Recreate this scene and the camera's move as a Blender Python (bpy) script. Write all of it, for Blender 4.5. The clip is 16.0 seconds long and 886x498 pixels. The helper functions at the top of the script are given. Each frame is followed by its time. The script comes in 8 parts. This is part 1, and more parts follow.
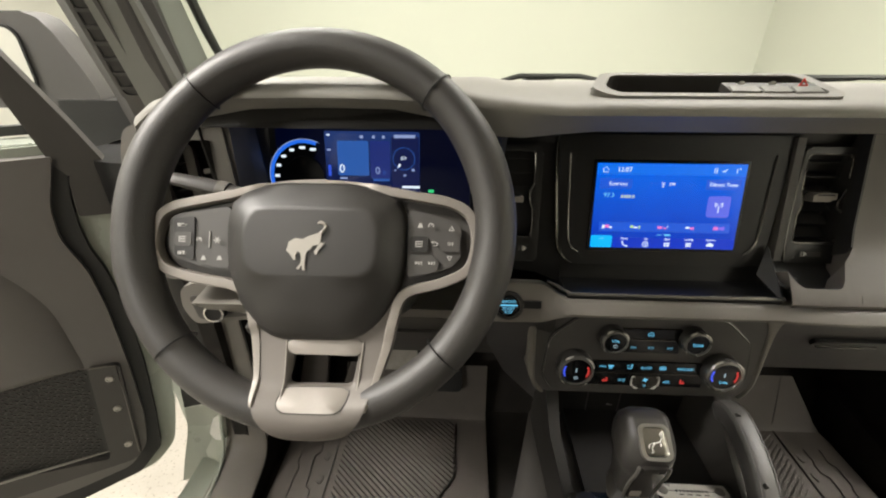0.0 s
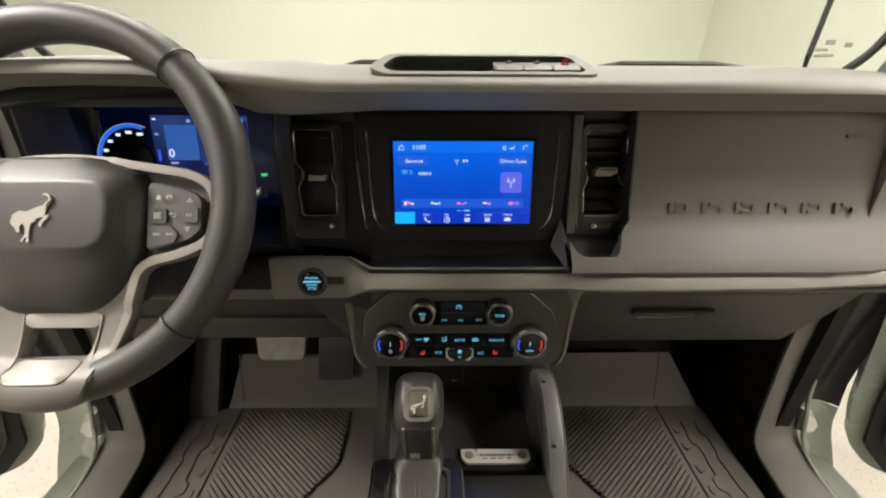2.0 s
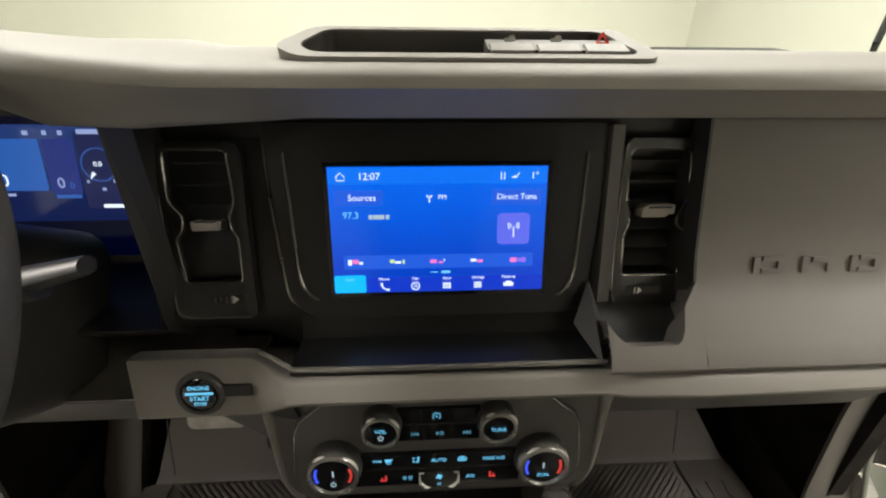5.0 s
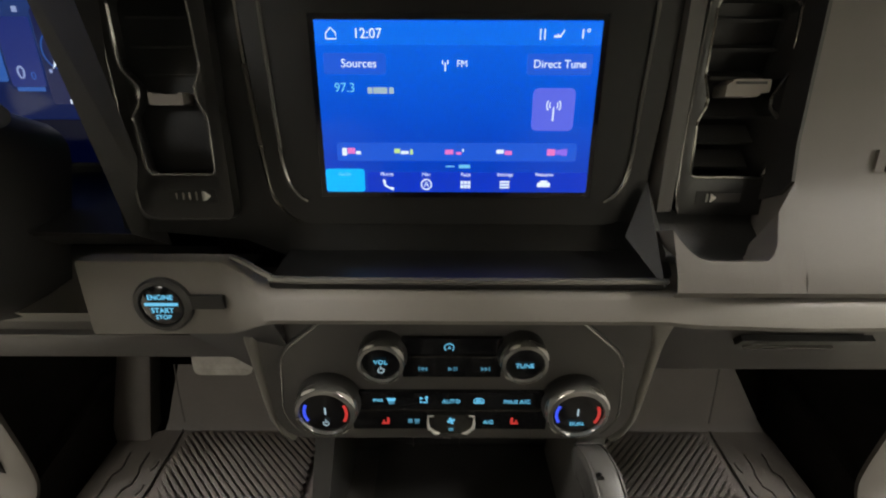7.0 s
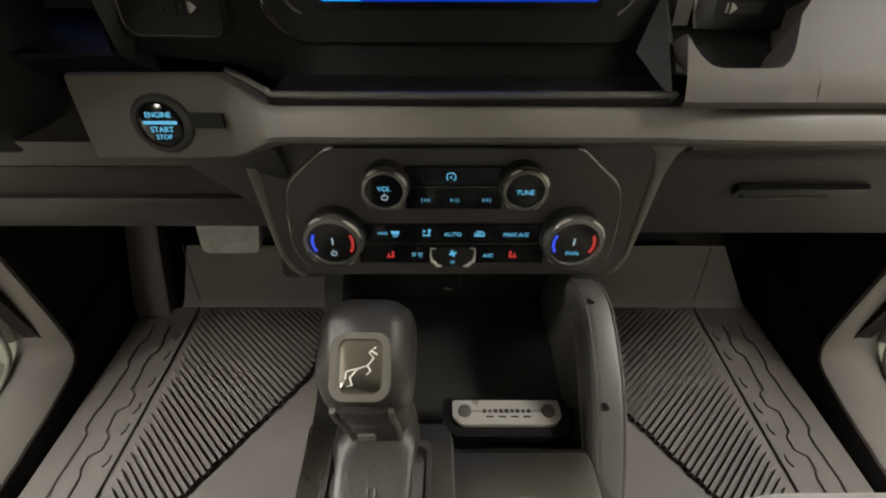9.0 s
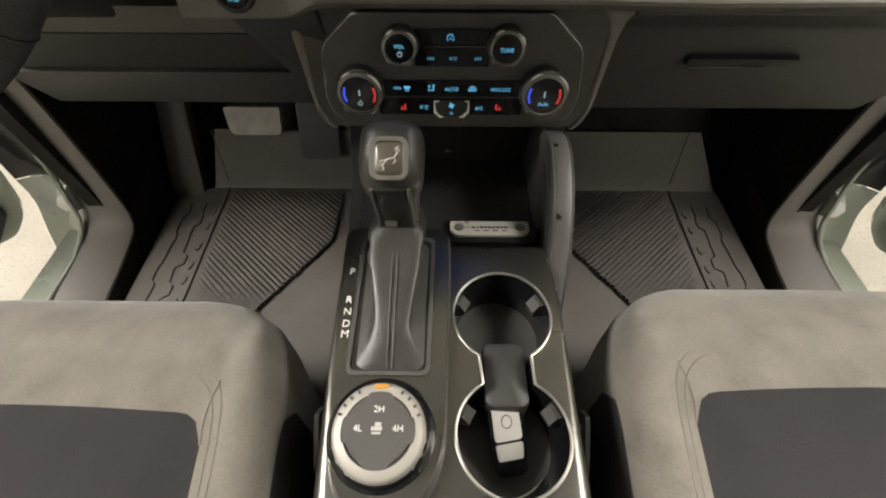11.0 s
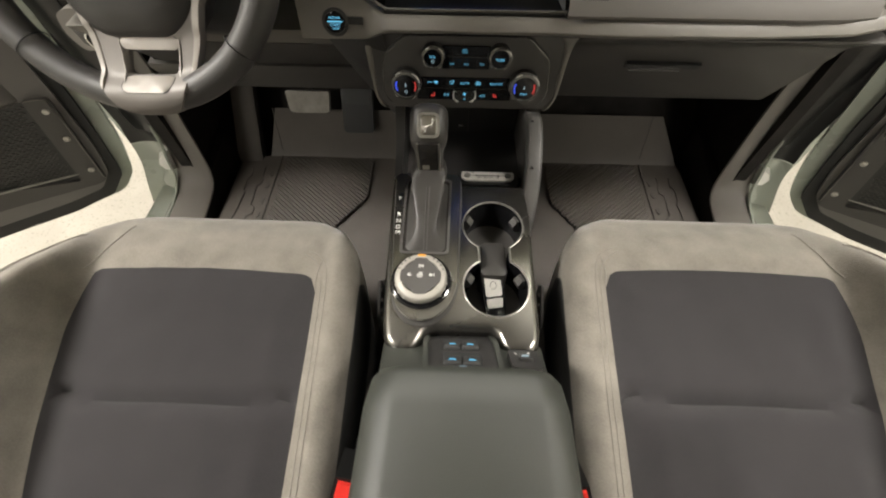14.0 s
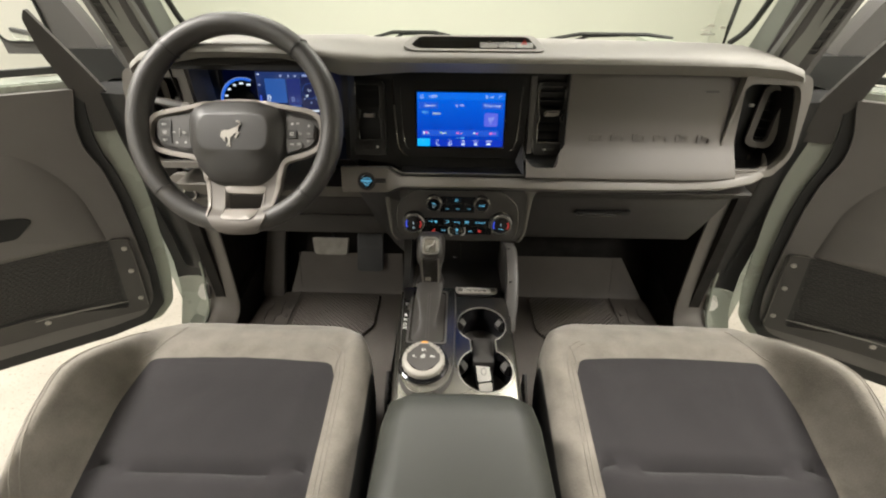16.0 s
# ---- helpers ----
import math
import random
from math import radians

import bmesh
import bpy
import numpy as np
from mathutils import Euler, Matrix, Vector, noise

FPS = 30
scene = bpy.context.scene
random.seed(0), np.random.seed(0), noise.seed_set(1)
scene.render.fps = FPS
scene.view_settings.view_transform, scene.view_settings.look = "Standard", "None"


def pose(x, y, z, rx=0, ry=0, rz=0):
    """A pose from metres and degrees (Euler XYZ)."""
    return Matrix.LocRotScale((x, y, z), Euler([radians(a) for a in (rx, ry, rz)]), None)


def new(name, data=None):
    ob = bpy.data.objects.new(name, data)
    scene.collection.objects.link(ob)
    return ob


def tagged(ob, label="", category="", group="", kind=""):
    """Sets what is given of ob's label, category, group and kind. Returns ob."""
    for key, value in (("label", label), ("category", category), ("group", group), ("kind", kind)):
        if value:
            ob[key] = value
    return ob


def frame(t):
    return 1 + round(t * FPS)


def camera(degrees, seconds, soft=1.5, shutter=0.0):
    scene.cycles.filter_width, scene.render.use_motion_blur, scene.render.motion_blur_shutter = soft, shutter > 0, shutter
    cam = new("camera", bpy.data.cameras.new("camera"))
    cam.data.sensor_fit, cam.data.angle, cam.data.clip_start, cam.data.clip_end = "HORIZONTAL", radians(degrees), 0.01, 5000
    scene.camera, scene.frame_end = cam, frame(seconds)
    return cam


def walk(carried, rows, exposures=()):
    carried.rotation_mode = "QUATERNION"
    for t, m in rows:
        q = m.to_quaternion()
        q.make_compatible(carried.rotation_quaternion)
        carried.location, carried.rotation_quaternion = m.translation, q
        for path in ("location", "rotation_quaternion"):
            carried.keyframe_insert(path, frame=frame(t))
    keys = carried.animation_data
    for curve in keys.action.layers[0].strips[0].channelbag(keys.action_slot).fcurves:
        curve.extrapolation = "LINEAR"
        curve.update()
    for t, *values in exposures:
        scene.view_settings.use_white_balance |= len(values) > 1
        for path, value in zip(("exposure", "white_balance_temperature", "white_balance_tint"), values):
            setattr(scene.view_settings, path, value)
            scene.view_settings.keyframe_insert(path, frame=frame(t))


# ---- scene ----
cam = camera(94.7, 16.0, soft=2.1)
METRES, EYE, TILT, LEAN, TURN = 1.185, 1.458, -27.0, 0.0, 2.7
ROWS = [
    (0.0, 0.0, 0.0, 0.0, 0.0, 0.0, -0.0),
    (0.5, 0.0451, -0.0022, -0.0077, 0.36, -0.04, -0.18),
    (1.0, 0.1019, -0.012, -0.014, 0.04, 0.13, -0.01),
    (1.5, 0.1482, -0.0139, -0.0204, -1.14, -0.01, 0.5),
    (2.0, 0.1807, -0.0161, -0.0266, -3.14, 0.02, 1.29),
    (2.5, 0.1959, -0.0117, -0.0268, -5.14, -0.15, 2.21),
    (3.0, 0.2006, -0.0063, -0.027, -6.86, -0.26, 3.0),
    (3.5, 0.2051, 0.01, -0.0223, -7.75, -0.36, 3.41),
    (4.0, 0.1983, 0.0594, 0.0016, -7.51, -0.32, 3.24),
    (6.5, 0.2073, 0.1885, 0.0067, -2.48, -1.45, 1.01),
    (7.0, 0.209, 0.1935, -0.0167, -2.42, -3.63, 1.02),
    (7.5, 0.2115, 0.1981, -0.0318, -2.49, -6.16, 1.03),
    (8.0, 0.2088, 0.2042, -0.047, -2.45, -9.18, 1.07),
    (8.5, 0.207, 0.202, -0.0561, -2.52, -12.51, 1.13),
    (9.0, 0.2061, 0.1838, -0.0659, -2.5, -15.79, 1.14),
    (11.5, 0.2042, 0.052, -0.089, -1.61, -30.45, 0.78),
    (12.0, 0.2071, 0.0355, -0.0875, -1.21, -33.21, 0.63),
    (12.5, 0.2119, 0.0141, -0.0904, -0.88, -35.24, 0.5),
    (13.0, 0.2108, -0.0137, -0.0905, -0.67, -35.69, 0.35),
    (13.5, 0.1993, -0.0618, -0.0676, -0.52, -34.28, 0.28),
    (14.0, 0.1886, -0.1341, -0.0522, -0.56, -29.75, 0.31),
    (14.5, 0.1691, -0.1959, -0.0625, -0.59, -24.28, 0.23),
    (15.0, 0.1772, -0.2347, -0.0786, -0.75, -18.11, 0.19),
    (15.5, 0.182, -0.2654, -0.0853, -0.88, -12.06, 0.16),
    (16.0, 0.1832, -0.291, -0.0862, -1.13, -7.18, 0.24),
]
walk(cam, [(t, pose(-0.247, -0.476, EYE, TILT, LEAN, TURN) @ pose(METRES * x, METRES * y, METRES * z, 90 + pitch, roll, yaw)) for t, x, y, z, yaw, pitch, roll in ROWS],
     exposures=((0.0, 0.30), (2.0, 0.30), (4.2, 0.44), (6.3, 0.38), (7.5, 0.20), (9.2, 0.02), (11.3, 0.09), (13.0, 0.13), (14.5, 0.22), (16.0, 0.25)))

# ---- world and lamps: a closed photo bay with ceiling light panels ----
world = bpy.data.worlds.new("world")
scene.world = world
world.use_nodes = True
world.node_tree.nodes["Background"].inputs[0].default_value = (0.9, 0.88, 0.8, 1)
world.node_tree.nodes["Background"].inputs[1].default_value = 0.02

LAMP = 1.05
LAMP_PLACES = [(-1.3, 1.5, 72), (1.1, 1.5, 64), (-1.4, 3.2, 24), (1.1, 3.2, 20), (-2.5, -0.4, 235), (2.1, -0.4, 145), (-2.2, -3.4, 75), (1.6, -3.4, 75)]


def ceiling_lamp(x, y, watts):
    data = bpy.data.lights.new("ceiling_lamp_light", "AREA")
    data.shape, data.size, data.size_y = "RECTANGLE", 1.2, 0.6
    data.energy, data.color = watts * LAMP, (1.0, 0.955, 0.885)
    ob = new("ceiling_lamp_light", data)
    ob.matrix_basis = pose(x, y, 3.34)


for place in LAMP_PLACES:
    ceiling_lamp(*place)


# ---- building helpers ----
WORLD = {}


def thing(name, label, category, at=(0, 0, 0), group="", kind=""):
    ob = new(name)
    ob.empty_display_size = 0.05
    ob.matrix_basis = Matrix.Translation(at)
    WORLD[ob] = Matrix.Translation(at)
    return tagged(ob, label, category, group, kind)


def part(name, bm, material, parent=None, label="", sharp=38, kind=""):
    """Links a bmesh, in world coordinates, as one mesh object under a thing or a part."""
    bmesh.ops.recalc_face_normals(bm, faces=bm.faces[:])
    limit = radians(sharp)
    for f in bm.faces:
        f.smooth = True
    for e in bm.edges:
        e.smooth = len(e.link_faces) == 2 and e.calc_face_angle(0) < limit
    me = bpy.data.meshes.new(name)
    bm.to_mesh(me)
    bm.free()
    me.materials.append(material)
    ob = new(name, me)
    WORLD[ob] = Matrix.Identity(4)
    if parent:
        ob.parent = parent
        ob.matrix_parent_inverse = WORLD[parent].inverted()
    return tagged(ob, label, kind=kind)


def structure(name, bm, material, label, category):
    return tagged(part(name, bm, material), label, category, "", "structure")


def facing(x, y, z, tilt=0.0, yaw=0.0):
    """A frame whose x runs right, y up and z towards the driver; tilt leans the top forward, yaw turns it to the right side."""
    return pose(x, y, z, 90 - tilt, 0, yaw) if not yaw else pose(x, y, z) @ pose(0, 0, 0, 0, 0, yaw) @ pose(0, 0, 0, 90 - tilt)


def flat(x, y, z, slope=0.0):
    """A frame that lies on a top surface: x right, y forward, z up; slope raises the front."""
    return pose(x, y, z, slope)


def add(bm, verts, m):
    return [bm.verts.new(m @ Vector(v)) for v in verts]


def soften(bm, geom_faces, width, segments=2, angle=30):
    if width <= 0:
        return
    edges = {e for f in geom_faces for e in f.edges if len(e.link_faces) == 2 and e.calc_face_angle(0) > radians(angle)}
    bmesh.ops.bevel(bm, geom=list(edges), offset=width, segments=segments, profile=0.6, affect="EDGES", clamp_overlap=True)


def box(bm, centre, size, bevel=0.0, m=None, segments=2):
    m = (m or Matrix.Identity(4)) @ Matrix.Translation(centre)
    x, y, z = (s / 2 for s in size)
    v = add(bm, [(a, b, c) for a in (-x, x) for b in (-y, y) for c in (-z, z)], m)
    faces = [bm.faces.new([v[i] for i in q]) for q in ((0, 1, 3, 2), (4, 6, 7, 5), (0, 4, 5, 1), (2, 3, 7, 6), (0, 2, 6, 4), (1, 5, 7, 3))]
    soften(bm, faces, bevel, segments)
    return bm


def prism(bm, outline, m, depth, bevel=0.0, start=0.0, segments=2, taper=1.0):
    """A flat outline in m's xy, from start to start + depth along m's z."""
    n = len(outline)
    a = add(bm, [(x, y, start) for x, y in outline], m)
    b = add(bm, [(x * taper, y * taper, start + depth) for x, y in outline], m)
    faces = [bm.faces.new(a[::-1]), bm.faces.new(b)]
    faces += [bm.faces.new((a[i], a[(i + 1) % n], b[(i + 1) % n], b[i])) for i in range(n)]
    soften(bm, faces, bevel, segments)
    return bm


def ring(bm, outer, inner, m, depth, start=0.0):
    """A frame between two outlines with the same number of points."""
    n = len(outer)
    lists = [add(bm, [(x, y, z) for x, y in o], m) for o in (outer, inner) for z in (start, start + depth)]
    o0, o1, i0, i1 = lists
    for i in range(n):
        j = (i + 1) % n
        for p, q in ((o0, o1), (o1, i1), (i1, i0), (i0, o0)):
            bm.faces.new((p[i], p[j], q[j], q[i]))
    return bm


def rrect(w, h, r, n=4, cx=0.0, cy=0.0):
    pts = []
    for sx, sy, a in ((1, 1, 0), (-1, 1, 90), (-1, -1, 180), (1, -1, 270)):
        for k in range(n + 1):
            t = radians(a + 90 * k / n)
            pts.append((cx + sx * (w / 2 - r) + r * math.cos(t), cy + sy * (h / 2 - r) + r * math.sin(t)))
    return pts


def circle(r, n=32, cx=0.0, cy=0.0, a0=0.0, a1=360.0):
    full = abs(a1 - a0) >= 360
    return [(cx + r * math.cos(radians(a0 + (a1 - a0) * k / (n if full else n - 1))), cy + r * math.sin(radians(a0 + (a1 - a0) * k / (n if full else n - 1)))) for k in range(n)]


def rounded(points, r, n=4):
    """A polygon with its corners rounded; r is one radius or one for each corner."""
    out = []
    count = len(points)
    for i, p in enumerate(points):
        rad = r[i] if isinstance(r, (list, tuple)) else r
        p, a, b = Vector(p), Vector(points[i - 1]), Vector(points[(i + 1) % count])
        if rad <= 0:
            out.append(tuple(p))
            continue
        da, db = (a - p), (b - p)
        k = min(rad, da.length * 0.45, db.length * 0.45)
        s, e = p + da.normalized() * k, p + db.normalized() * k
        for j in range(n + 1):
            t = j / n
            out.append(tuple(s * (1 - t) ** 2 + p * 2 * t * (1 - t) + e * t ** 2))
    return out


def lathe(bm, profile, m, n=32):
    rows = [add(bm, [(r * math.cos(2 * math.pi * k / n), r * math.sin(2 * math.pi * k / n), z) for k in range(n)], m) for r, z in profile]
    for p, q in zip(rows, rows[1:]):
        for k in range(n):
            bm.faces.new((p[k], p[(k + 1) % n], q[(k + 1) % n], q[k]))
    bm.faces.new(rows[0][::-1])
    bm.faces.new(rows[-1])
    return bm


def loft(bm, rings, caps=True, closed=True):
    rows = [[bm.verts.new(Vector(p)) for p in r] for r in rings]
    n = len(rows[0])
    for p, q in zip(rows, rows[1:]):
        for k in range(n if closed else n - 1):
            bm.faces.new((p[k], p[(k + 1) % n], q[(k + 1) % n], q[k]))
    if caps and closed:
        bm.faces.new(rows[0][::-1])
        bm.faces.new(rows[-1])
    return rows


def smooth_path(points, steps=6, closed=False):
    """Catmull-Rom through the points."""
    pts = [Vector(p) for p in points]
    n = len(pts)
    out = []
    for i in range(n if closed else n - 1):
        p0 = pts[i - 1] if closed or i else pts[0]
        p1, p2 = pts[i], pts[(i + 1) % n]
        p3 = pts[(i + 2) % n] if closed or i + 2 < n else pts[-1]
        for k in range(steps):
            t = k / steps
            out.append(0.5 * (2 * p1 + (p2 - p0) * t + (2 * p0 - 5 * p1 + 4 * p2 - p3) * t * t + (3 * p1 - p0 - 3 * p2 + p3) * t ** 3))
    if not closed:
        out.append(pts[-1])
    return out


def tube(bm, points, radius, n=8, closed=False, squash=1.0, up=(0, 0, 1)):
    """A round or flattened bar along a path; radius is a number or one for each point."""
    pts = [Vector(p) for p in points]
    rows = []
    count = len(pts)
    up = Vector(up)
    for i, p in enumerate(pts):
        a = pts[i - 1] if closed or i else p
        b = pts[(i + 1) % count] if closed or i + 1 < count else p
        d = (b - a).normalized()
        s = d.cross(up)
        s = s.normalized() if s.length > 1e-4 else Vector((1, 0, 0))
        w = s.cross(d)
        r = radius[i] if isinstance(radius, (list, tuple)) else radius
        rows.append([bm.verts.new(p + s * (r * math.cos(2 * math.pi * k / n)) + w * (r * squash * math.sin(2 * math.pi * k / n))) for k in range(n)])
    for i in range(count if closed else count - 1):
        p, q = rows[i], rows[(i + 1) % count]
        for k in range(n):
            bm.faces.new((p[k], p[(k + 1) % n], q[(k + 1) % n], q[k]))
    if not closed:
        bm.faces.new(rows[0][::-1])
        bm.faces.new(rows[-1])
    return bm


def sheet(bm, rows):
    """A surface through rows of points."""
    v = [[bm.verts.new(Vector(p)) for p in r] for r in rows]
    for p, q in zip(v, v[1:]):
        for k in range(len(p) - 1):
            bm.faces.new((p[k], p[k + 1], q[k + 1], q[k]))
    return v


def along_x(bm, profile, x0, x1, bevel=0.0, segments=3):
    """A closed (y, z) profile carried from x0 to x1."""
    m = Matrix(((0, 0, 1, 0), (1, 0, 0, 0), (0, 1, 0, 0), (0, 0, 0, 1)))
    return prism(bm, profile, m, x1 - x0, bevel, x0, segments)


def lettering(text, size, m, material, parent, align="CENTER", name="lettering", depth=0.0002):
    cu = bpy.data.curves.new(name, "FONT")
    cu.body, cu.size, cu.align_x, cu.align_y, cu.extrude, cu.resolution_u = text, size, align, "CENTER", depth, 3
    tmp = bpy.data.objects.new(name, cu)
    me = bpy.data.meshes.new_from_object(tmp)
    bpy.data.objects.remove(tmp)
    me.transform(m)
    me.materials.clear()
    me.materials.append(material)
    ob = new(name, me)
    WORLD[ob] = Matrix.Identity(4)
    if parent:
        ob.parent = parent
        ob.matrix_parent_inverse = WORLD[parent].inverted()
    return ob


def step01(t):
    t = min(1.0, max(0.0, t))
    return t * t * (3 - 2 * t)


def B():
    return bmesh.new()


# ---- materials ----
def paint(name, base, rough=0.5, metal=0.0, spread=0.12, grain=900.0, bump=0.08, blotch=9.0, coat=0.0, rough_spread=0.08, sheen=0.0, speck=None, spec=0.5):
    """A surface with colour and gloss that vary at a fine and a coarse scale, and a fine relief."""
    mat = bpy.data.materials.new(name)
    mat.use_nodes = True
    nodes, links = mat.node_tree.nodes, mat.node_tree.links
    bsdf = nodes["Principled BSDF"]
    where = nodes.new("ShaderNodeTexCoord")
    big, small = nodes.new("ShaderNodeTexNoise"), nodes.new("ShaderNodeTexNoise")
    big.inputs["Scale"].default_value, big.inputs["Detail"].default_value = blotch, 5
    small.inputs["Scale"].default_value, small.inputs["Detail"].default_value = grain, 3
    for node in (big, small):
        links.new(where.outputs["Object"], node.inputs["Vector"])
    total = nodes.new("ShaderNodeMath")
    total.operation = "MULTIPLY_ADD"
    links.new(small.outputs["Fac"], total.inputs[0])
    total.inputs[1].default_value = 0.45
    links.new(big.outputs["Fac"], total.inputs[2])
    ramp = nodes.new("ShaderNodeValToRGB")
    lo = [c * (1 - spread) for c in base]
    hi = [min(1, c * (1 + spread)) for c in base]
    ramp.color_ramp.elements[0].position, ramp.color_ramp.elements[0].color = 0.45, (*lo, 1)
    ramp.color_ramp.elements[1].position, ramp.color_ramp.elements[1].color = 1.0, (*hi, 1)
    links.new(total.outputs[0], ramp.inputs["Fac"])
    colour = ramp.outputs["Color"]
    if speck:
        cells = nodes.new("ShaderNodeTexNoise")
        cells.inputs["Scale"].default_value, cells.inputs["Detail"].default_value = speck[0], 2
        links.new(where.outputs["Object"], cells.inputs["Vector"])
        step = nodes.new("ShaderNodeValToRGB")
        step.color_ramp.elements[0].position, step.color_ramp.elements[1].position = speck[2], speck[2] + 0.08
        links.new(cells.outputs["Fac"], step.inputs["Fac"])
        mix = nodes.new("ShaderNodeMix")
        mix.data_type = "RGBA"
        links.new(step.outputs["Color"], mix.inputs[0])
        links.new(colour, mix.inputs[6])
        mix.inputs[7].default_value = (*speck[1], 1)
        colour = mix.outputs[2]
    links.new(colour, bsdf.inputs["Base Color"])
    gloss = nodes.new("ShaderNodeMapRange")
    gloss.inputs["To Min"].default_value, gloss.inputs["To Max"].default_value = max(0.02, rough - rough_spread), min(1, rough + rough_spread)
    links.new(big.outputs["Fac"], gloss.inputs["Value"])
    links.new(gloss.outputs["Result"], bsdf.inputs["Roughness"])
    bsdf.inputs["Metallic"].default_value = metal
    bsdf.inputs["Coat Weight"].default_value = coat
    bsdf.inputs["Specular IOR Level"].default_value = spec
    bsdf.inputs["Sheen Weight"].default_value = sheen
    if bump:
        relief = nodes.new("ShaderNodeBump")
        relief.inputs["Strength"].default_value, relief.inputs["Distance"].default_value = bump, 0.001
        links.new(small.outputs["Fac"], relief.inputs["Height"])
        links.new(relief.outputs["Normal"], bsdf.inputs["Normal"])
    return mat


def weave(name, base, scale=700.0, rough=0.95, bump=0.5):
    """Woven cloth: crossed threads with a soft mottle."""
    mat = paint(name, base, rough, 0, 0.14, 380, 0.0, 14, sheen=0.12, spec=0.2)
    nodes, links = mat.node_tree.nodes, mat.node_tree.links
    bsdf = nodes["Principled BSDF"]
    where = nodes.new("ShaderNodeTexCoord")
    heights = []
    for axis in "XY":
        wave = nodes.new("ShaderNodeTexWave")
        wave.bands_direction = axis
        wave.inputs["Scale"].default_value, wave.inputs["Distortion"].default_value, wave.inputs["Detail"].default_value = scale / 6, 1.5, 2
        links.new(where.outputs["Object"], wave.inputs["Vector"])
        heights.append(wave)
    mul = nodes.new("ShaderNodeMath")
    mul.operation = "MULTIPLY"
    for n, wave in enumerate(heights):
        links.new(wave.outputs["Fac"], mul.inputs[n])
    relief = nodes.new("ShaderNodeBump")
    relief.inputs["Strength"].default_value, relief.inputs["Distance"].default_value = bump, 0.0008
    links.new(mul.outputs[0], relief.inputs["Height"])
    links.new(relief.outputs["Normal"], bsdf.inputs["Normal"])
    return mat


def glow(name, colour, strength):
    """A lit display or backlit mark."""
    mat = bpy.data.materials.new(name)
    mat.use_nodes = True
    bsdf = mat.node_tree.nodes["Principled BSDF"]
    bsdf.inputs["Base Color"].default_value = (0.01, 0.01, 0.012, 1)
    bsdf.inputs["Roughness"].default_value = 0.3
    bsdf.inputs["Emission Color"].default_value = (*colour, 1)
    bsdf.inputs["Emission Strength"].default_value = strength
    return mat


def display(name, low, high, strength, z0, z1):
    """A lit screen whose picture shades from low to high over its height."""
    mat = glow(name, low, strength)
    nodes, links = mat.node_tree.nodes, mat.node_tree.links
    bsdf = nodes["Principled BSDF"]
    where, split = nodes.new("ShaderNodeTexCoord"), nodes.new("ShaderNodeSeparateXYZ")
    links.new(where.outputs["Object"], split.inputs[0])
    span = nodes.new("ShaderNodeMapRange")
    span.inputs["From Min"].default_value, span.inputs["From Max"].default_value = z0, z1
    links.new(split.outputs["Z"], span.inputs["Value"])
    noise_node = nodes.new("ShaderNodeTexNoise")
    noise_node.inputs["Scale"].default_value = 14
    links.new(where.outputs["Object"], noise_node.inputs["Vector"])
    both = nodes.new("ShaderNodeMath")
    both.operation = "MULTIPLY_ADD"
    links.new(noise_node.outputs["Fac"], both.inputs[0])
    both.inputs[1].default_value = 0.25
    links.new(span.outputs["Result"], both.inputs[2])
    ramp = nodes.new("ShaderNodeValToRGB")
    ramp.color_ramp.elements[0].color, ramp.color_ramp.elements[1].color = (*low, 1), (*high, 1)
    ramp.color_ramp.elements[0].position = 0.35
    links.new(both.outputs[0], ramp.inputs["Fac"])
    links.new(ramp.outputs["Color"], bsdf.inputs["Emission Color"])
    bsdf.inputs["Roughness"].default_value = 0.12
    return mat


WALL = paint("painted_wall", (0.560, 0.560, 0.505), 0.85, 0, 0.025, 60, 0.05, 0.8)
CEIL = paint("ceiling_paint", (0.80, 0.78, 0.72), 0.9, 0, 0.02, 60, 0.03, 0.8)
CONCRETE = paint("speckled_floor", (0.27, 0.248, 0.212), 0.55, 0, 0.12, 120, 0.12, 5, speck=(90, (0.17, 0.155, 0.13), 0.60))
PAD = paint("grey_dash_pad", (0.250, 0.240, 0.218), 0.55, 0, 0.05, 1500, 0.25, 12, spec=0.4)
TRIM = paint("grey_trim", (0.155, 0.144, 0.128), 0.46, 0, 0.06, 1500, 0.20, 12, spec=0.45)
CHARCOAL = paint("charcoal_plastic", (0.060, 0.056, 0.052), 0.48, 0, 0.10, 1400, 0.22, 12, spec=0.4)
DARK = paint("dark_plastic", (0.024, 0.023, 0.022), 0.42, 0, 0.12, 1400, 0.2, 12, spec=0.45)
PANEL = paint("dark_panel_plastic", (0.066, 0.0625, 0.059), 0.42, 0, 0.10, 1400, 0.2, 12, spec=0.45)
VENT = paint("vent_black_plastic", (0.014, 0.0135, 0.013), 0.30, 0, 0.15, 1200, 0.08, 12, spec=0.5)
BLACK = paint("black_plastic", (0.009, 0.009, 0.0088), 0.34, 0, 0.15, 1200, 0.10, 12, spec=0.42)
GLOSS = paint("gloss_black", (0.008, 0.008, 0.009), 0.10, 0, 0.15, 300, 0.0, 8, rough_spread=0.05)
SATIN = paint("satin_dark_grey", (0.175, 0.167, 0.152), 0.26, 0.95, 0.08, 700, 0.05, 9)
LEATHER = paint("black_leather", (0.038, 0.0355, 0.033), 0.47, 0, 0.12, 800, 0.32, 10, spec=0.5)
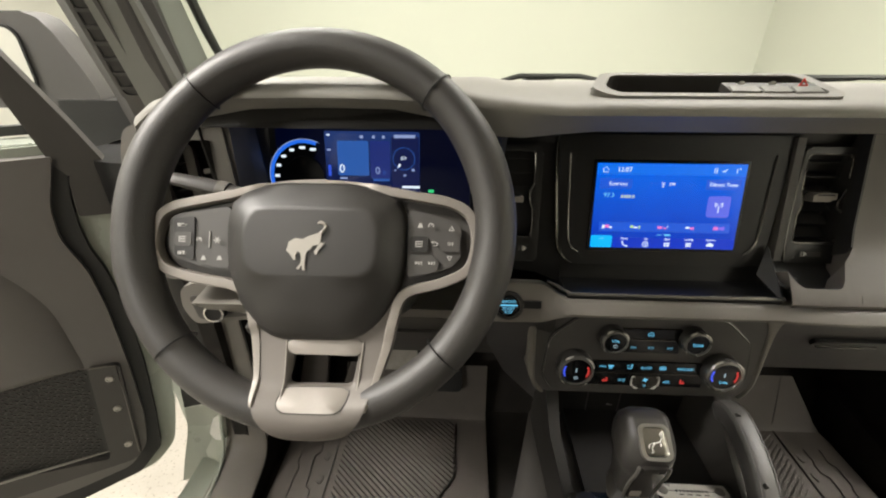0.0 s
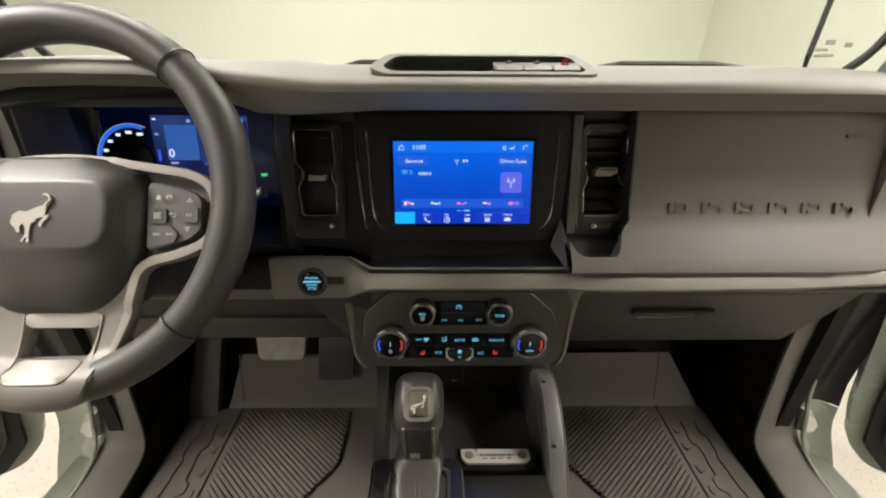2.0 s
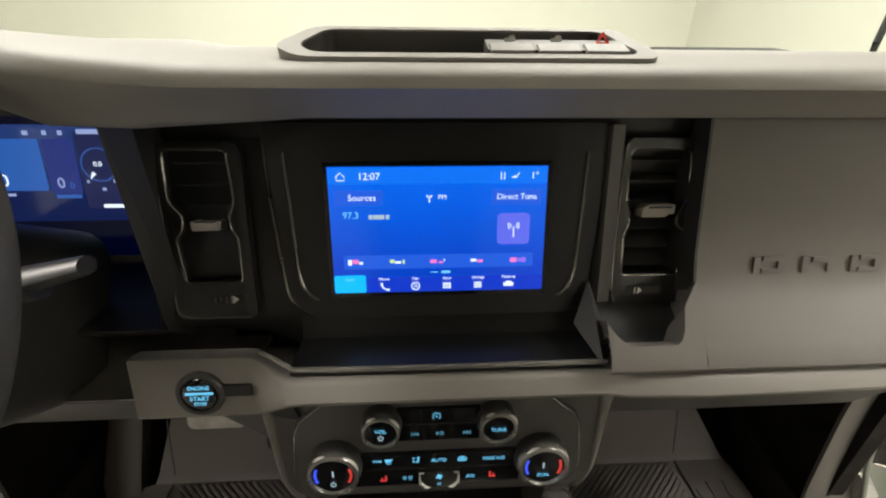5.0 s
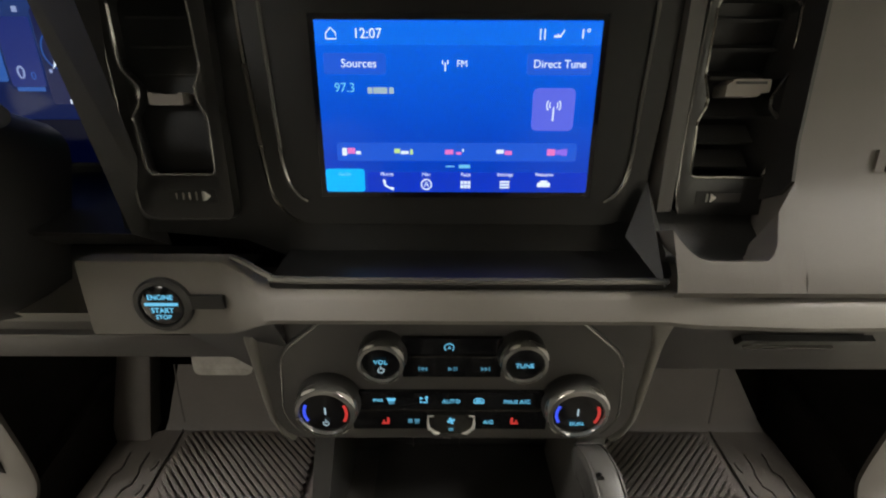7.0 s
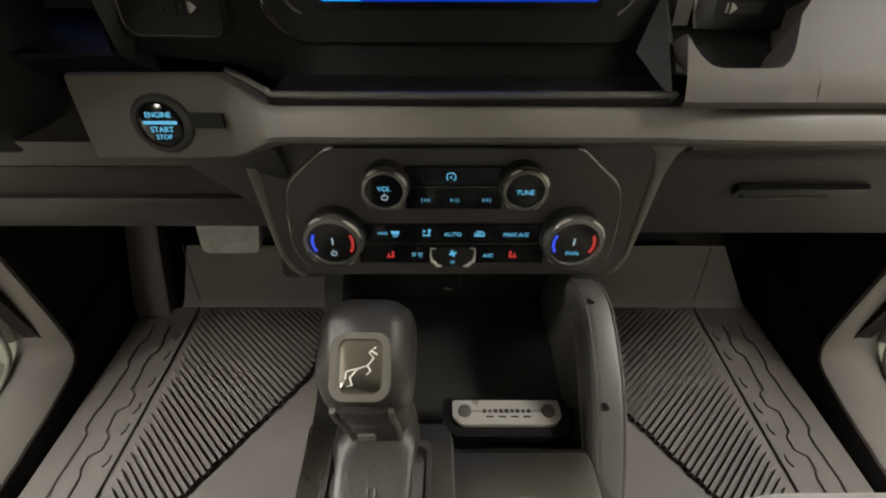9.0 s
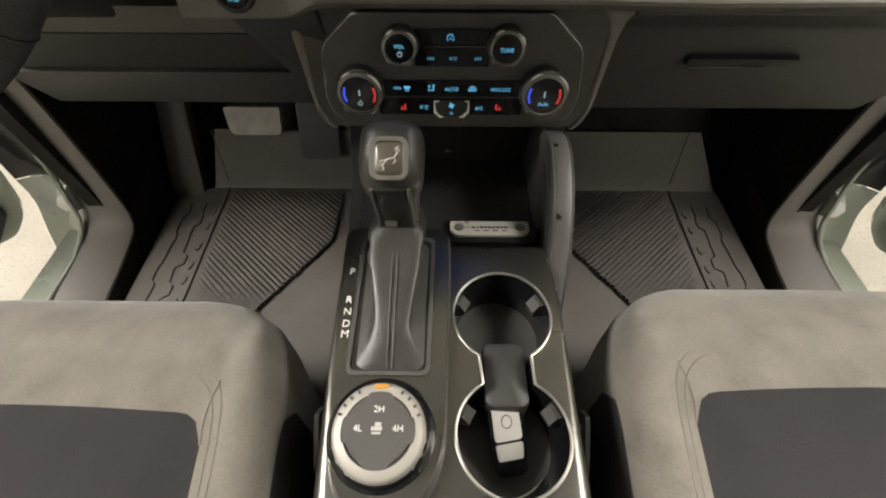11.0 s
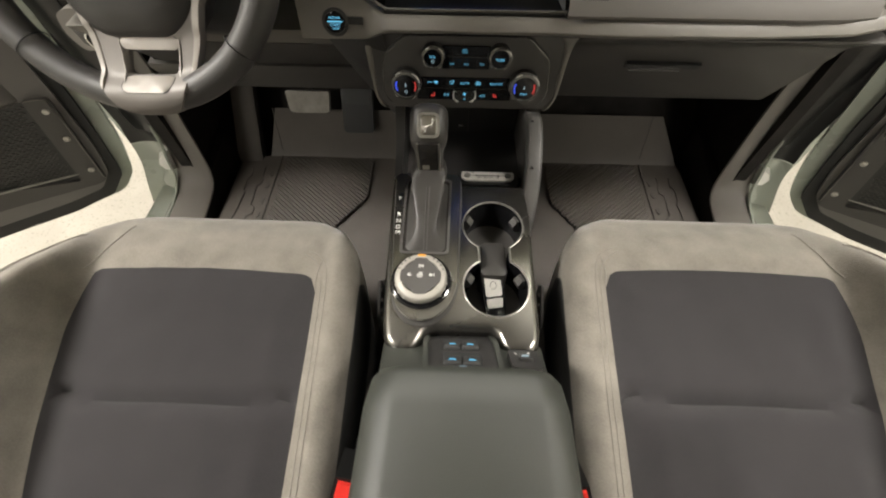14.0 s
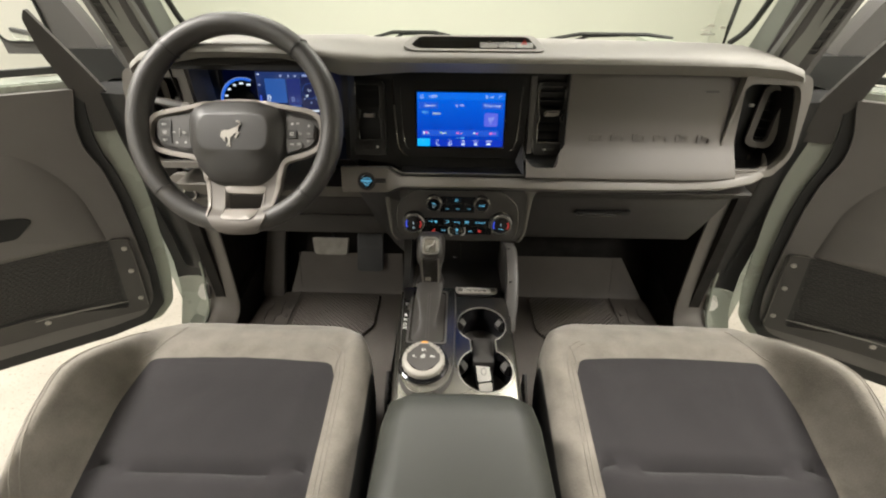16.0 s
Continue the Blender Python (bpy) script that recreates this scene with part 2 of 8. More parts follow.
HUB = paint("black_soft_plastic", (0.030, 0.028, 0.026), 0.42, 0, 0.1, 1200, 0.25, 10, spec=0.5)
BOOT = paint("black_boot_leather", (0.034, 0.031, 0.028), 0.42, 0, 0.18, 300, 0.35, 30, spec=0.5)
INSERT = paint("smoked_gloss", (0.050, 0.046, 0.042), 0.16, 0.4, 0.2, 300, 0.0, 30, rough_spread=0.06)
RIM = paint("satin_silver_rim", (0.30, 0.288, 0.262), 0.34, 0.8, 0.06, 400, 0.02, 9)
DIAL = paint("champagne_dial", (0.34, 0.32, 0.285), 0.52, 0.25, 0.05, 900, 0.06, 9)
KNOB = paint("black_knob_leather", (0.036, 0.0335, 0.031), 0.38, 0, 0.12, 900, 0.3, 10, spec=0.5)
VINYL = paint("green_grey_vinyl", (0.031, 0.033, 0.0275), 0.45, 0, 0.06, 1300, 0.28, 8)
SILVER = paint("champagne_silver", (0.235, 0.212, 0.190), 0.50, 0.15, 0.05, 500, 0.04, 9)
CHROME = paint("chrome", (0.62, 0.61, 0.59), 0.20, 1.0, 0.04, 300, 0.02, 9)
STEEL = paint("brushed_steel", (0.52, 0.50, 0.47), 0.34, 0.9, 0.06, 900, 0.08, 9)
SUEDE = paint("grey_suede_cloth", (0.178, 0.162, 0.138), 0.95, 0, 0.24, 420, 0.40, 26, sheen=0.25, spec=0.2)
CLOTH = weave("dark_woven_cloth", (0.0290, 0.0266, 0.0280), 2200, 0.95, 0.35)
SEAM = paint("seam_thread", (0.205, 0.187, 0.160), 0.9, 0, 0.1, 900, 0.2)
RUBBER = paint("black_rubber", (0.018, 0.018, 0.017), 0.62, 0, 0.15, 500, 0.15, 10)
WORN = paint("worn_pedal_rubber", (0.24, 0.222, 0.195), 0.6, 0, 0.25, 260, 0.3, 40)
MAT = paint("rubber_floor_mat", (0.085, 0.075, 0.067), 0.56, 0, 0.16, 350, 0.2, 8, spec=0.4)
CARPET = paint("black_carpet", (0.024, 0.022, 0.020), 1.0, 0, 0.3, 500, 0.6, 20, spec=0.1)
# pale so that the unseen roof throws light back into the cabin
HEADLINER = paint("headliner_cloth", (0.68, 0.66, 0.61), 0.95, 0, 0.05, 700, 0.2, 10)
SAGE = paint("sage_body_paint", (0.31, 0.335, 0.285), 0.28, 0, 0.03, 200, 0.0, 5, coat=0.6)
RED = paint("red_plastic", (0.72, 0.035, 0.025), 0.4, 0, 0.08, 300, 0.05)
WHITE_MARK = paint("white_print", (0.75, 0.74, 0.70), 0.5, 0, 0.04, 300, 0.0)
GREY_MARK = paint("grey_print", (0.42, 0.41, 0.39), 0.5, 0, 0.04, 300, 0.0)
AMBER = glow("amber_light", (1.0, 0.42, 0.04), 0.9)
CYAN = glow("cyan_backlight", (0.16, 0.62, 0.95), 0.75)
CYAN_DIM = glow("dim_cyan_backlight", (0.12, 0.42, 0.62), 0.42)
ICE = glow("pale_backlight", (0.55, 0.75, 0.85), 0.55)
RED_GLOW = glow("red_backlight", (0.9, 0.06, 0.05), 0.5)
BLUE_GLOW = glow("blue_backlight", (0.05, 0.10, 0.95), 0.8)
GREEN_GLOW = glow("green_light", (0.05, 0.75, 0.25), 0.7)
SCREEN = display("screen_blue", (0.0, 0.050, 0.55), (0.0, 0.12, 0.78), 0.80, 1.228, 1.331)
BAR = glow("screen_bar_blue", (0.0, 0.15, 0.80), 0.85)
TILE = glow("screen_tile", (0.10, 0.13, 0.72), 0.9)
STRIP = glow("screen_strip", (0.01, 0.09, 0.62), 0.9)
NAVY = glow("screen_navy", (0.0, 0.03, 0.50), 0.9)
SKYTILE = glow("screen_active_tile", (0.0, 0.42, 0.95), 0.95)
PAPER = glow("screen_white", (0.75, 0.85, 0.95), 0.9)
PINK = glow("screen_pink", (0.85, 0.20, 0.60), 0.8)
LIME = glow("screen_lime", (0.55, 0.80, 0.30), 0.8)
CLUSTER_BLUE = display("cluster_blue", (0.008, 0.018, 0.10), (0.025, 0.06, 0.24), 0.50, 1.255, 1.345)
CLUSTER_TILE = glow("cluster_tile", (0.035, 0.16, 0.62), 0.50)
CLUSTER_PALE = glow("cluster_pale", (0.36, 0.46, 0.80), 0.6)
NAVY_TILE = glow("cluster_navy_tile", (0.010, 0.018, 0.11), 0.45)
SCREEN_EDGE = glow("cluster_edge_blue", (0.03, 0.10, 0.80), 0.7)
PILLAR = paint("dark_grey_pillar_plastic", (0.056, 0.053, 0.050), 0.50, 0, 0.08, 1400, 0.22, 10)
PILLAR_TRIM = paint("grey_green_pillar_trim", (0.205, 0.208, 0.19), 0.60, 0, 0.05, 1300, 0.2, 10)
MIRROR = paint("mirror_glass", (0.86, 0.86, 0.85), 0.02, 1.0, 0.01, 300, 0.0, 9, rough_spread=0.01)
STICKER = paint("faded_sticker", (0.60, 0.60, 0.53), 0.7, 0, 0.1, 300, 0.0, 9)
MAT_MARK = paint("dark_rubber_mark", (0.066, 0.059, 0.053), 0.6, 0, 0.15, 400, 0.15, 10)
BADGE = paint("smoked_metal", (0.50, 0.485, 0.46), 0.16, 1.0, 0.1, 300, 0.0, 9)
BRIGHT = paint("bright_silver", (0.62, 0.60, 0.56), 0.28, 0.4, 0.06, 500, 0.04, 9)
LENS = glow("cluster_lens", (0.001, 0.004, 0.045), 0.16)
# serves polished parts, and pale lines that paint edge highlights
LIP = paint("polished_and_highlight_edge", (0.24, 0.235, 0.22), 0.24, 0.7, 0.06, 300, 0.0, 9)
CLUSTER_DARK = glow("cluster_dark_tile", (0.022, 0.045, 0.30), 0.45)
DOOR_TRIM = paint("dark_grey_door_plastic", (0.125, 0.116, 0.109), 0.46, 0, 0.08, 1400, 0.25, 10)
# the champagne silver again, darkened for the shade in the hollow foot plate
SHADED_SILVER = paint("shaded_champagne", (0.135, 0.121, 0.108), 0.50, 0.15, 0.06, 500, 0.04, 9)
FASCIA = paint("satin_grey_fascia", (0.120, 0.110, 0.100), 0.52, 0, 0.06, 1500, 0.15, 9, spec=0.3)


def clear_glass(name, tint=(0.97, 0.98, 0.96)):
    mat = bpy.data.materials.new(name)
    mat.use_nodes = True
    nodes, links = mat.node_tree.nodes, mat.node_tree.links
    nodes.remove(nodes["Principled BSDF"])
    clear, shine, mix, fres = (nodes.new(k) for k in ("ShaderNodeBsdfTransparent", "ShaderNodeBsdfGlossy", "ShaderNodeMixShader", "ShaderNodeFresnel"))
    clear.inputs["Color"].default_value = (*tint, 1)
    shine.inputs["Roughness"].default_value = 0.02
    fres.inputs["IOR"].default_value = 1.3
    links.new(fres.outputs[0], mix.inputs[0])
    links.new(clear.outputs[0], mix.inputs[1])
    links.new(shine.outputs[0], mix.inputs[2])
    links.new(mix.outputs[0], nodes["Material Output"].inputs["Surface"])
    return mat


GLASS = clear_glass("window_glass", (0.82, 0.86, 0.80))

# ---- the bay: floor, walls, ceiling ----
X0, X1, Y0, Y1, ROOM = -4.6, 2.95, -6.0, 4.6, 3.4
bm = B()
box(bm, (0, 0, -0.06), (40, 40, 0.12))
structure("ground", bm, CONCRETE, "pale speckled sealed concrete floor of the bay", "floor")
for name, c, s in (("wall_north", ((X0 + X1) / 2, Y1 + 0.1, ROOM / 2), (X1 - X0 + 0.4, 0.2, ROOM)),
                   ("wall_south", ((X0 + X1) / 2, Y0 - 0.1, ROOM / 2), (X1 - X0 + 0.4, 0.2, ROOM)),
                   ("wall_east", (X1 + 0.1, (Y0 + Y1) / 2, ROOM / 2), (0.2, Y1 - Y0, ROOM)),
                   ("wall_west", (X0 - 0.1, (Y0 + Y1) / 2, ROOM / 2), (0.2, Y1 - Y0, ROOM))):
    bm = B()
    box(bm, c, s, 0.004)
    structure(name, bm, WALL, "cream painted plain wall of the bay", "wall")
bm = B()
box(bm, ((X0 + X1) / 2, (Y0 + Y1) / 2, ROOM + 0.1), (X1 - X0 + 0.4, Y1 - Y0 + 0.4, 0.2))
structure("ceiling", bm, CEIL, "off-white painted ceiling of the bay", "ceiling")
HOUSING = paint("lamp_housing", (0.7, 0.7, 0.68), 0.5)
for x, y, watts in LAMP_PLACES:
    lamp = thing("ceiling_light", "flat white metal ceiling light panel", "ceiling light", (x, y, 3.4), "ceiling lights")
    bm = B()
    ring(bm, rrect(1.28, 0.68, 0.02), rrect(1.22, 0.62, 0.01), pose(x, y, 3.33), 0.07)
    part("frame", bm, HOUSING, lamp)

# ---- the car's shell ----
FLOOR = 0.585
body = thing("car", "sage green off-road car shell with open doors", "car", (0, 0, FLOOR))
bm = B()
box(bm, (0, -0.85, FLOOR - 0.03), (1.42, 2.7, 0.05), 0.01)
part("floor_pan", bm, CARPET, body, "black carpeted floor")
bm = B()
along_x(bm, [(0.30, 0.58), (0.46, 0.80), (0.46, 1.25), (0.50, 1.25), (0.50, 0.78), (0.34, 0.55)], -0.74, 0.74, 0.005)
part("firewall", bm, CARPET, body, "black carpeted firewall")
# unseen wall, added to keep light from behind out of the cabin
bm = B()
box(bm, (0, -2.20, 1.20), (1.44, 0.05, 1.26), 0.02)
part("rear_light_block", bm, CHARCOAL, body, "unseen dark wall added to block light from behind")
# unseen roof, added to shade the cabin and be mirrored in shiny parts
bm = B()
sheet(bm, [[(x, y, 1.80 + 0.03 * math.cos(x * 2.0)) for x in np.linspace(-0.68, 0.68, 9)] for y in np.linspace(-2.22, -0.02, 7)])
sheet(bm, [[(x, y, 1.835 + 0.03 * math.cos(x * 2.0)) for x in np.linspace(-0.70, 0.70, 9)] for y in np.linspace(-2.25, 0.0, 7)])
part("roof", bm, HEADLINER, body, "unseen roof for shading, lining made pale to bounce light")
bm = B()
sheet(bm, [[(x, 0.26 + 0.85 * t - 0.10 * (x / 0.75) ** 2, 1.33 - 0.05 * t - 0.04 * (x / 0.75) ** 4) for x in np.linspace(-0.82, 0.82, 17)] for t in np.linspace(0, 1, 7)])
part("hood", bm, SAGE, body, "sage green painted hood")
bm = B()
along_x(bm, [(0.165, 1.375), (0.19, 1.386), (0.26, 1.362), (0.30, 1.32), (0.20, 1.32)], -0.66, 0.66, 0.004)
part("cowl", bm, BLACK, body, "black plastic cowl below the windshield")
bm = B()
ws = [[(x, 0.185 - 0.16 * t - 0.10 * (x / 0.6) ** 2, 1.385 + 0.44 * t) for x in np.linspace(-0.64, 0.64, 15)] for t in np.linspace(0, 1, 6)]
sheet(bm, ws)
pane = part("windshield", bm, GLASS, body, "clear windshield glass")
pane.visible_shadow = False
for x0, z0, w, h in ((0.484, 1.440, 0.013, 0.006), (0.479, 1.431, 0.018, 0.0035), (0.486, 1.424, 0.026, 0.0035), (0.505, 1.437, 0.010, 0.0055)):
    bm = B()
    t = (z0 - 1.385) / 0.44
    box(bm, (x0, 0.185 - 0.16 * t - 0.10 * (x0 / 0.6) ** 2 - 0.003, z0), (w, 0.0006, h), 0)
    part("sticker", bm, STICKER, pane, "faint grey window sticker")
for s in (-1, 1):
    # windshield pillar: inner trim, dark outer facet with a slatted grille, rubber seal
    bm = B()
    loft(bm, [[(s * 0.588, 0.140, 1.36), (s * 0.600, 0.075, 1.36), (s * 0.640, 0.045, 1.36), (s * 0.672, 0.10, 1.36), (s * 0.655, 0.17, 1.36)],
              [(s * 0.596, 0.085, 1.52), (s * 0.606, 0.015, 1.52), (s * 0.645, -0.005, 1.52), (s * 0.672, 0.055, 1.52), (s * 0.655, 0.115, 1.52)],
              [(s * 0.600, -0.02, 1.84), (s * 0.610, -0.10, 1.84), (s * 0.645, -0.12, 1.84), (s * 0.670, -0.05, 1.84), (s * 0.650, 0.01, 1.84)]])
    soften(bm, bm.faces[:], 0.012, 3)
    part("pillar_trim", bm, PILLAR_TRIM, body, "grey-green windshield pillar trim")
    bm = B()
    tube(bm, smooth_path([(s * 0.550, 0.130, 1.405), (s * 0.582, 0.122, 1.45), (s * 0.592, 0.065, 1.60), (s * 0.597, -0.02, 1.82)]), 0.006, 8)
    part("windshield_seal", bm, RUBBER, body, "black rubber windshield seal")
    bm = B()
    loft(bm, [[(s * (x + dx), y - 0.35 * (z - 1.40), z) for x, y in ((0.597, 0.075), (0.612, 0.052), (0.634, 0.046), (0.672, 0.046), (0.684, 0.062), (0.704, 0.070), (0.715, 0.125), (0.61, 0.135))]
              for z, dx in ((1.335, 0.004), (1.40, 0.0), (1.52, 0.0), (1.66, -0.004), (1.86, -0.010))])
    soften(bm, bm.faces[:], 0.005, 2)
    part("pillar_cover", bm, PILLAR, body, "dark grey plastic pillar cover")
    # slatted grille set in the cover
    e0, e1 = Vector((s * 0.6525, 0.0445, 1.400)), Vector((s * 0.6495, -0.0290, 1.610))
    upv = (e1 - e0).normalized()
    outv = Vector((1, 0, 0))
    fr = Matrix.Translation((e0 + e1) / 2) @ Matrix((outv, upv, outv.cross(upv))).transposed().to_4x4()
    h = (e1 - e0).length
    bm = B()
    ring(bm, rrect(0.035, h + 0.014, 0.008), rrect(0.024, h, 0.006), fr, 0.0050, -0.001)
    soften(bm, bm.faces[:], 0.0012, 2, 50)
    grille = part("pillar_grille", bm, PILLAR, body, "dark slatted grille in the pillar")
    bm = B()
    box(bm, (0, 0, 0.0016), (0.025, h, 0.001), 0, fr)
    part("grille_back", bm, BLACK, grille)
    for k in range(13):
        bm = B()
        box(bm, (0, -h / 2 + h * (k + 0.5) / 13, 0.0030), (0.025, 0.0042, 0.003), 0.0008, fr)
        part("slat", bm, DARK, grille)
    # rear-facing jamb in body colour, black hinge cover above it, hinge bracket, rubber seals
    bm = B()
    loft(bm, [[(s * 0.728, 0.30, z), (s * 0.728, y0, z), (s * 0.752, y0 - 0.006, z), (s * 0.80, y0 + 0.012, z), (s * 0.835, y0 + 0.05, z), (s * 0.835, 0.30, z)]
              for z, y0 in ((0.50, 0.06), (0.625, 0.075), (0.66, 0.085), (0.70, 0.112), (0.74, 0.122), (0.80, 0.125))])
    part("door_jamb", bm, SAGE, body, "sage painted door jamb")
    bm = B()
    loft(bm, [[(s * 0.722, 0.30, z), (s * 0.722, y0, z), (s * 0.74, y0 - 0.006, z), (s * 0.79, y0 + 0.004, z), (s * 0.86, y0 + 0.07, z), (s * 0.86, 0.30, z)]
              for z, y0 in ((0.795, 0.127), (0.81, 0.118), (0.95, 0.112), (1.10, 0.10), (1.22, 0.09), (1.30, 0.09))])
    soften(bm, bm.faces[:], 0.006, 2)
    cover = part("hinge_cover", bm, BLACK, body, "black plastic hinge cover")
    hx, hy = (0.800, 0.105) if s < 0 else (0.775, 0.090)
    for name, mat, label, lo, hi in (("hinge_boot", BLACK, "black rubber cover between pillar and door", 0.775, 1.285), ("lower_jamb", SAGE, "sage painted lower jamb", 0.600, 0.772)):
        bm = B()
        rows = []
        for z in np.linspace(lo, hi, 10):
            k = max(0.0, 0.80 - z) / 0.2
            rows.append([(s * (0.734 + (hx + 0.012 + 0.03 * k - 0.734) * t), 0.114 + (hy + 0.006 - 0.114) * t - 0.05 * k * k + 0.010 * math.sin(t * math.pi) + 0.003 * math.sin(z * 46), z) for t in np.linspace(0, 1, 7)])
        sheet(bm, rows)
        part(name, bm, mat, cover if name == "hinge_boot" else body, label)
    bm = B()
    loft(bm, [[(s * 0.738, 0.118, 0.755), (s * 0.765, 0.112, 0.742), (s * 0.768, 0.10, 0.728), (s * 0.752, 0.094, 0.708), (s * 0.738, 0.10, 0.700)],
              [(s * 0.738, 0.100, 0.748), (s * 0.757, 0.092, 0.738), (s * 0.760, 0.084, 0.728), (s * 0.750, 0.080, 0.716), (s * 0.738, 0.084, 0.710)]])
    soften(bm, bm.faces[:], 0.004, 2)
    part("hinge_bracket", bm, WHITE_MARK, body, "pale painted bracket")
    bm = B()
    tube(bm, smooth_path([(s * 0.7385, 0.121, 1.02), (s * 0.7385, 0.120, 0.90), (s * 0.7385, 0.112, 0.80), (s * 0.736, 0.092, 0.74), (s * 0.734, 0.070, 0.690), (s * 0.731, 0.02, 0.668), (s * 0.730, -0.10, 0.662), (s * 0.730, -0.9, 0.662)], 5), 0.0042, 8)
    part("jamb_lip", bm, SAGE, body, "bright sage lip of the door opening")
    bm = B()
    along = [(s * 0.73, 0.30, 0.50), (s * 0.73, -1.3, 0.50), (s * 0.80, -1.3, 0.50), (s * 0.80, 0.16, 0.50)]
    top = [(x, y, 0.645) for x, y, z in along]
    loft(bm, [along, top])
    soften(bm, bm.faces[:], 0.01, 3)
    part("rocker", bm, SAGE, body, "sage painted rocker under the door opening")
    bm = B()
    loft(bm, [[(s * 0.76, y, 0.55), (s * 0.92, y, 0.55), (s * 0.92, y, 1.22), (s * 0.86, y, 1.30), (s * 0.76, y, 1.30)] for y in (0.205, 0.6, 1.15)])
    soften(bm, bm.faces[:], 0.03, 3)
    part("fender", bm, SAGE, body, "sage painted front fender")
    # black footwell side behind the kick panel
    bm = B()
    box(bm, (s * 0.705, 0.30, 0.88), (0.03, 0.40, 0.66), 0.01)
    part("footwell_side", bm, CARPET, body, "black carpeted footwell side")
    # grey kick panel that turns into the sill trim
    path = [((0.738, 0.122, 1.16), (0.660, 0.124, 1.16)), ((0.738, 0.128, 1.02), (0.658, 0.124, 1.02)), ((0.738, 0.126, 0.90), (0.656, 0.121, 0.90)), ((0.738, 0.119, 0.80), (0.656, 0.114, 0.80)),
            ((0.738, 0.109, 0.728), (0.656, 0.107, 0.722)), ((0.738, 0.092, 0.692), (0.657, 0.100, 0.679)), ((0.738, 0.060, 0.674), (0.657, 0.082, 0.655)),
            ((0.738, 0.020, 0.666), (0.656, 0.040, 0.645)), ((0.737, -0.06, 0.662), (0.656, -0.05, 0.634)), ((0.736, -0.20, 0.660), (0.655, -0.20, 0.630)), ((0.735, -1.2, 0.660), (0.655, -1.2, 0.630))]
    outer = smooth_path([p[0] for p in path], 4)
    inner = smooth_path([p[1] for p in path], 4)
    bm = B()
    rings = []
    count = len(outer)
    for k, (o, i) in enumerate(zip(outer, inner)):
        a, b = outer[max(0, k - 1)], outer[min(count - 1, k + 1)]
        d = (b - a).normalized()
        o, i = Vector((s * o.x, o.y, o.z)), Vector((s * i.x, i.y, i.z))
        out = Vector((0, d.z, -d.y)).normalized()
        if out.y > 0 or out.z < 0:
            out = -out if (out.y > 0.2 or out.z < -0.2) else out
        e = i - o
        rings.append([o - out * 0.02, o, o + e * 0.06 + out * 0.003, o + e * 0.5 + out * 0.005, o + e * 0.92 + out * 0.003, i, i - out * 0.006])
    loft(bm, rings, True, True)
    part("kick_panel", bm, TRIM, body, "grey plastic kick panel and sill trim")
    # black carpeted edge along the inner side of the sill
    bm = B()
    loft(bm, [[(s * 0.664, y, 0.58), (s * 0.664, y, z), (s * 0.700, y + 0.01, z), (s * 0.700, y + 0.01, 0.58)] for y, z in ((0.30, 0.70), (0.105, 0.672), (0.082, 0.650), (-0.05, 0.628), (-1.2, 0.624))])
    part("sill_carpet", bm, CARPET, body, "black carpet along the sill")
    # side glass frame above the doors stays open; an unseen added side blocks light behind them
    bm = B()
    box(bm, (s * 0.72, -1.62, 1.21), (0.05, 1.14, 1.28), 0.02)
    part("side_light_block", bm, CHARCOAL, body, "unseen dark side added to block light into the rear")

# road wheels that the body stands on
for s in (-1, 1):
    for y in (0.80, -1.75):
        m = pose(s * 0.74, y, 0.41) @ pose(0, 0, 0, 0, 90 * s)
        bm = B()
        lathe(bm, [(0.24, -0.11), (0.36, -0.12), (0.40, -0.10), (0.41, -0.06), (0.41, 0.06), (0.40, 0.10), (0.36, 0.12), (0.24, 0.11)], m, 40)
        tyre = part("tyre", bm, RUBBER, body, "black off-road tyre")
        bm = B()
        lathe(bm, [(0.245, 0.02), (0.245, 0.112), (0.225, 0.105), (0.20, 0.05), (0.07, 0.06), (0.06, 0.085)], m, 32)
        part("rim", bm, STEEL, tyre, "grey wheel rim")

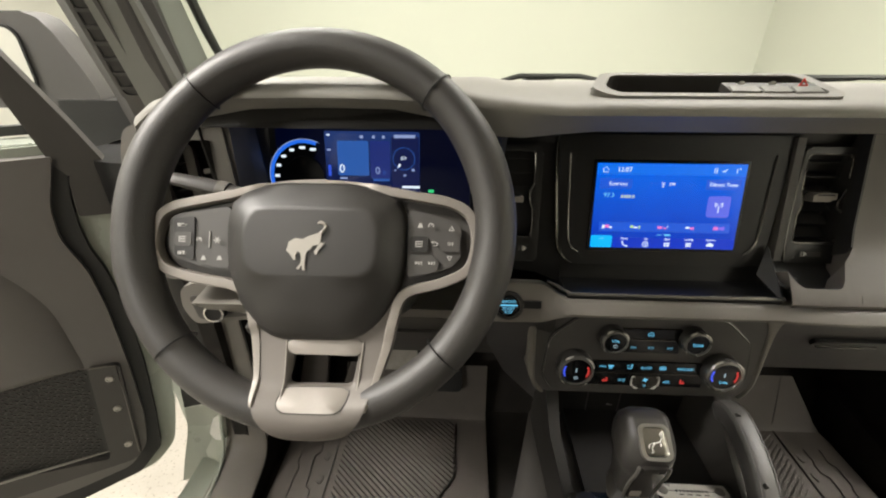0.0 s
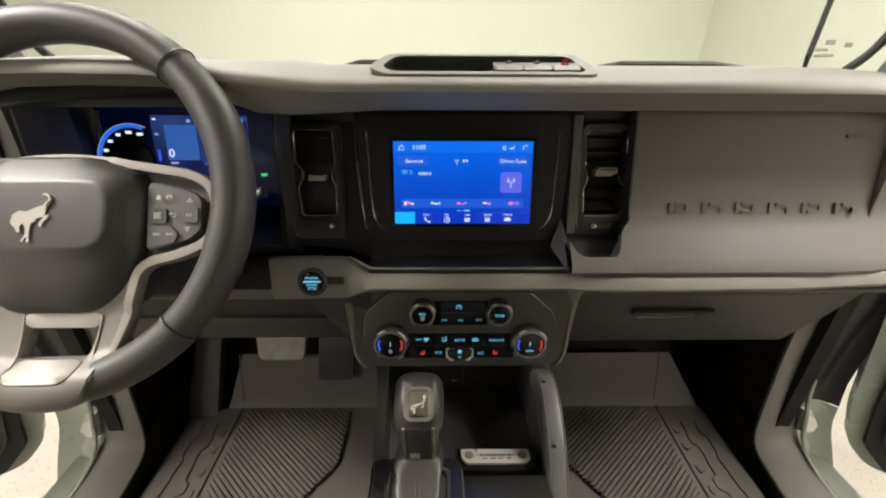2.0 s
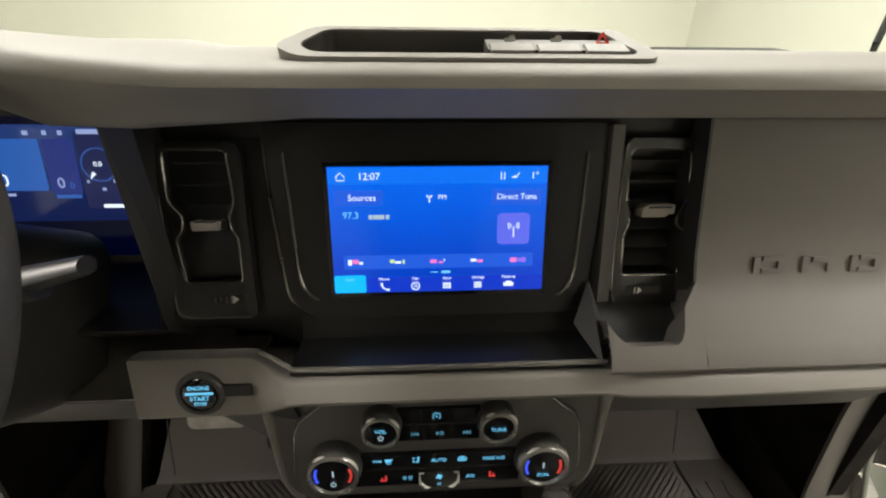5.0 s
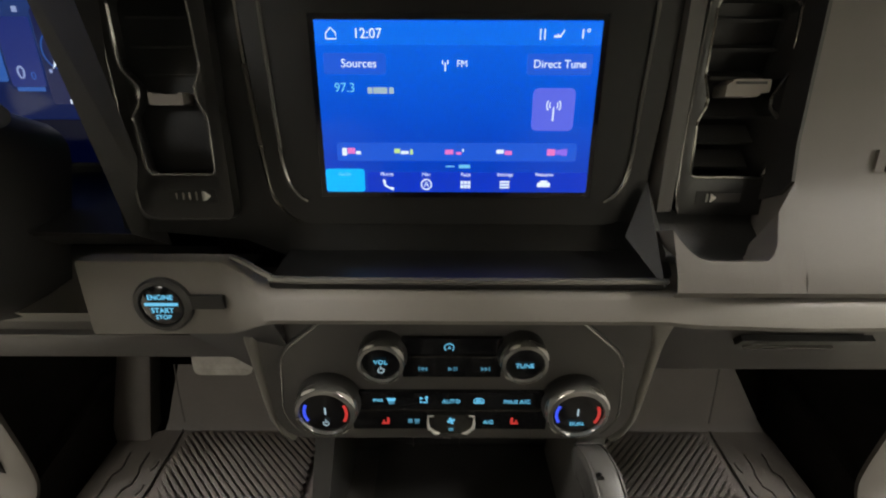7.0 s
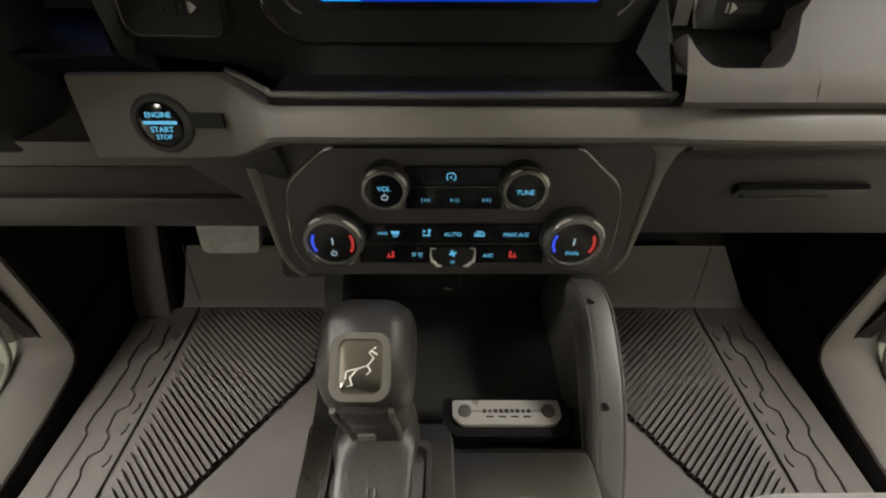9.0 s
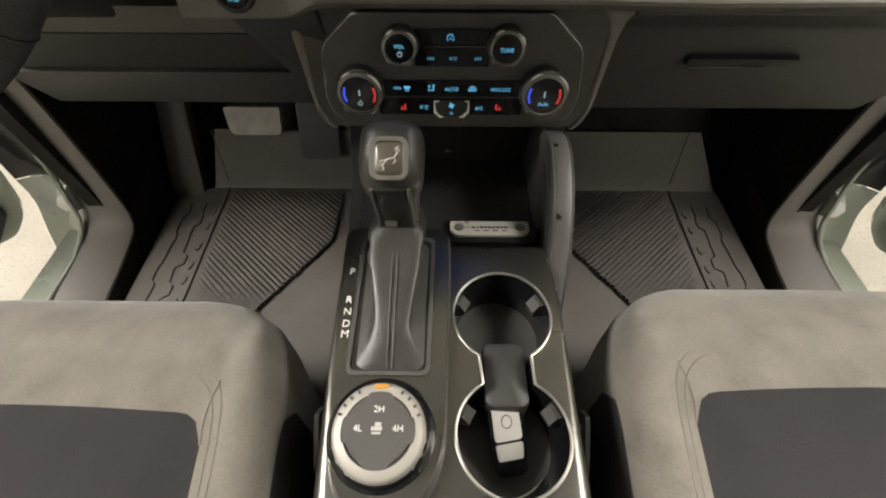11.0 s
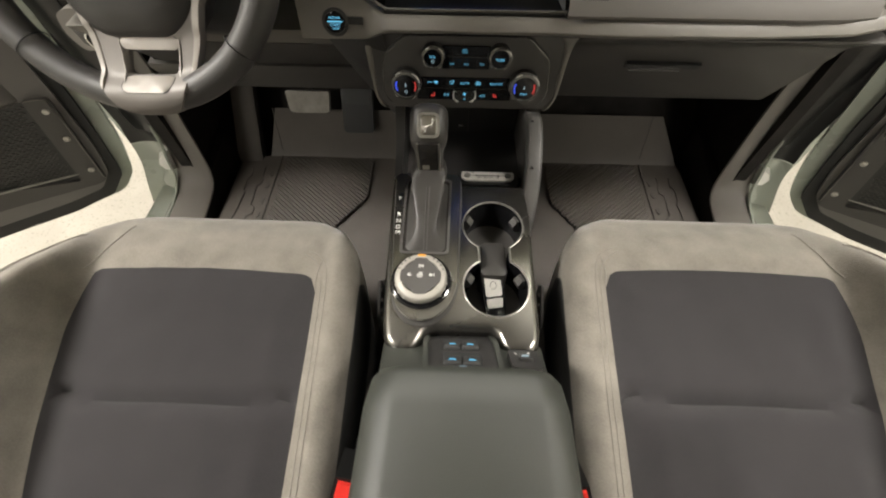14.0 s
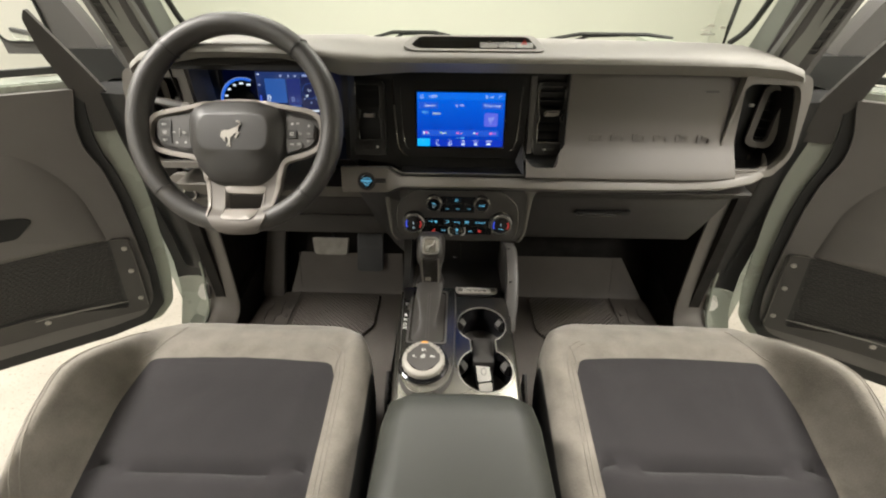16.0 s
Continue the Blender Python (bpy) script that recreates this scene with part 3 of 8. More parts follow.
# outside mirrors on the cowl
for s in (-1, 1):
    mirror = thing("side_mirror", "dark grey outside mirror on the cowl", "mirror", (s * 0.80, 0.25, 1.36), "outside mirrors")
    bm = B()
    loft(bm, [[(s * x, 0.250 + y, z) for x, y in ((xi, 0.0), (1.11, 0.0), (1.13, 0.03), (1.09, 0.09), (xi + 0.05, 0.10), (xi + 0.005, 0.05))]
              for z, xi in ((1.352, 0.905), (1.362, 0.880), (1.385, 0.882), (1.42, 0.897), (1.47, 0.922), (1.492, 0.940), (1.502, 0.965))])
    soften(bm, bm.faces[:], 0.014, 3)
    part("housing", bm, PILLAR, mirror, "dark plastic mirror housing")
    bm = B()
    ring(bm, rrect(0.130, 0.106, 0.024, 5), rrect(0.122, 0.098, 0.021, 5), Matrix.Translation((s * 1.045, 0.252, 1.430)) @ pose(0, 0, 0, 90), 0.006)
    part("frame", bm, BLACK, mirror, "black mirror edge")
    bm = B()
    prism(bm, rrect(0.122, 0.098, 0.021, 5), Matrix.Translation((s * 1.045, 0.252, 1.430)) @ pose(0, 0, 0, 90), 0.004)
    part("glass", bm, MIRROR, mirror, "mirror glass")
    bm = B()
    loft(bm, [[(s * 0.80, 0.235, 1.27), (s * 0.965, 0.235, 1.27), (s * 0.965, 0.33, 1.27), (s * 0.80, 0.33, 1.27)], [(s * 0.845, 0.245, 1.366), (s * 0.955, 0.245, 1.366), (s * 0.955, 0.31, 1.366), (s * 0.845, 0.31, 1.366)]])
    soften(bm, bm.faces[:], 0.01, 2)
    part("foot", bm, BLACK, mirror, "black mirror foot")

# wipers and aerial
for x, w, y in ((-0.12, 0.19, 0.235), (0.33, 0.30, 0.23)):
    wiper = thing("wiper", "black wiper at rest on the windshield base", "wiper", (x, y, 1.41), "wipers")
    bm = B()
    tube(bm, [(x - w / 2, y, 1.394), (x - w * 0.2, y + 0.004, 1.408), (x + w * 0.3, y + 0.004, 1.408), (x + w / 2, y, 1.402)], [0.003, 0.0045, 0.0045, 0.003], 6)
    part("blade", bm, RUBBER, wiper)
    bm = B()
    tube(bm, [(x - w * 0.3, y + 0.05, 1.379), (x - w * 0.1, y + 0.03, 1.402), (x + w * 0.1, y + 0.008, 1.406)], 0.004, 6)
    part("arm", bm, BLACK, wiper)
aerial = thing("aerial", "black flexible aerial on the fender", "aerial", (0.65, 0.33, 1.33))
bm = B()
tube(bm, [(0.655, 0.33, 1.32), (0.655, 0.33, 1.42), (0.657, 0.325, 1.60), (0.66, 0.31, 1.95)], [0.0055, 0.005, 0.0045, 0.003], 8)
part("mast", bm, RUBBER, aerial)
bm = B()
lathe(bm, [(0.018, 0), (0.016, 0.015), (0.008, 0.03)], pose(0.655, 0.33, 1.30), 16)
part("base", bm, BLACK, aerial)


# ---- the open doors ----
def car_door(s, hx, hy):
    """An open front door: u runs from the hinge to the latch, w towards the cabin."""
    d, n = Vector((s * 0.84, -0.545, 0)), Vector((-s * 0.545, -0.84, 0))
    fr = Matrix.Translation((hx, hy, 0)) @ Matrix((d, Vector((0, 0, 1)), n)).transposed().to_4x4()
    door = thing("car_door", "open dark-trimmed car door with mesh pocket and sage edge", "car door", (hx, hy, 0.65), "front doors")
    L = 1.02
    shell = [(-0.012, 1.235), (-0.006, 1.15), (-0.006, 1.10), (-0.003, 1.02), (0.008, 0.92), (0.024, 0.790), (0.046, 0.705), (0.090, 0.660), (0.21, 0.648), (L, 0.66), (L + 0.02, 0.9), (L, 1.30), (0.40, 1.325), (0.03, 1.325)]
    bm = B()
    prism(bm, rounded(shell, 0.02, 3), fr, 0.026, 0.006, -0.032)
    part("shell", bm, SAGE, door, "sage painted door shell")
    bm = B()
    prism(bm, rounded([(u + (0.07 if u < 0.2 else 0), z) for u, z in shell], 0.02, 3), fr, 0.075, 0.008, -0.110)
    part("outer_skin", bm, SAGE, door, "sage painted outer door skin")
    seal = [(0.030, 1.302), (0.042, 1.250), (0.047, 1.210), (0.046, 1.165), (0.038, 1.125), (0.035, 1.08), (0.034, 1.03), (0.040, 0.92), (0.052, 0.82), (0.068, 0.715), (0.115, 0.668), (0.21, 0.655), (L - 0.02, 0.665),
            (L - 0.02, 0.73), (0.21, 0.72), (0.13, 0.735), (0.095, 0.80), (0.080, 0.93), (0.075, 1.05), (0.078, 1.12), (0.090, 1.18), (0.088, 1.24), (0.065, 1.302)]
    bm = B()
    prism(bm, rounded(seal, 0.008, 3), fr, 0.020, 0.006, -0.014, 3)
    part("seal", bm, RUBBER, door, "black rubber door seal")
    trim = [(0.042, 1.312), (0.056, 1.272), (0.068, 1.240), (0.073, 1.190), (0.058, 1.132), (0.055, 1.06), (0.060, 0.94), (0.070, 0.815), (0.086, 0.740), (0.122, 0.700), (0.20, 0.692), (L - 0.04, 0.70), (L - 0.02, 1.30), (0.40, 1.314)]
    bm = B()
    prism(bm, rounded(trim, [0.004] + [0.014] * 13, 3), fr, 0.020, 0.006, -0.006, 3)
    panel = part("trim_panel", bm, DOOR_TRIM, door, "dark grey moulded door trim")
    # raised armrest swell and pull
    bm = B()
    swell = [(0.118, 0.955), (0.119, 1.010), (0.122, 1.081), (0.148, 1.144), (0.186, 1.190), (0.30, 1.235), (L - 0.05, 1.26), (L - 0.05, 0.962), (0.30, 0.955)]
    swell = rounded(swell, [0.004, 0.02, 0.03, 0.03, 0.03, 0.05, 0.03, 0.01, 0.004], 5)
    loft(bm, [[fr @ Vector((0.45 + (u - 0.45) * k, 1.06 + (z - 1.06) * k, h)) for u, z in swell] for k, h in ((1.03, 0.006), (1.0, 0.0152), (0.965, 0.0195), (0.92, 0.0245), (0.86, 0.0282), (0.78, 0.0302), (0.5, 0.0310))])
    part("armrest_swell", bm, DOOR_TRIM, panel, "", 60)
    bm = B()
    prism(bm, rounded([(0.218, 1.050), (0.235, 1.062), (0.42, 1.085), (0.42, 1.020), (0.262, 1.014)], 0.010, 4), fr, 0.004, 0.001, 0.0290)
    part("pull_recess", bm, BLACK, panel, "black pull recess")
    # upper sill strip in body colour with a black belt seal
    bm = B()
    box(bm, ((L - 0.05) / 2 + 0.03, 1.318, -0.05), (L - 0.06, 0.018, 0.07), 0.004, fr)
    part("sill_cap", bm, SAGE, door, "sage painted sill")
    bm = B()
    box(bm, ((L - 0.05) / 2 + 0.02, 1.338, -0.085), (L - 0.08, 0.014, 0.014), 0.004, fr)
    part("belt_seal", bm, RUBBER, door)
    bm = B()
    prism(bm, rounded([(-0.016, 1.214), (0.042, 1.218), (0.036, 1.276), (0.026, 1.290), (-0.004, 1.288), (-0.016, 1.270)], 0.006, 3), fr, 0.018, 0.005, -0.012, 3)
    part("corner_block", bm, CHARCOAL, door, "dark grey block at the hinge corner")
    # front sail of the window frame
    bm = B()
    prism(bm, rounded([(-0.022, 1.228), (-0.028, 1.262), (0.012, 1.36), (0.058, 1.462), (0.068, 1.445), (0.066, 1.39), (0.046, 1.30), (0.010, 1.25)], 0.006, 3), fr, 0.026, 0.006, -0.016, 3)
    part("sail", bm, CHARCOAL, door, "dark plastic window sail")
    # lower pocket: strip with screws, dark net, lower lip
    bm = B()
    prism(bm, rounded([(0.070, 0.948), (0.112, 0.956), (0.142, 0.745), (0.305, 0.790), (0.62, 0.80), (0.62, 0.745), (0.30, 0.738), (0.115, 0.722), (0.098, 0.728)], 0.008, 3), fr, 0.012, 0.003, 0.012)
    part("pocket_frame", bm, CHARCOAL, panel, "black screwed pocket frame")
    bm = B()
    prism(bm, [(0.108, 0.950), (0.32, 0.968), (0.62, 0.968), (0.62, 0.79), (0.305, 0.782), (0.140, 0.742)], fr, 0.006, 0.0, 0.0095)
    net = part("pocket_net", bm, DARK, panel, "black mesh pocket net")
    bm = B()
    tube(bm, [fr @ Vector(p) for p in ((0.137, 0.766, 0.025), (0.180, 0.772, 0.0265), (0.235, 0.779, 0.027), (0.292, 0.784, 0.0265), (0.330, 0.783, 0.024))], [0.0012, 0.0022, 0.0024, 0.0022, 0.0010], 6)
    part("pocket_lip", bm, PAD, panel, "pale line along the pocket's lip")
    # paler tube draws the highlight along the pocket frame's edge
    bm = B()
    tube(bm, [fr @ Vector(p) for p in ((0.112, 0.957, 0.0245), (0.090, 0.953, 0.0245), (0.0745, 0.948, 0.0242), (0.0850, 0.850, 0.0242), (0.0990, 0.738, 0.0242))], 0.0011, 6)
    part("frame_highlight", bm, TRIM, panel, "highlight line painted along the pocket frame")
    bm = B()
    for r in range(17):
        for c in range(38):
            u, z = 0.118 + 0.0125 * c + (0.006 if r % 2 else 0), 0.953 - 0.0125 * r
            lim = 0.742 + (u - 0.14) * 0.25 if u < 0.305 else 0.786
            if z < lim + 0.010 or u < 0.122 + (0.950 - z) * 0.15:
                continue
            hexa = [(u + 0.0062 * math.cos(a), z + 0.0048 * math.sin(a)) for a in [math.pi / 3 * k for k in range(6)]]
            ring(bm, hexa, [(u + (p - u) * 0.70, z + (q - z) * 0.70) for p, q in hexa], fr, 0.002, 0.0150)
    part("mesh", bm, CHARCOAL, net, "", 38, "stuff")
    for u, z in ((0.0905, 0.9245), (0.0990, 0.8560), (0.1085, 0.7660), (0.310, 0.770)):
        bm = B()
        lathe(bm, [(0.0066, 0), (0.0060, 0.003), (0.0040, 0.0038), (0.0032, 0.0024)], fr @ Matrix.Translation((u, z, 0.023)), 14)
        part("screw", bm, STEEL, panel, "bright screw head")
    return door


car_door(-1, -0.80, 0.105)
car_door(1, 0.775, 0.090)

# ---- dashboard ----
dash = thing("dashboard", "grey and black moulded car dashboard", "dashboard", (0, 0.1, 1.19))
STATIONS = ((-0.632, 0.03, 1.345, 0.03, 1.33), (-0.622, -0.015, 1.368, -0.005, 1.345), (-0.605, -0.035, 1.385, -0.018, 1.360), (-0.575, -0.05, 1.400, -0.026, 1.372), (-0.53, -0.066, 1.412, -0.036, 1.384),
            (-0.47, -0.076, 1.419, -0.045, 1.395), (-0.40, -0.080, 1.421, -0.048, 1.397), (-0.32, -0.080, 1.420, -0.048, 1.396), (-0.26, -0.080, 1.417, -0.055, 1.386),
            (-0.215, -0.080, 1.411, -0.066, 1.373), (-0.185, -0.072, 1.407, -0.052, 1.369), (-0.15, -0.058, 1.403, -0.026, 1.367), (-0.115, -0.050, 1.402, -0.012, 1.367),
            (-0.10, -0.050, 1.402, -0.010, 1.368), (0.02, -0.050, 1.402, -0.009, 1.368), (0.135, -0.050, 1.402, -0.009, 1.368), (0.25, -0.050, 1.402, -0.009, 1.368), (0.40, -0.050, 1.402, -0.009, 1.368),
            (0.50, -0.050, 1.400, -0.010, 1.367), (0.56, -0.047, 1.395, -0.012, 1.363), (0.60, -0.040, 1.384, -0.014, 1.356), (0.622, -0.020, 1.368, -0.006, 1.346), (0.632, 0.03, 1.345, 0.03, 1.33))
bm = B()
rows = []
for x, yt, zt, yl, zl in STATIONS:
    far = 1.416 if zt > 1.41 else 1.411
    drop = max(0.0, 1.402 - zt)
    rows.append([(x, yl + 0.07, zl + 0.004), (x, yl + 0.012, zl - 0.001), (x, yl + 0.002, zl + 0.001), (x, yl - 0.002, zl + 0.005), (x, yl * 0.4 + yt * 0.6, zl * 0.45 + zt * 0.55),
                 (x, yt + 0.001, zt - 0.010), (x, yt + 0.001, zt - 0.006), (x, yt + 0.006, zt - 0.001), (x, yt + 0.014, zt + 0.0015), (x, -0.010 if yt < -0.02 else yt + 0.02, zt + 0.003), (x, 0.042, far - 0.002 - drop * 0.9),
                 (x, 0.10, far - drop * 0.8), (x, 0.165 - 0.09 * (x / 0.6) ** 2, far - 0.003 - drop * 0.7), (x, 0.19 - 0.09 * (x / 0.6) ** 2, 1.37)])
sheet(bm, rows)
gap = [f for f in bm.faces if -0.10 < f.calc_center_median().x < 0.135 and -0.010 < f.calc_center_median().y < 0.042 and f.calc_center_median().z > 1.39]
bmesh.ops.delete(bm, geom=gap, context="FACES")
part("top_pad", bm, PAD, dash, "light grey grained dash top pad", 50)

# open tray in the pad, with three off-road switches
tray_m = flat(0.0175, 0.014, 1.4135, 17)
bm = B()
tray_out = rounded([(-0.128, -0.012), (-0.108, -0.032), (0.122, -0.032), (0.130, -0.022), (0.116, 0.030), (-0.108, 0.030)], 0.012, 4)
tray_in = rounded([(-0.112, -0.008), (-0.100, -0.024), (0.112, -0.024), (0.116, -0.018), (0.104, 0.024), (-0.098, 0.024)], 0.010, 4)
ring(bm, tray_out, tray_in, tray_m, 0.0235, -0.020)
soften(bm, bm.faces[:], 0.0015, 2, 50)
tray = part("tray_rim", bm, PAD, dash, "light grey rim of the dash tray")
bm = B()
prism(bm, tray_in, tray_m, 0.002, 0, -0.034)
ring(bm, [(x * 1.015, y * 1.04) for x, y in tray_in], tray_in, tray_m, 0.036, -0.034)
part("tray_well", bm, CHARCOAL, tray, "dark rubber tray well")
for k, (x, col) in enumerate(((0.030, GREY_MARK), (0.062, GREY_MARK), (0.094, RED))):
    bm = B()
    loft(bm, [[tray_m @ Vector((x + px, y, z)) for px in (-w, w)] + [tray_m @ Vector((x + px, y + 0.011, z + 0.0012)) for px in (w, -w)] for w, y, z in ((0.0148, -0.0240, -0.004), (0.0148, -0.0240, 0.0035), (0.0138, -0.0228, 0.0050))])
    soften(bm, bm.faces[:], 0.0010, 2)
    key = part("switch", bm, TRIM, dash, "grey rocker switch")
    bm = B()
    m = tray_m @ Matrix.Translation((x, -0.0085, 0.0048)) @ pose(0, 0, 0, 62)
    if k == 2:
        ring(bm, [(-0.0052, 0.0), (0.0052, 0.0), (0.0, 0.0080)], [(-0.0024, 0.0014), (0.0024, 0.0014), (0.0, 0.0050)], m, 0.0006)
    else:
        box(bm, (0, 0.0022, 0), (0.0080, 0.0024, 0.0006), 0, m)
        box(bm, (0.0012, 0.0042, 0), (0.0040, 0.0016, 0.0006), 0, m)
    part("icon", bm, col, key, "red warning triangle" if k == 2 else "pale icon")
bm = B()
box(bm, (0.062, -0.0100, 0.0005), (0.096, 0.020, 0.008), 0.001, tray_m)
part("switch_bed", bm, CHARCOAL, tray, "dark bed under the tray switches")

# dark gap under the pad, black centre fascia
bm = B()
along_x(bm, [(0.02, 1.375), (0.055, 1.385), (0.055, 1.20), (0.03, 1.20), (0.026, 1.33)], -0.205, 0.535, 0.002)
part("recess_band", bm, BLACK, dash, "black recess below the pad")
FS = facing(0, -0.001, 1.2795, 13)
bm = B()
prism(bm, [(-0.236, 0.090), (-0.236, -0.080), (-0.150, -0.088), (-0.11, -0.105), (0.145, -0.105), (0.147, 0.090)], FS, 0.022, 0.002, -0.030)
part("centre_fascia", bm, BLACK, dash, "black plastic centre fascia")
bm = B()
prism(bm, rounded([(-0.133, 0.084), (-0.131, 0.045), (-0.124, -0.055), (-0.108, -0.074), (0.110, -0.074), (0.126, -0.06), (0.134, 0.045), (0.134, 0.084)], [0.004, 0.02, 0.02, 0.012, 0.012, 0.02, 0.02, 0.004], 4), FS, 0.010, 0.003, -0.010, 3)
part("screen_housing", bm, BLACK, dash, "raised black screen housing")
for s in (-1, 1):
    # ribs are pale to paint the gloss highlights on the housing
    bm = B()
    tube(bm, [FS @ Vector(p) for p in smooth_path([(s * 0.119, 0.062, 0.001), (s * 0.117, 0.02, 0.001), (s * 0.114, -0.035, 0.001), (s * 0.108, -0.052, 0.001), (s * 0.100, -0.058, 0.0005)], 5)], 0.0014, 6)
    part("housing_rib", bm, LIP, dash)
    bm = B()
    tube(bm, [FS @ Vector(p) for p in smooth_path([(s * 0.1335, 0.075, -0.003), (s * 0.1325, 0.03, -0.002), (s * 0.126, -0.045, -0.002), (s * 0.118, -0.064, -0.002), (s * 0.106, -0.073, -0.003)], 5)], 0.0018, 6)
    part("housing_edge", bm, SATIN, dash)

# phone shelf below the screen
bm = B()
along_x(bm, [(-0.010, 1.206), (-0.018, 1.1865), (-0.057, 1.1882), (-0.0598, 1.1870), (-0.0600, 1.176), (0.0, 1.168), (0.012, 1.206)], -0.118, 0.131, 0.001)
part("phone_shelf", bm, BLACK, dash, "black phone shelf below the screen")
bm = B()
tube(bm, smooth_path([(-0.142, -0.050, 1.2005), (-0.132, -0.0535, 1.1975), (-0.118, -0.0580, 1.1915), (-0.105, -0.0595, 1.1895), (0.0, -0.0605, 1.1895), (0.131, -0.0615, 1.1905)], 5), 0.0022, 8)
part("shelf_lip", bm, LIP, dash, "glossy shelf lip")
bm = B()
v = [bm.verts.new(p) for p in ((0.128, -0.066, 1.188), (0.142, -0.046, 1.186), (0.126, -0.014, 1.238), (0.112, -0.032, 1.206), (0.133, -0.02, 1.19))]
for q in ((0, 1, 2), (0, 2, 3), (1, 4, 2), (3, 2, 4), (0, 3, 4, 1)):
    bm.faces.new([v[i] for i in q])
part("shelf_fin", bm, RUBBER, dash, "triangular dark fin at the shelf end")

# passenger fascia with a crease and a sloping shelf, raised lettering blocks
bm = B()
prof = [(0.004, 1.372), (-0.0235, 1.273), (-0.0258, 1.264), (-0.0288, 1.2545), (-0.0328, 1.246), (-0.0385, 1.238), (-0.046, 1.2295), (-0.056, 1.218), (-0.066, 1.2065), (-0.0725, 1.1985), (-0.0755, 1.192), (-0.073, 1.187), (-0.01, 1.187), (0.03, 1.25), (0.03, 1.372)]
rings = [[(x + (0.014 * (1.36 - z) / 0.17 if n == 9 else 0), y + dy, z) for y, z in prof] for n, (x, dy) in enumerate(((0.206, 0), (0.240, 0), (0.33, 0.0), (0.44, 0.0), (0.50, 0.004), (0.540, 0.012)))]
loft(bm, rings)
fascia = part("passenger_fascia", bm, FASCIA, dash, "warm grey passenger fascia")
SLOPE = [(-0.046, 1.2295), (-0.056, 1.218), (-0.066, 1.2065), (-0.0725, 1.1985), (-0.0755, 1.192)]
SLOPE_AT = [0.0, 0.30, 0.60, 0.83, 1.0]
# the slope runs on below the vent and is cut by a round-bottomed black pocket
bm = B()
rows = []
for x in (0.1295, 0.133, 0.1365, 0.140, 0.144, 0.150, 0.158, 0.168, 0.178, 0.184, 0.188, 0.191, 0.1935, 0.197, 0.2015, 0.2068):
    if x < 0.1665:
        q = max(0.0, (0.150 - x) / 0.0205)
        top = 0.0275 - 0.018 * q ** 2
    else:
        q = max(0.0, min(1.0, (x - 0.182) / 0.0115))
        top = 0.0275 * math.sqrt(1 - q ** 2) if q < 1 else 0.0
    row = []
    for t in (0.0, 0.12, 0.35, 0.7, 1.0):
        d = (top + (0.0478 - top) * t) / 0.0478
        row.append((x, np.interp(d, SLOPE_AT, [p[0] for p in SLOPE]), np.interp(d, SLOPE_AT, [p[1] for p in SLOPE])))
    row.append((x, -0.073, 1.187))
    if x < 0.1935:
        back = [(x, row[0][1] + 0.020, row[0][2] - 0.012), (x, row[0][1] + 0.003, row[0][2] - 0.001)]
    else:
        k = (x - 0.1935) / 0.0133
        back = [(x, -0.046 + 0.013 * k, 1.231 + 0.015 * k), (x, -0.046 + 0.007 * k, 1.231 + 0.008 * k)]
    rows.append(back + row)
sheet(bm, rows)
part("vent_sill", bm, FASCIA, dash, "grey slope below the vent")
bm = B()
sheet(bm, [[(x, y, z) for y, z in ((-0.006, 1.226), (-0.014, 1.208), (-0.036, 1.196), (-0.050, 1.198))] for x in np.linspace(0.130, 0.206, 8)])
part("vent_cove", bm, RUBBER, dash, "black pocket below the vent")
bm = B()
loft(bm, [[(x, y, z) for y, z in ((0.002, 1.370), (-0.026, 1.266), (-0.034, 1.246), (-0.030, 1.236), (0.0, 1.215), (0.02, 1.25), (0.02, 1.370))] for x in (0.2035, 0.2056)])
part("vent_side", bm, DARK, dash, "dark side wall of the vent pocket")
bm = B()
loft(bm, [[FS @ Vector((x, y, z)) for x, z in ((0.1325, -0.012), (0.1350, 0.0045), (0.1455, 0.0030), (0.1475, -0.012))] for y in (0.082, 0.0, -0.05, -0.064)])
soften(bm, bm.faces[:], 0.002, 2)
part("vent_strip", bm, CHARCOAL, dash, "dark grey strip beside the vent")
PF = facing(0.374, -0.0282, 1.2570, 15.5)
for k in range(6):
    x = -0.106 + k * 0.0415
    blocks = ([(-0.012, 0, 0.006, 0.013), (-0.001, 0.005, 0.014, 0.0035), (-0.001, -0.005, 0.014, 0.0035), (0.008, 0, 0.005, 0.013)],
              [(-0.012, 0, 0.006, 0.013), (0.0, 0.004, 0.014, 0.004), (0.009, -0.003, 0.005, 0.007)])[k % 2]
    bm = B()
    for dx, dy, w, hh in blocks:
        box(bm, (x + dx, dy, 0.0), (w * 0.95, hh * 1.0, 0.0034), 0.0009, PF)
    part("raised_block", bm, FASCIA, fascia, "raised plain block of the embossed mark")
bm = B()
box(bm, (0.098, 0.086, 0.0), (0.024, 0.004, 0.0016), 0.0004, PF)
part("small_badge", bm, CHARCOAL, fascia)

# long grey ledge; its driver end widens into the starter panel
LP = [(-0.050, 1.1822), (-0.0605, 1.1828), (-0.0650, 1.1822), (-0.0682, 1.1800), (-0.0745, 1.1692), (-0.0735, 1.1655), (-0.052, 1.152), (0.0, 1.150), (0.0, 1.166), (-0.050, 1.170)]
bm = B()
rings = []
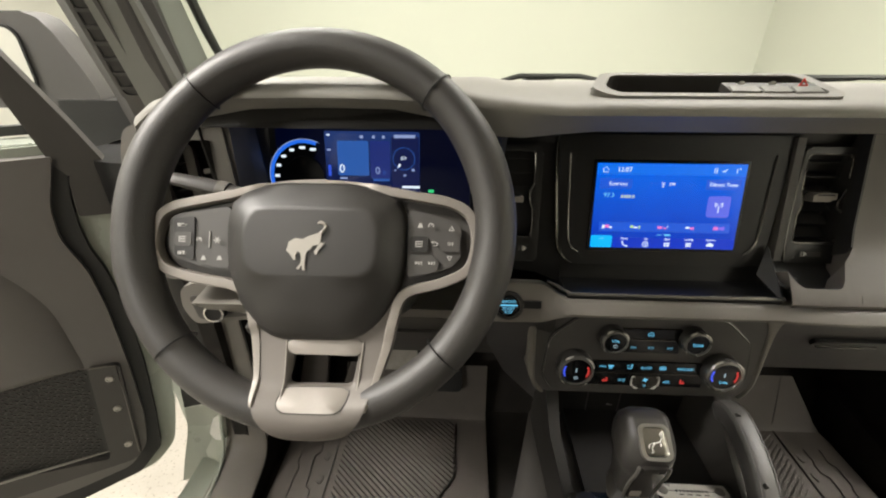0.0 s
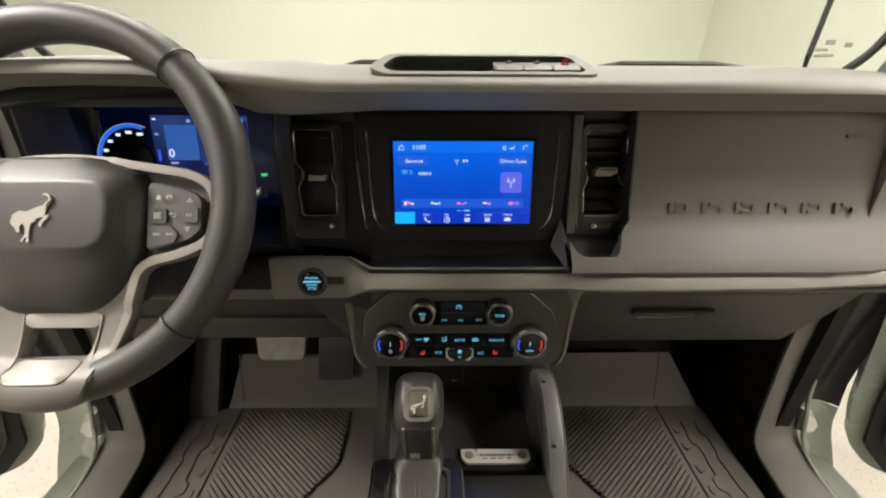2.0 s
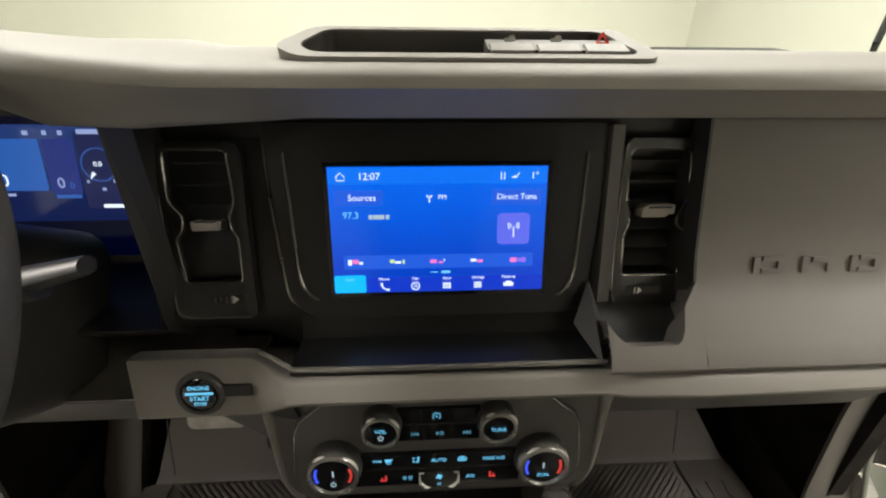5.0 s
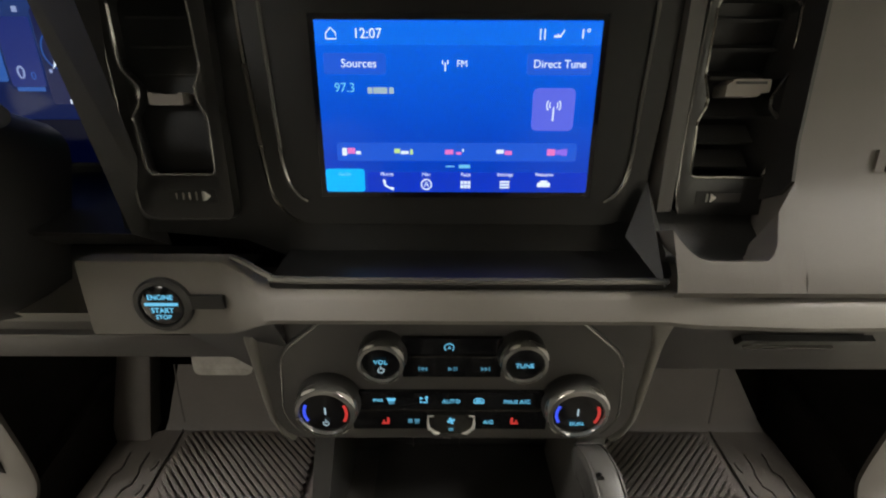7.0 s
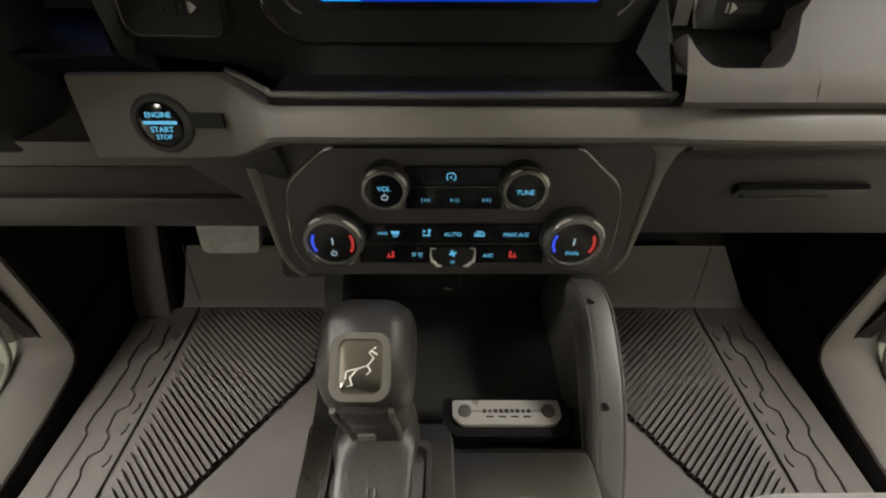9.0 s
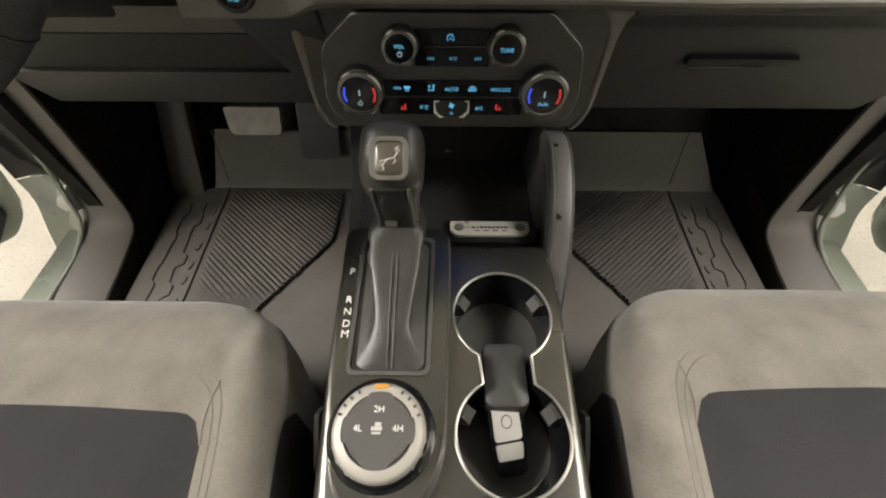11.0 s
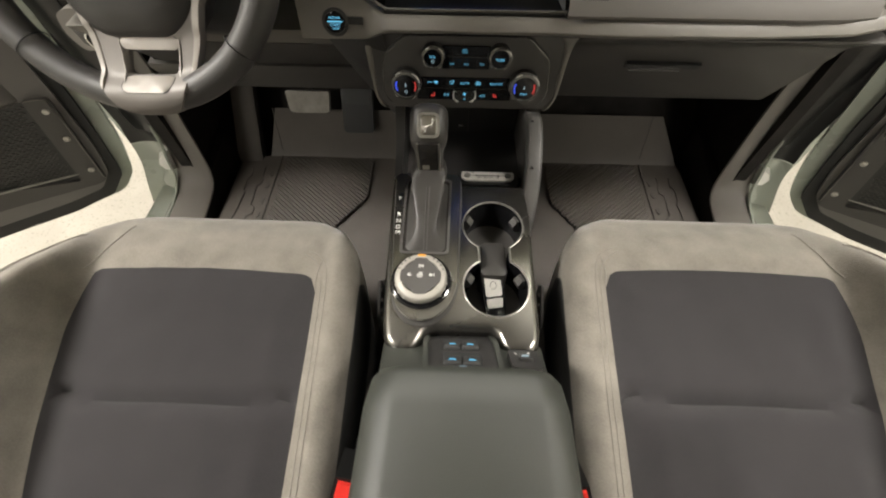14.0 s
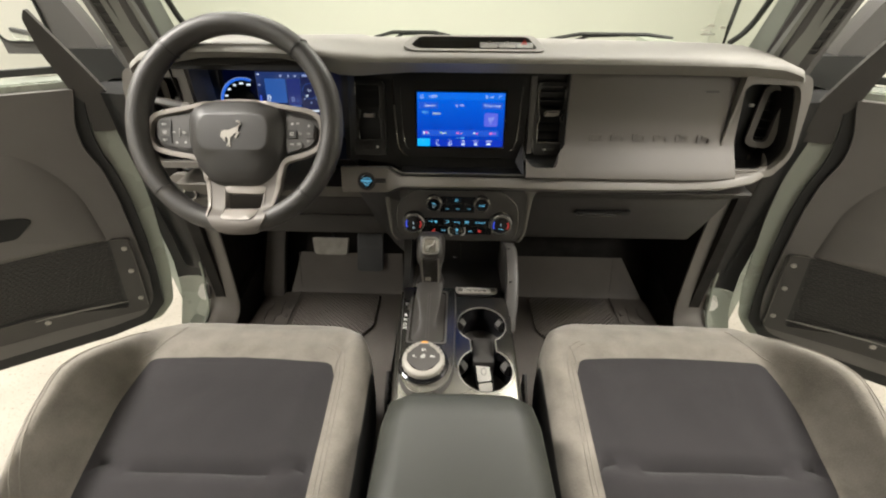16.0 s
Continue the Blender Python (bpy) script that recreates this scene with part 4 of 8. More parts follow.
for x, dy, dz, k in ((-0.113, 0.0, 0.0, 1), (-0.105, 0.0, 0.0, 1), (0.0, 0.0, 0.0, 1), (0.13, 0.0, 0.0, 1), (0.145, -0.004, 0.001, 1), (0.21, -0.008, 0.002, 1), (0.40, -0.006, 0.003, 1.0), (0.52, 0.0, 0.006, 1.0), (0.58, 0.014, 0.012, 0.95), (0.615, 0.032, 0.022, 0.9), (0.635, 0.07, 0.034, 0.8)):
    rings.append([(x, y + dy, 1.17 + (z - 1.17) * k + dz) for y, z in LP])
loft(bm, rings)
soften(bm, bm.faces[:], 0.0015, 2)
part("ledge", bm, TRIM, dash, "grey moulded ledge across the dash")
LS = facing(0, -0.0630, 1.165, 13)
bm = B()
ledge_end = [(-0.052, 1.1818), (-0.0605, 1.1828), (-0.0650, 1.1822), (-0.0682, 1.1800), (-0.0712, 1.1748), (-0.0745, 1.1692), (-0.0735, 1.1655), (-0.0560, 1.1540), (-0.02, 1.1510)]
rows = []
for x in list(np.linspace(-0.2385, -0.156, 5)) + list(np.linspace(-0.150, -0.1115, 12)):
    t = step01((x + 0.152) / 0.040)
    top, low = 0.0362, -0.0168 + 0.0006 * (x + 0.238) / 0.08
    sec = [LS @ Vector((x, y, z)) for y, z in ((top - 0.001, -0.016), (top, -0.0035), (top - 0.0010, -0.0010), (top - 0.0035, 0.0), (0.012, 0.0), (low + 0.0035, 0.0), (low + 0.0010, -0.0010), (low, -0.0035), (low, -0.040))]
    rows.append([(x, p.y + (q[0] - p.y) * t, p.z + (q[1] - p.z) * t) for p, q in zip(sec, ledge_end)])
loft(bm, rows)
part("starter_panel", bm, TRIM, dash, "grey panel round the starter button")
# knee panel, lower cover, steering column hole
bm = B()
along_x(bm, [(-0.045, 1.150), (-0.035, 1.138), (0.000, 1.1035), (0.014, 1.1035), (0.06, 1.155)], -0.60, -0.165, 0.004)
part("knee_panel", bm, TRIM, dash, "grey knee panel")
bm = B()
along_x(bm, [(0.004, 1.1000), (0.105, 1.000), (0.118, 1.000), (0.06, 1.120)], -0.60, -0.165, 0.003)
part("knee_panel_lower", bm, CHARCOAL, dash, "dark lower knee panel")
bm = B()
along_x(bm, [(0.096, 1.000), (0.098, 0.990), (0.135, 0.925), (0.165, 0.922), (0.16, 1.01)], -0.63, -0.13, 0.004)
part("lower_cover", bm, CHARCOAL, dash, "dark lower cover")
bm = B()
loft(bm, [[(-0.215, -0.045, 1.150), (-0.125, -0.055, 1.150), (-0.125, 0.06, 1.150), (-0.215, 0.06, 1.150)], [(-0.20, 0.05, 1.02), (-0.115, -0.02, 1.02), (-0.115, 0.15, 1.02), (-0.20, 0.15, 1.02)], [(-0.165, 0.085, 0.93), (-0.105, 0.0, 0.93), (-0.105, 0.18, 0.93), (-0.165, 0.18, 0.93)]])
soften(bm, bm.faces[:], 0.004, 2)
part("stack_flank", bm, DARK, dash, "dark flank of the centre stack")
# glovebox
bm = B()
along_x(bm, rounded([(-0.055, 1.150), (0.005, 1.112), (0.030, 1.06), (0.095, 0.945), (0.14, 0.935), (0.16, 1.12), (0.0, 1.155)], 0.012, 3), 0.165, 0.60, 0.006)
glove = part("glovebox", bm, CHARCOAL, dash, "dark grey glovebox lid")
GF = facing(0.335, 0.0245, 1.066, -28)
bm = B()
box(bm, (0, 0, 0.003), (0.125, 0.012, 0.006), 0.0025, GF)
part("recess", bm, BLACK, glove)
bm = B()
box(bm, (-0.012, -0.007, 0.007), (0.085, 0.003, 0.004), 0.001, GF)
part("handle", bm, SATIN, glove, "slim satin handle edge")
bm = B()
along_x(bm, [(0.03, 1.15), (0.14, 0.94), (0.42, 0.94), (0.42, 1.34), (0.16, 1.34), (0.15, 1.19)], -0.62, -0.20, 0.004)
along_x(bm, [(0.03, 1.15), (0.14, 0.94), (0.42, 0.94), (0.42, 1.34), (0.16, 1.36), (0.06, 1.36)], -0.199, 0.62, 0.004)
part("under_dash", bm, BLACK, dash, "black under-dash body")

# the dash ends: grey frames that hold the side vents
for s in (-1, 1):
    EF = facing(s * 0.578, -0.020, 1.278, 8, -s * 6)
    bm = B()
    outer = rounded([(s * x, y) for x, y in ((-0.056, 0.098), (0.052, 0.096), (0.062, 0.06), (0.070, -0.050), (0.045, -0.092), (-0.072, -0.098))], [0.004, 0.03, 0.01, 0.03, 0.01, 0.004], 5)
    inner = rounded([(s * x, y) for x, y in ((-0.053, 0.078), (0.036, 0.078), (0.046, 0.055), (0.064, -0.045), (0.038, -0.080), (-0.068, -0.086))], [0.018, 0.02, 0.01, 0.02, 0.01, 0.014], 5)
    ring(bm, outer, inner, EF, 0.100, -0.090)
    soften(bm, bm.faces[:], 0.003, 2, 50)
    part("end_frame", bm, TRIM, dash, "grey moulded end of the dash")
    bm = B()
    ring(bm, [(x * 1.01, y * 1.01) for x, y in inner], [(x * 0.985, y * 0.985) for x, y in inner], EF, 0.082, -0.090)
    prism(bm, inner, EF, 0.006, 0, -0.090)
    part("vent_box", bm, BLACK, dash, "black vent recess")
    vent = thing("side_vent", "black side air vent with a grey bezel", "air vent", (s * 0.578, 0, 1.2), "side vents")
    VF = facing(s * 0.618, 0.024, 1.286, 8, -s * 24)
    bm = B()
    vo, vi = rrect(0.048, 0.122, 0.016, 5), rrect(0.026, 0.100, 0.010, 5)
    ring(bm, vo, vi, VF, 0.026, -0.028)
    soften(bm, bm.faces[:], 0.004, 3, 50)
    part("bezel", bm, TRIM, vent, "grey vent bezel")
    for k in range(6):
        bm = B()
        box(bm, (0, -0.045 + 0.018 * k, -0.036), (0.034, 0.002, 0.014), 0.001, VF @ Matrix.Identity(4))
        part("slat", bm, BLACK, vent)
    bm = B()
    box(bm, (-s * 0.040, 0.020, 0.020), (0.008, 0.005, 0.010), 0.002, VF)
    part("tab", bm, STEEL, vent, "bright vent tab")
bm = B()
prism(bm, rounded([(-0.016, 0.082), (0.010, 0.082), (0.016, -0.06), (-0.012, -0.07)], 0.006), facing(-0.527, -0.006, 1.292, 8), 0.04, 0.004, -0.03)
part("cluster_post", bm, TRIM, dash, "grey post beside the cluster")

# ---- centre air vents ----
for s in (-1, 1):
    cx = 0.1785 if s > 0 else -0.1830
    vent = thing("centre_vent", "tall black air vent with slats and a grey tab", "air vent", (cx, 0, 1.21), "centre vents")
    VF = FS @ Matrix.Translation((cx, 0.0, 0))
    if s < 0:
        frame_o = rounded([(-0.0325, 0.0710), (0.0330, 0.0710), (0.0320, -0.0715), (-0.0325, -0.0715)], [0.010, 0.012, 0.008, 0.010], 5)
        throat = rounded([(-0.0255, 0.0650), (0.0230, 0.0650), (0.0245, 0.0245), (0.0190, 0.0140), (0.0200, 0.0040), (0.0245, -0.0040), (0.0235, -0.0410), (-0.0215, -0.0410), (-0.0245, -0.0040), (-0.0180, 0.0040), (-0.0170, 0.0140), (-0.0260, 0.0245)],
                         [0.006, 0.006, 0.003, 0.003, 0.003, 0.003, 0.004, 0.004, 0.003, 0.003, 0.003, 0.003], 3)
    else:
        frame_o = rounded([(-0.0305, 0.0720), (0.0345, 0.0720), (0.0385, 0.0100), (0.0372, -0.0500), (0.0345, -0.0660), (-0.0300, -0.0660), (-0.0322, -0.0300)], [0.010, 0.012, 0.01, 0.01, 0.008, 0.008, 0.01], 5)
        throat = rounded([(-0.0262, 0.0640), (0.0245, 0.0640), (0.0275, 0.0250), (0.0190, 0.0080), (0.0195, 0.0030), (0.0300, -0.0070), (0.0255, -0.0415), (-0.0240, -0.0415), (-0.0262, -0.0060), (-0.0220, 0.0030), (-0.0220, 0.0090), (-0.0262, 0.0220)],
                         [0.006, 0.006, 0.003, 0.003, 0.003, 0.003, 0.004, 0.004, 0.003, 0.003, 0.003, 0.003], 3)
    # surround plate with the stepped throat cut through it
    bm = B()
    edges = []
    for loop in (frame_o, throat):
        vs = add(bm, [(x, y, 0.002) for x, y in loop], VF)
        edges += [bm.edges.new((a, b)) for a, b in zip(vs, vs[1:] + vs[:1])]
    bmesh.ops.triangle_fill(bm, use_beauty=True, edges=edges)
    back = bmesh.ops.extrude_face_region(bm, geom=bm.faces[:])
    push = (VF.to_3x3() @ Vector((0, 0, -1))) * 0.012
    for v in [v for v in back["geom"] if isinstance(v, bmesh.types.BMVert)]:
        v.co += push
    soften(bm, bm.faces[:], 0.0016, 2, 60)
    part("bezel", bm, VENT, vent, "black moulded vent surround")
    bm = B()
    prism(bm, [(x * 1.05, y * 1.02) for x, y in throat], VF, 0.004, 0, -0.034)
    ring(bm, [(x * 1.06, y * 1.025) for x, y in throat], throat, VF, 0.030, -0.034)
    part("backing", bm, RUBBER, vent, "black vent throat")
    # left throat edge is paler, with the lit bevel put into its colour
    bm = B()
    tube(bm, [VF @ Vector((x * 0.985, y * 0.993, 0.0012)) for x, y in throat], 0.0013, 6, True)
    part("throat_edge", bm, LIP if s < 0 else SATIN, vent, "edge line of the throat")
    # pale line paints the highlight along one side of the frame
    bm = B()
    if s < 0:
        line = [(-0.0315, 0.060, 0.0014), (-0.0315, 0.0, 0.0014), (-0.0316, -0.055, 0.0014), (-0.0290, -0.066, 0.0014), (-0.0215, -0.0702, 0.0014), (0.0, -0.0706, 0.0014), (0.0270, -0.0706, 0.0014)]
    else:
        line = [(-0.0180, 0.0716, 0.0014), (-0.0262, 0.0690, 0.0014), (-0.0300, 0.0600, 0.0014), (-0.0312, 0.0100, 0.0014), (-0.0316, -0.030, 0.0014), (-0.0302, -0.0550, 0.0014), (-0.0270, -0.0655, 0.0010)]
    tube(bm, [VF @ Vector(p) for p in smooth_path(line, 4)], 0.0010, 6)
    part("outer_highlight", bm, LIP, vent, "thin pale line painted as the frame's highlight")
    for k in range(6):
        y = 0.0560 - 0.0165 * k - (0.004 if k > 2 else 0)
        wide = 0.044 if k < 2 else (0.034 if k < 3 else 0.0415)
        bm = B()
        box(bm, (0, 0, 0), (wide, 0.0022, 0.0150), 0.0007, VF @ Matrix.Translation((0, y, -0.0150)) @ pose(0, 0, 0, 48 if k > 2 else 18))
        part("slat", bm, DARK if s < 0 and k > 2 else RUBBER, vent)
    ty = 0.0065 if s < 0 else 0.0150
    bm = B()
    prism(bm, rounded([(-0.0105, -0.0035), (0.0105, -0.0035), (0.0110, 0.0035), (0.0085, 0.0042), (0.0080, 0.0028), (-0.0080, 0.0028), (-0.0085, 0.0042), (-0.0110, 0.0035)] if s < 0 else
                      [(-0.0130, -0.0060), (0.0070, -0.0060), (0.0090, -0.0035), (0.0140, -0.0035), (0.0140, 0.0045), (-0.0080, 0.0045), (-0.0130, 0.0010)], 0.0012, 3), VF @ Matrix.Translation((0.001, ty, -0.010)), 0.0135, 0.0010)
    tab = part("tab", bm, SILVER, vent, "pale grey adjuster tab")
    if s > 0:
        bm = B()
        box(bm, (0.0025, ty + 0.0022, 0.0036), (0.0190, 0.0016, 0.001), 0, VF)
        part("groove", bm, BLACK, tab)
    bm = B()
    box(bm, (-0.002 if s > 0 else 0.006, -0.0545, 0.0010), (0.031 if s > 0 else 0.032, 0.0092, 0.003), 0.0012, VF)
    slider = part("airflow_slider", bm, RUBBER, vent, "small black airflow slider")
    if s < 0:
        for k in range(5):
            bm = B()
            box(bm, (-0.004 + 0.0044 * k, -0.0545, 0.0027), (0.0012, 0.0062 - 0.0006 * (4 - k), 0.001), 0, VF)
            part("rib", bm, GREY_MARK if k > 3 else SATIN, slider)
    else:
        bm = B()
        box(bm, (-0.0105, -0.0545, 0.0027), (0.0012, 0.0055, 0.001), 0, VF)
        part("rib", bm, GREY_MARK, slider)
        bm = B()
        box(bm, (0.0030, -0.0545, 0.0020), (0.0180, 0.0060, 0.0020), 0.0008, VF)
        part("thumb", bm, CHARCOAL, slider)
    bm = B()
    ax = 0.0165 if s < 0 else -0.0065
    prism(bm, [(ax - 0.0016, -0.0575), (ax + 0.0022, -0.0545), (ax - 0.0016, -0.0515)], VF, 0.0008, 0, 0.0027)
    part("arrow", bm, WHITE_MARK, slider)

# ---- centre screen ----
screen = thing("touchscreen", "lit blue touchscreen showing a radio menu", "touchscreen", (0, 0, 1.23))
bm = B()
box(bm, (0, 0, -0.002), (0.180, 0.110, 0.008), 0.002, FS)
part("glass", bm, GLOSS, screen, "glossy black screen glass")
bm = B()
box(bm, (0, 0, 0.0022), (0.1725, 0.1025, 0.0006), 0, FS)
part("picture", bm, SCREEN, screen, "blue screen picture")


def on_screen(u, v):
    """Screen place from shares of its width and height, from the top left."""
    return (u - 0.5) * 0.1725, (0.5 - v) * 0.1025


def screen_box(u, v, w, h, mat, lift=0.0027, name="tile", label=""):
    bm = B()
    x, y = on_screen(u, v)
    prism(bm, rrect(w, h, min(w, h) * 0.12, 2), FS @ Matrix.Translation((x, y, lift)), 0.0003)
    part(name, bm, mat, screen, label)


def screen_text(u, v, size, text, mat, align="CENTER"):
    x, y = on_screen(u, v)
    lettering(text, size, FS @ Matrix.Translation((x, y, 0.0036)), mat, screen, align)


screen_box(0.5, 0.07, 0.1715, 0.0125, BAR, 0.0026)
screen_box(0.135, 0.235, 0.038, 0.012, STRIP)
screen_box(0.86, 0.235, 0.040, 0.012, STRIP)
screen_box(0.85, 0.49, 0.0265, 0.0255, TILE)
screen_box(0.5, 0.745, 0.155, 0.0115, STRIP)
screen_box(0.58, 0.935, 0.145, 0.0128, NAVY, 0.0026)
screen_box(0.075, 0.925, 0.0255, 0.0150, SKYTILE)
screen_text(0.185, 0.075, 0.0078, "12:07", PAPER)
screen_text(0.15, 0.235, 0.0068, "Sources", PAPER)
screen_text(0.515, 0.235, 0.0055, "FM", PAPER)
screen_text(0.86, 0.235, 0.0065, "Direct Tune", PAPER)
screen_text(0.095, 0.37, 0.0075, "97.3", CYAN)
screen_text(0.94, 0.075, 0.0075, "1\u00b0", PAPER)
for u, w in ((0.185, 0.0030), (0.222, 0.0088), (0.262, 0.0030)):
    screen_box(u, 0.383, w, 0.0036, ICE, 0.003, "text_bar")
for u, label in ((0.235, "Phone"), (0.385, "Nav"), (0.535, "Apps"), (0.685, "Settings"), (0.835, "Features"), (0.075, "Audio")):
    screen_text(u, 0.885, 0.0034, label, PAPER if label != "Audio" else CYAN)
VIOLET = glow("screen_violet", (0.30, 0.16, 0.85), 0.8)
for u, shapes in ((0.105, ((-0.0045, 0.0, 0.0030, 0.0048, PAPER), (0.0, 0.0006, 0.0050, 0.0036, PINK), (0.0044, -0.0006, 0.0030, 0.0022, PAPER))), (0.300, ((-0.0040, 0.0006, 0.0038, 0.0030, LIME), (0.0008, -0.0004, 0.0050, 0.0020, PAPER), (0.0052, 0.0, 0.0018, 0.0034, LIME))),
                  (0.490, ((-0.0032, 0.0, 0.0054, 0.0030, PINK), (0.0030, -0.0008, 0.0034, 0.0016, PINK), (0.0058, 0.0010, 0.0010, 0.0018, PAPER))), (0.680, ((-0.0030, 0.0004, 0.0048, 0.0024, PAPER), (0.0024, -0.0004, 0.0046, 0.0026, PINK))),
                  (0.875, ((-0.0036, 0.0, 0.0052, 0.0040, PINK), (0.0012, 0.0, 0.0040, 0.0030, VIOLET), (0.0050, 0.0, 0.0036, 0.0042, VIOLET)))):
    for dx, dy, w, h2, mat in shapes:
        screen_box(u + dx / 0.1725, 0.745 - dy / 0.1025, w, h2, mat, 0.003, "station_sign")
screen_box(0.475, 0.835, 0.006, 0.0008, CYAN, 0.003, "page_mark")
screen_box(0.53, 0.835, 0.0075, 0.0022, CYAN, 0.003, "page_mark")


def icon_ring(u, v, r0, r1, mat, a0=0.0, a1=360.0, n=18):
    x, y = on_screen(u, v)
    bm = B()
    m = FS @ Matrix.Translation((x, y, 0.0031))
    if abs(a1 - a0) >= 360:
        ring(bm, circle(r1, n), circle(r0, n), m, 0.0003)
    else:
        prism(bm, circle(r1, n, 0, 0, a0, a1) + circle(r0, n, 0, 0, a0, a1)[::-1], m, 0.0003)
    part("icon", bm, mat, screen)


for r in (0.0022, 0.0040):
    for a in (-40, 140):
        icon_ring(0.85, 0.465, r, r + 0.0007, PAPER, a, a + 80, 9)
screen_box(0.85, 0.515, 0.0009, 0.0085, PAPER, 0.0031, "icon")
for a in (-40, 140):
    icon_ring(0.455, 0.225, 0.0014, 0.0021, PAPER, a, a + 80, 7)
screen_box(0.455, 0.25, 0.0008, 0.0050, PAPER, 0.0031, "icon")
icon_ring(0.385, 0.95, 0.0028, 0.0037, PAPER)
lettering("A", 0.005, FS @ Matrix.Translation((*on_screen(0.385, 0.95), 0.0034)), PAPER, screen)
for dx in (-1, 0, 1):
    for dy in (-1, 1):
        screen_box(0.535 + dx * 0.0135, 0.95 + dy * 0.013, 0.0019, 0.0022, PAPER, 0.0031, "icon")
for dy in (-1, 0, 1):
    screen_box(0.685, 0.95 + dy * 0.018, 0.0065, 0.0012, PAPER, 0.0031, "icon")
screen_box(0.835, 0.95, 0.0085, 0.0030, PAPER, 0.0031, "icon")
screen_box(0.835, 0.935, 0.0048, 0.0026, PAPER, 0.0031, "icon")
bm = B()
x, y = on_screen(0.24, 0.95)
tube(bm, [FS @ Vector((x - 0.0030, y + 0.0030, 0.0034)), FS @ Vector((x - 0.0022, y - 0.0006, 0.0034)), FS @ Vector((x + 0.0005, y - 0.0024, 0.0034)), FS @ Vector((x + 0.0034, y - 0.0030, 0.0034))], [0.0011, 0.0006, 0.0006, 0.0011], 6)
part("icon", bm, PAPER, screen)
bm = B()
x, y = on_screen(0.058, 0.075)
tube(bm, [FS @ Vector((x + a, y + b, 0.0034)) for a, b in ((-0.0030, -0.0028), (-0.0030, 0.0004), (0, 0.0032), (0.0030, 0.0004), (0.0030, -0.0028), (-0.0030, -0.0028))], 0.0004, 5)
part("icon", bm, PAPER, screen)
for u in (0.785, 0.80):
    screen_box(u, 0.075, 0.0007, 0.0060, PAPER, 0.0031, "icon")
screen_box(0.845, 0.085, 0.0045, 0.0010, PAPER, 0.0031, "icon")
bm = B()
x, y = on_screen(0.855, 0.072)
tube(bm, [FS @ Vector((x + a, y + b, 0.0034)) for a, b in ((-0.0018, 0.0), (-0.0004, -0.0016), (0.0022, 0.0022))], 0.0004, 5)
part("icon", bm, PAPER, screen)

# ---- climate and audio panel ----
climate = thing("climate_panel", "black climate and audio panel with four knobs and backlit marks", "control panel", (0, -0.06, 1.05))
CF = facing(0, -0.0565, 1.0995, 8)
surround = rounded([(-0.134, 0.056), (0.134, 0.056), (0.1450, 0.036), (0.1420, -0.050), (0.128, -0.068), (-0.130, -0.068), (-0.1430, -0.050), (-0.1460, 0.036)], [0.003, 0.003, 0.014, 0.014, 0.016, 0.016, 0.014, 0.014], 5)
outline = rounded([(-0.0935, 0.0480), (0.0890, 0.0480), (0.1245, 0.0170), (0.1305, -0.040), (0.119, -0.0600), (-0.121, -0.0600), (-0.1335, -0.040), (-0.1275, 0.0190)], [0.006, 0.006, 0.010, 0.016, 0.014, 0.014, 0.016, 0.010], 4)
bm = B()
prism(bm, surround, CF, 0.040, 0.004, -0.0470, 3)
part("surround", bm, PANEL, climate, "dark grey moulded panel surround")
bm = B()
prism(bm, outline, CF, 0.030, 0.0022, -0.032, 3)
part("plate", bm, PANEL, climate, "dark matt panel plate")
bm = B()
tube(bm, [CF @ Vector((x * 1.006, y * 1.010, -0.0062)) for x, y in outline], 0.0014, 6, True)
part("edge_line", bm, BLACK, climate)
# pale tubes draw the highlight down both sides of the plate
for side in (-1, 1):
    bm = B()
    run = [p for p in outline if p[0] * side > 0.085 and p[1] > -0.058]
    run.sort(key=lambda p: -p[1])
    tube(bm, [CF @ Vector((x * 0.997, y * 0.997, -0.0024)) for x, y in run], 0.0009, 6)
    part("edge_shine", bm, LIP, climate, "highlight line painted along the panel plate's edge")
for y0, x0, x1, hh in ((0.0285, -0.038, 0.034, 0.0140), (0.0110, -0.038, 0.034, 0.0180), (-0.0205, -0.078, 0.072, 0.0150), (-0.0392, -0.078, 0.072, 0.0190)):
    bm = B()
    box(bm, ((x0 + x1) / 2, y0, -0.001), (x1 - x0, hh, 0.006), 0.0012, CF)
    part("key_strip", bm, GLOSS, climate, "glossy black key strip")
for y0, x0, x1 in ((0.0208, -0.037, 0.033), (-0.0290, -0.076, 0.070)):
    bm = B()
    box(bm, ((x0 + x1) / 2, y0, 0.0015), (x1 - x0, 0.0013, 0.0036), 0.0004, CF)
    part("divider", bm, SATIN, climate)


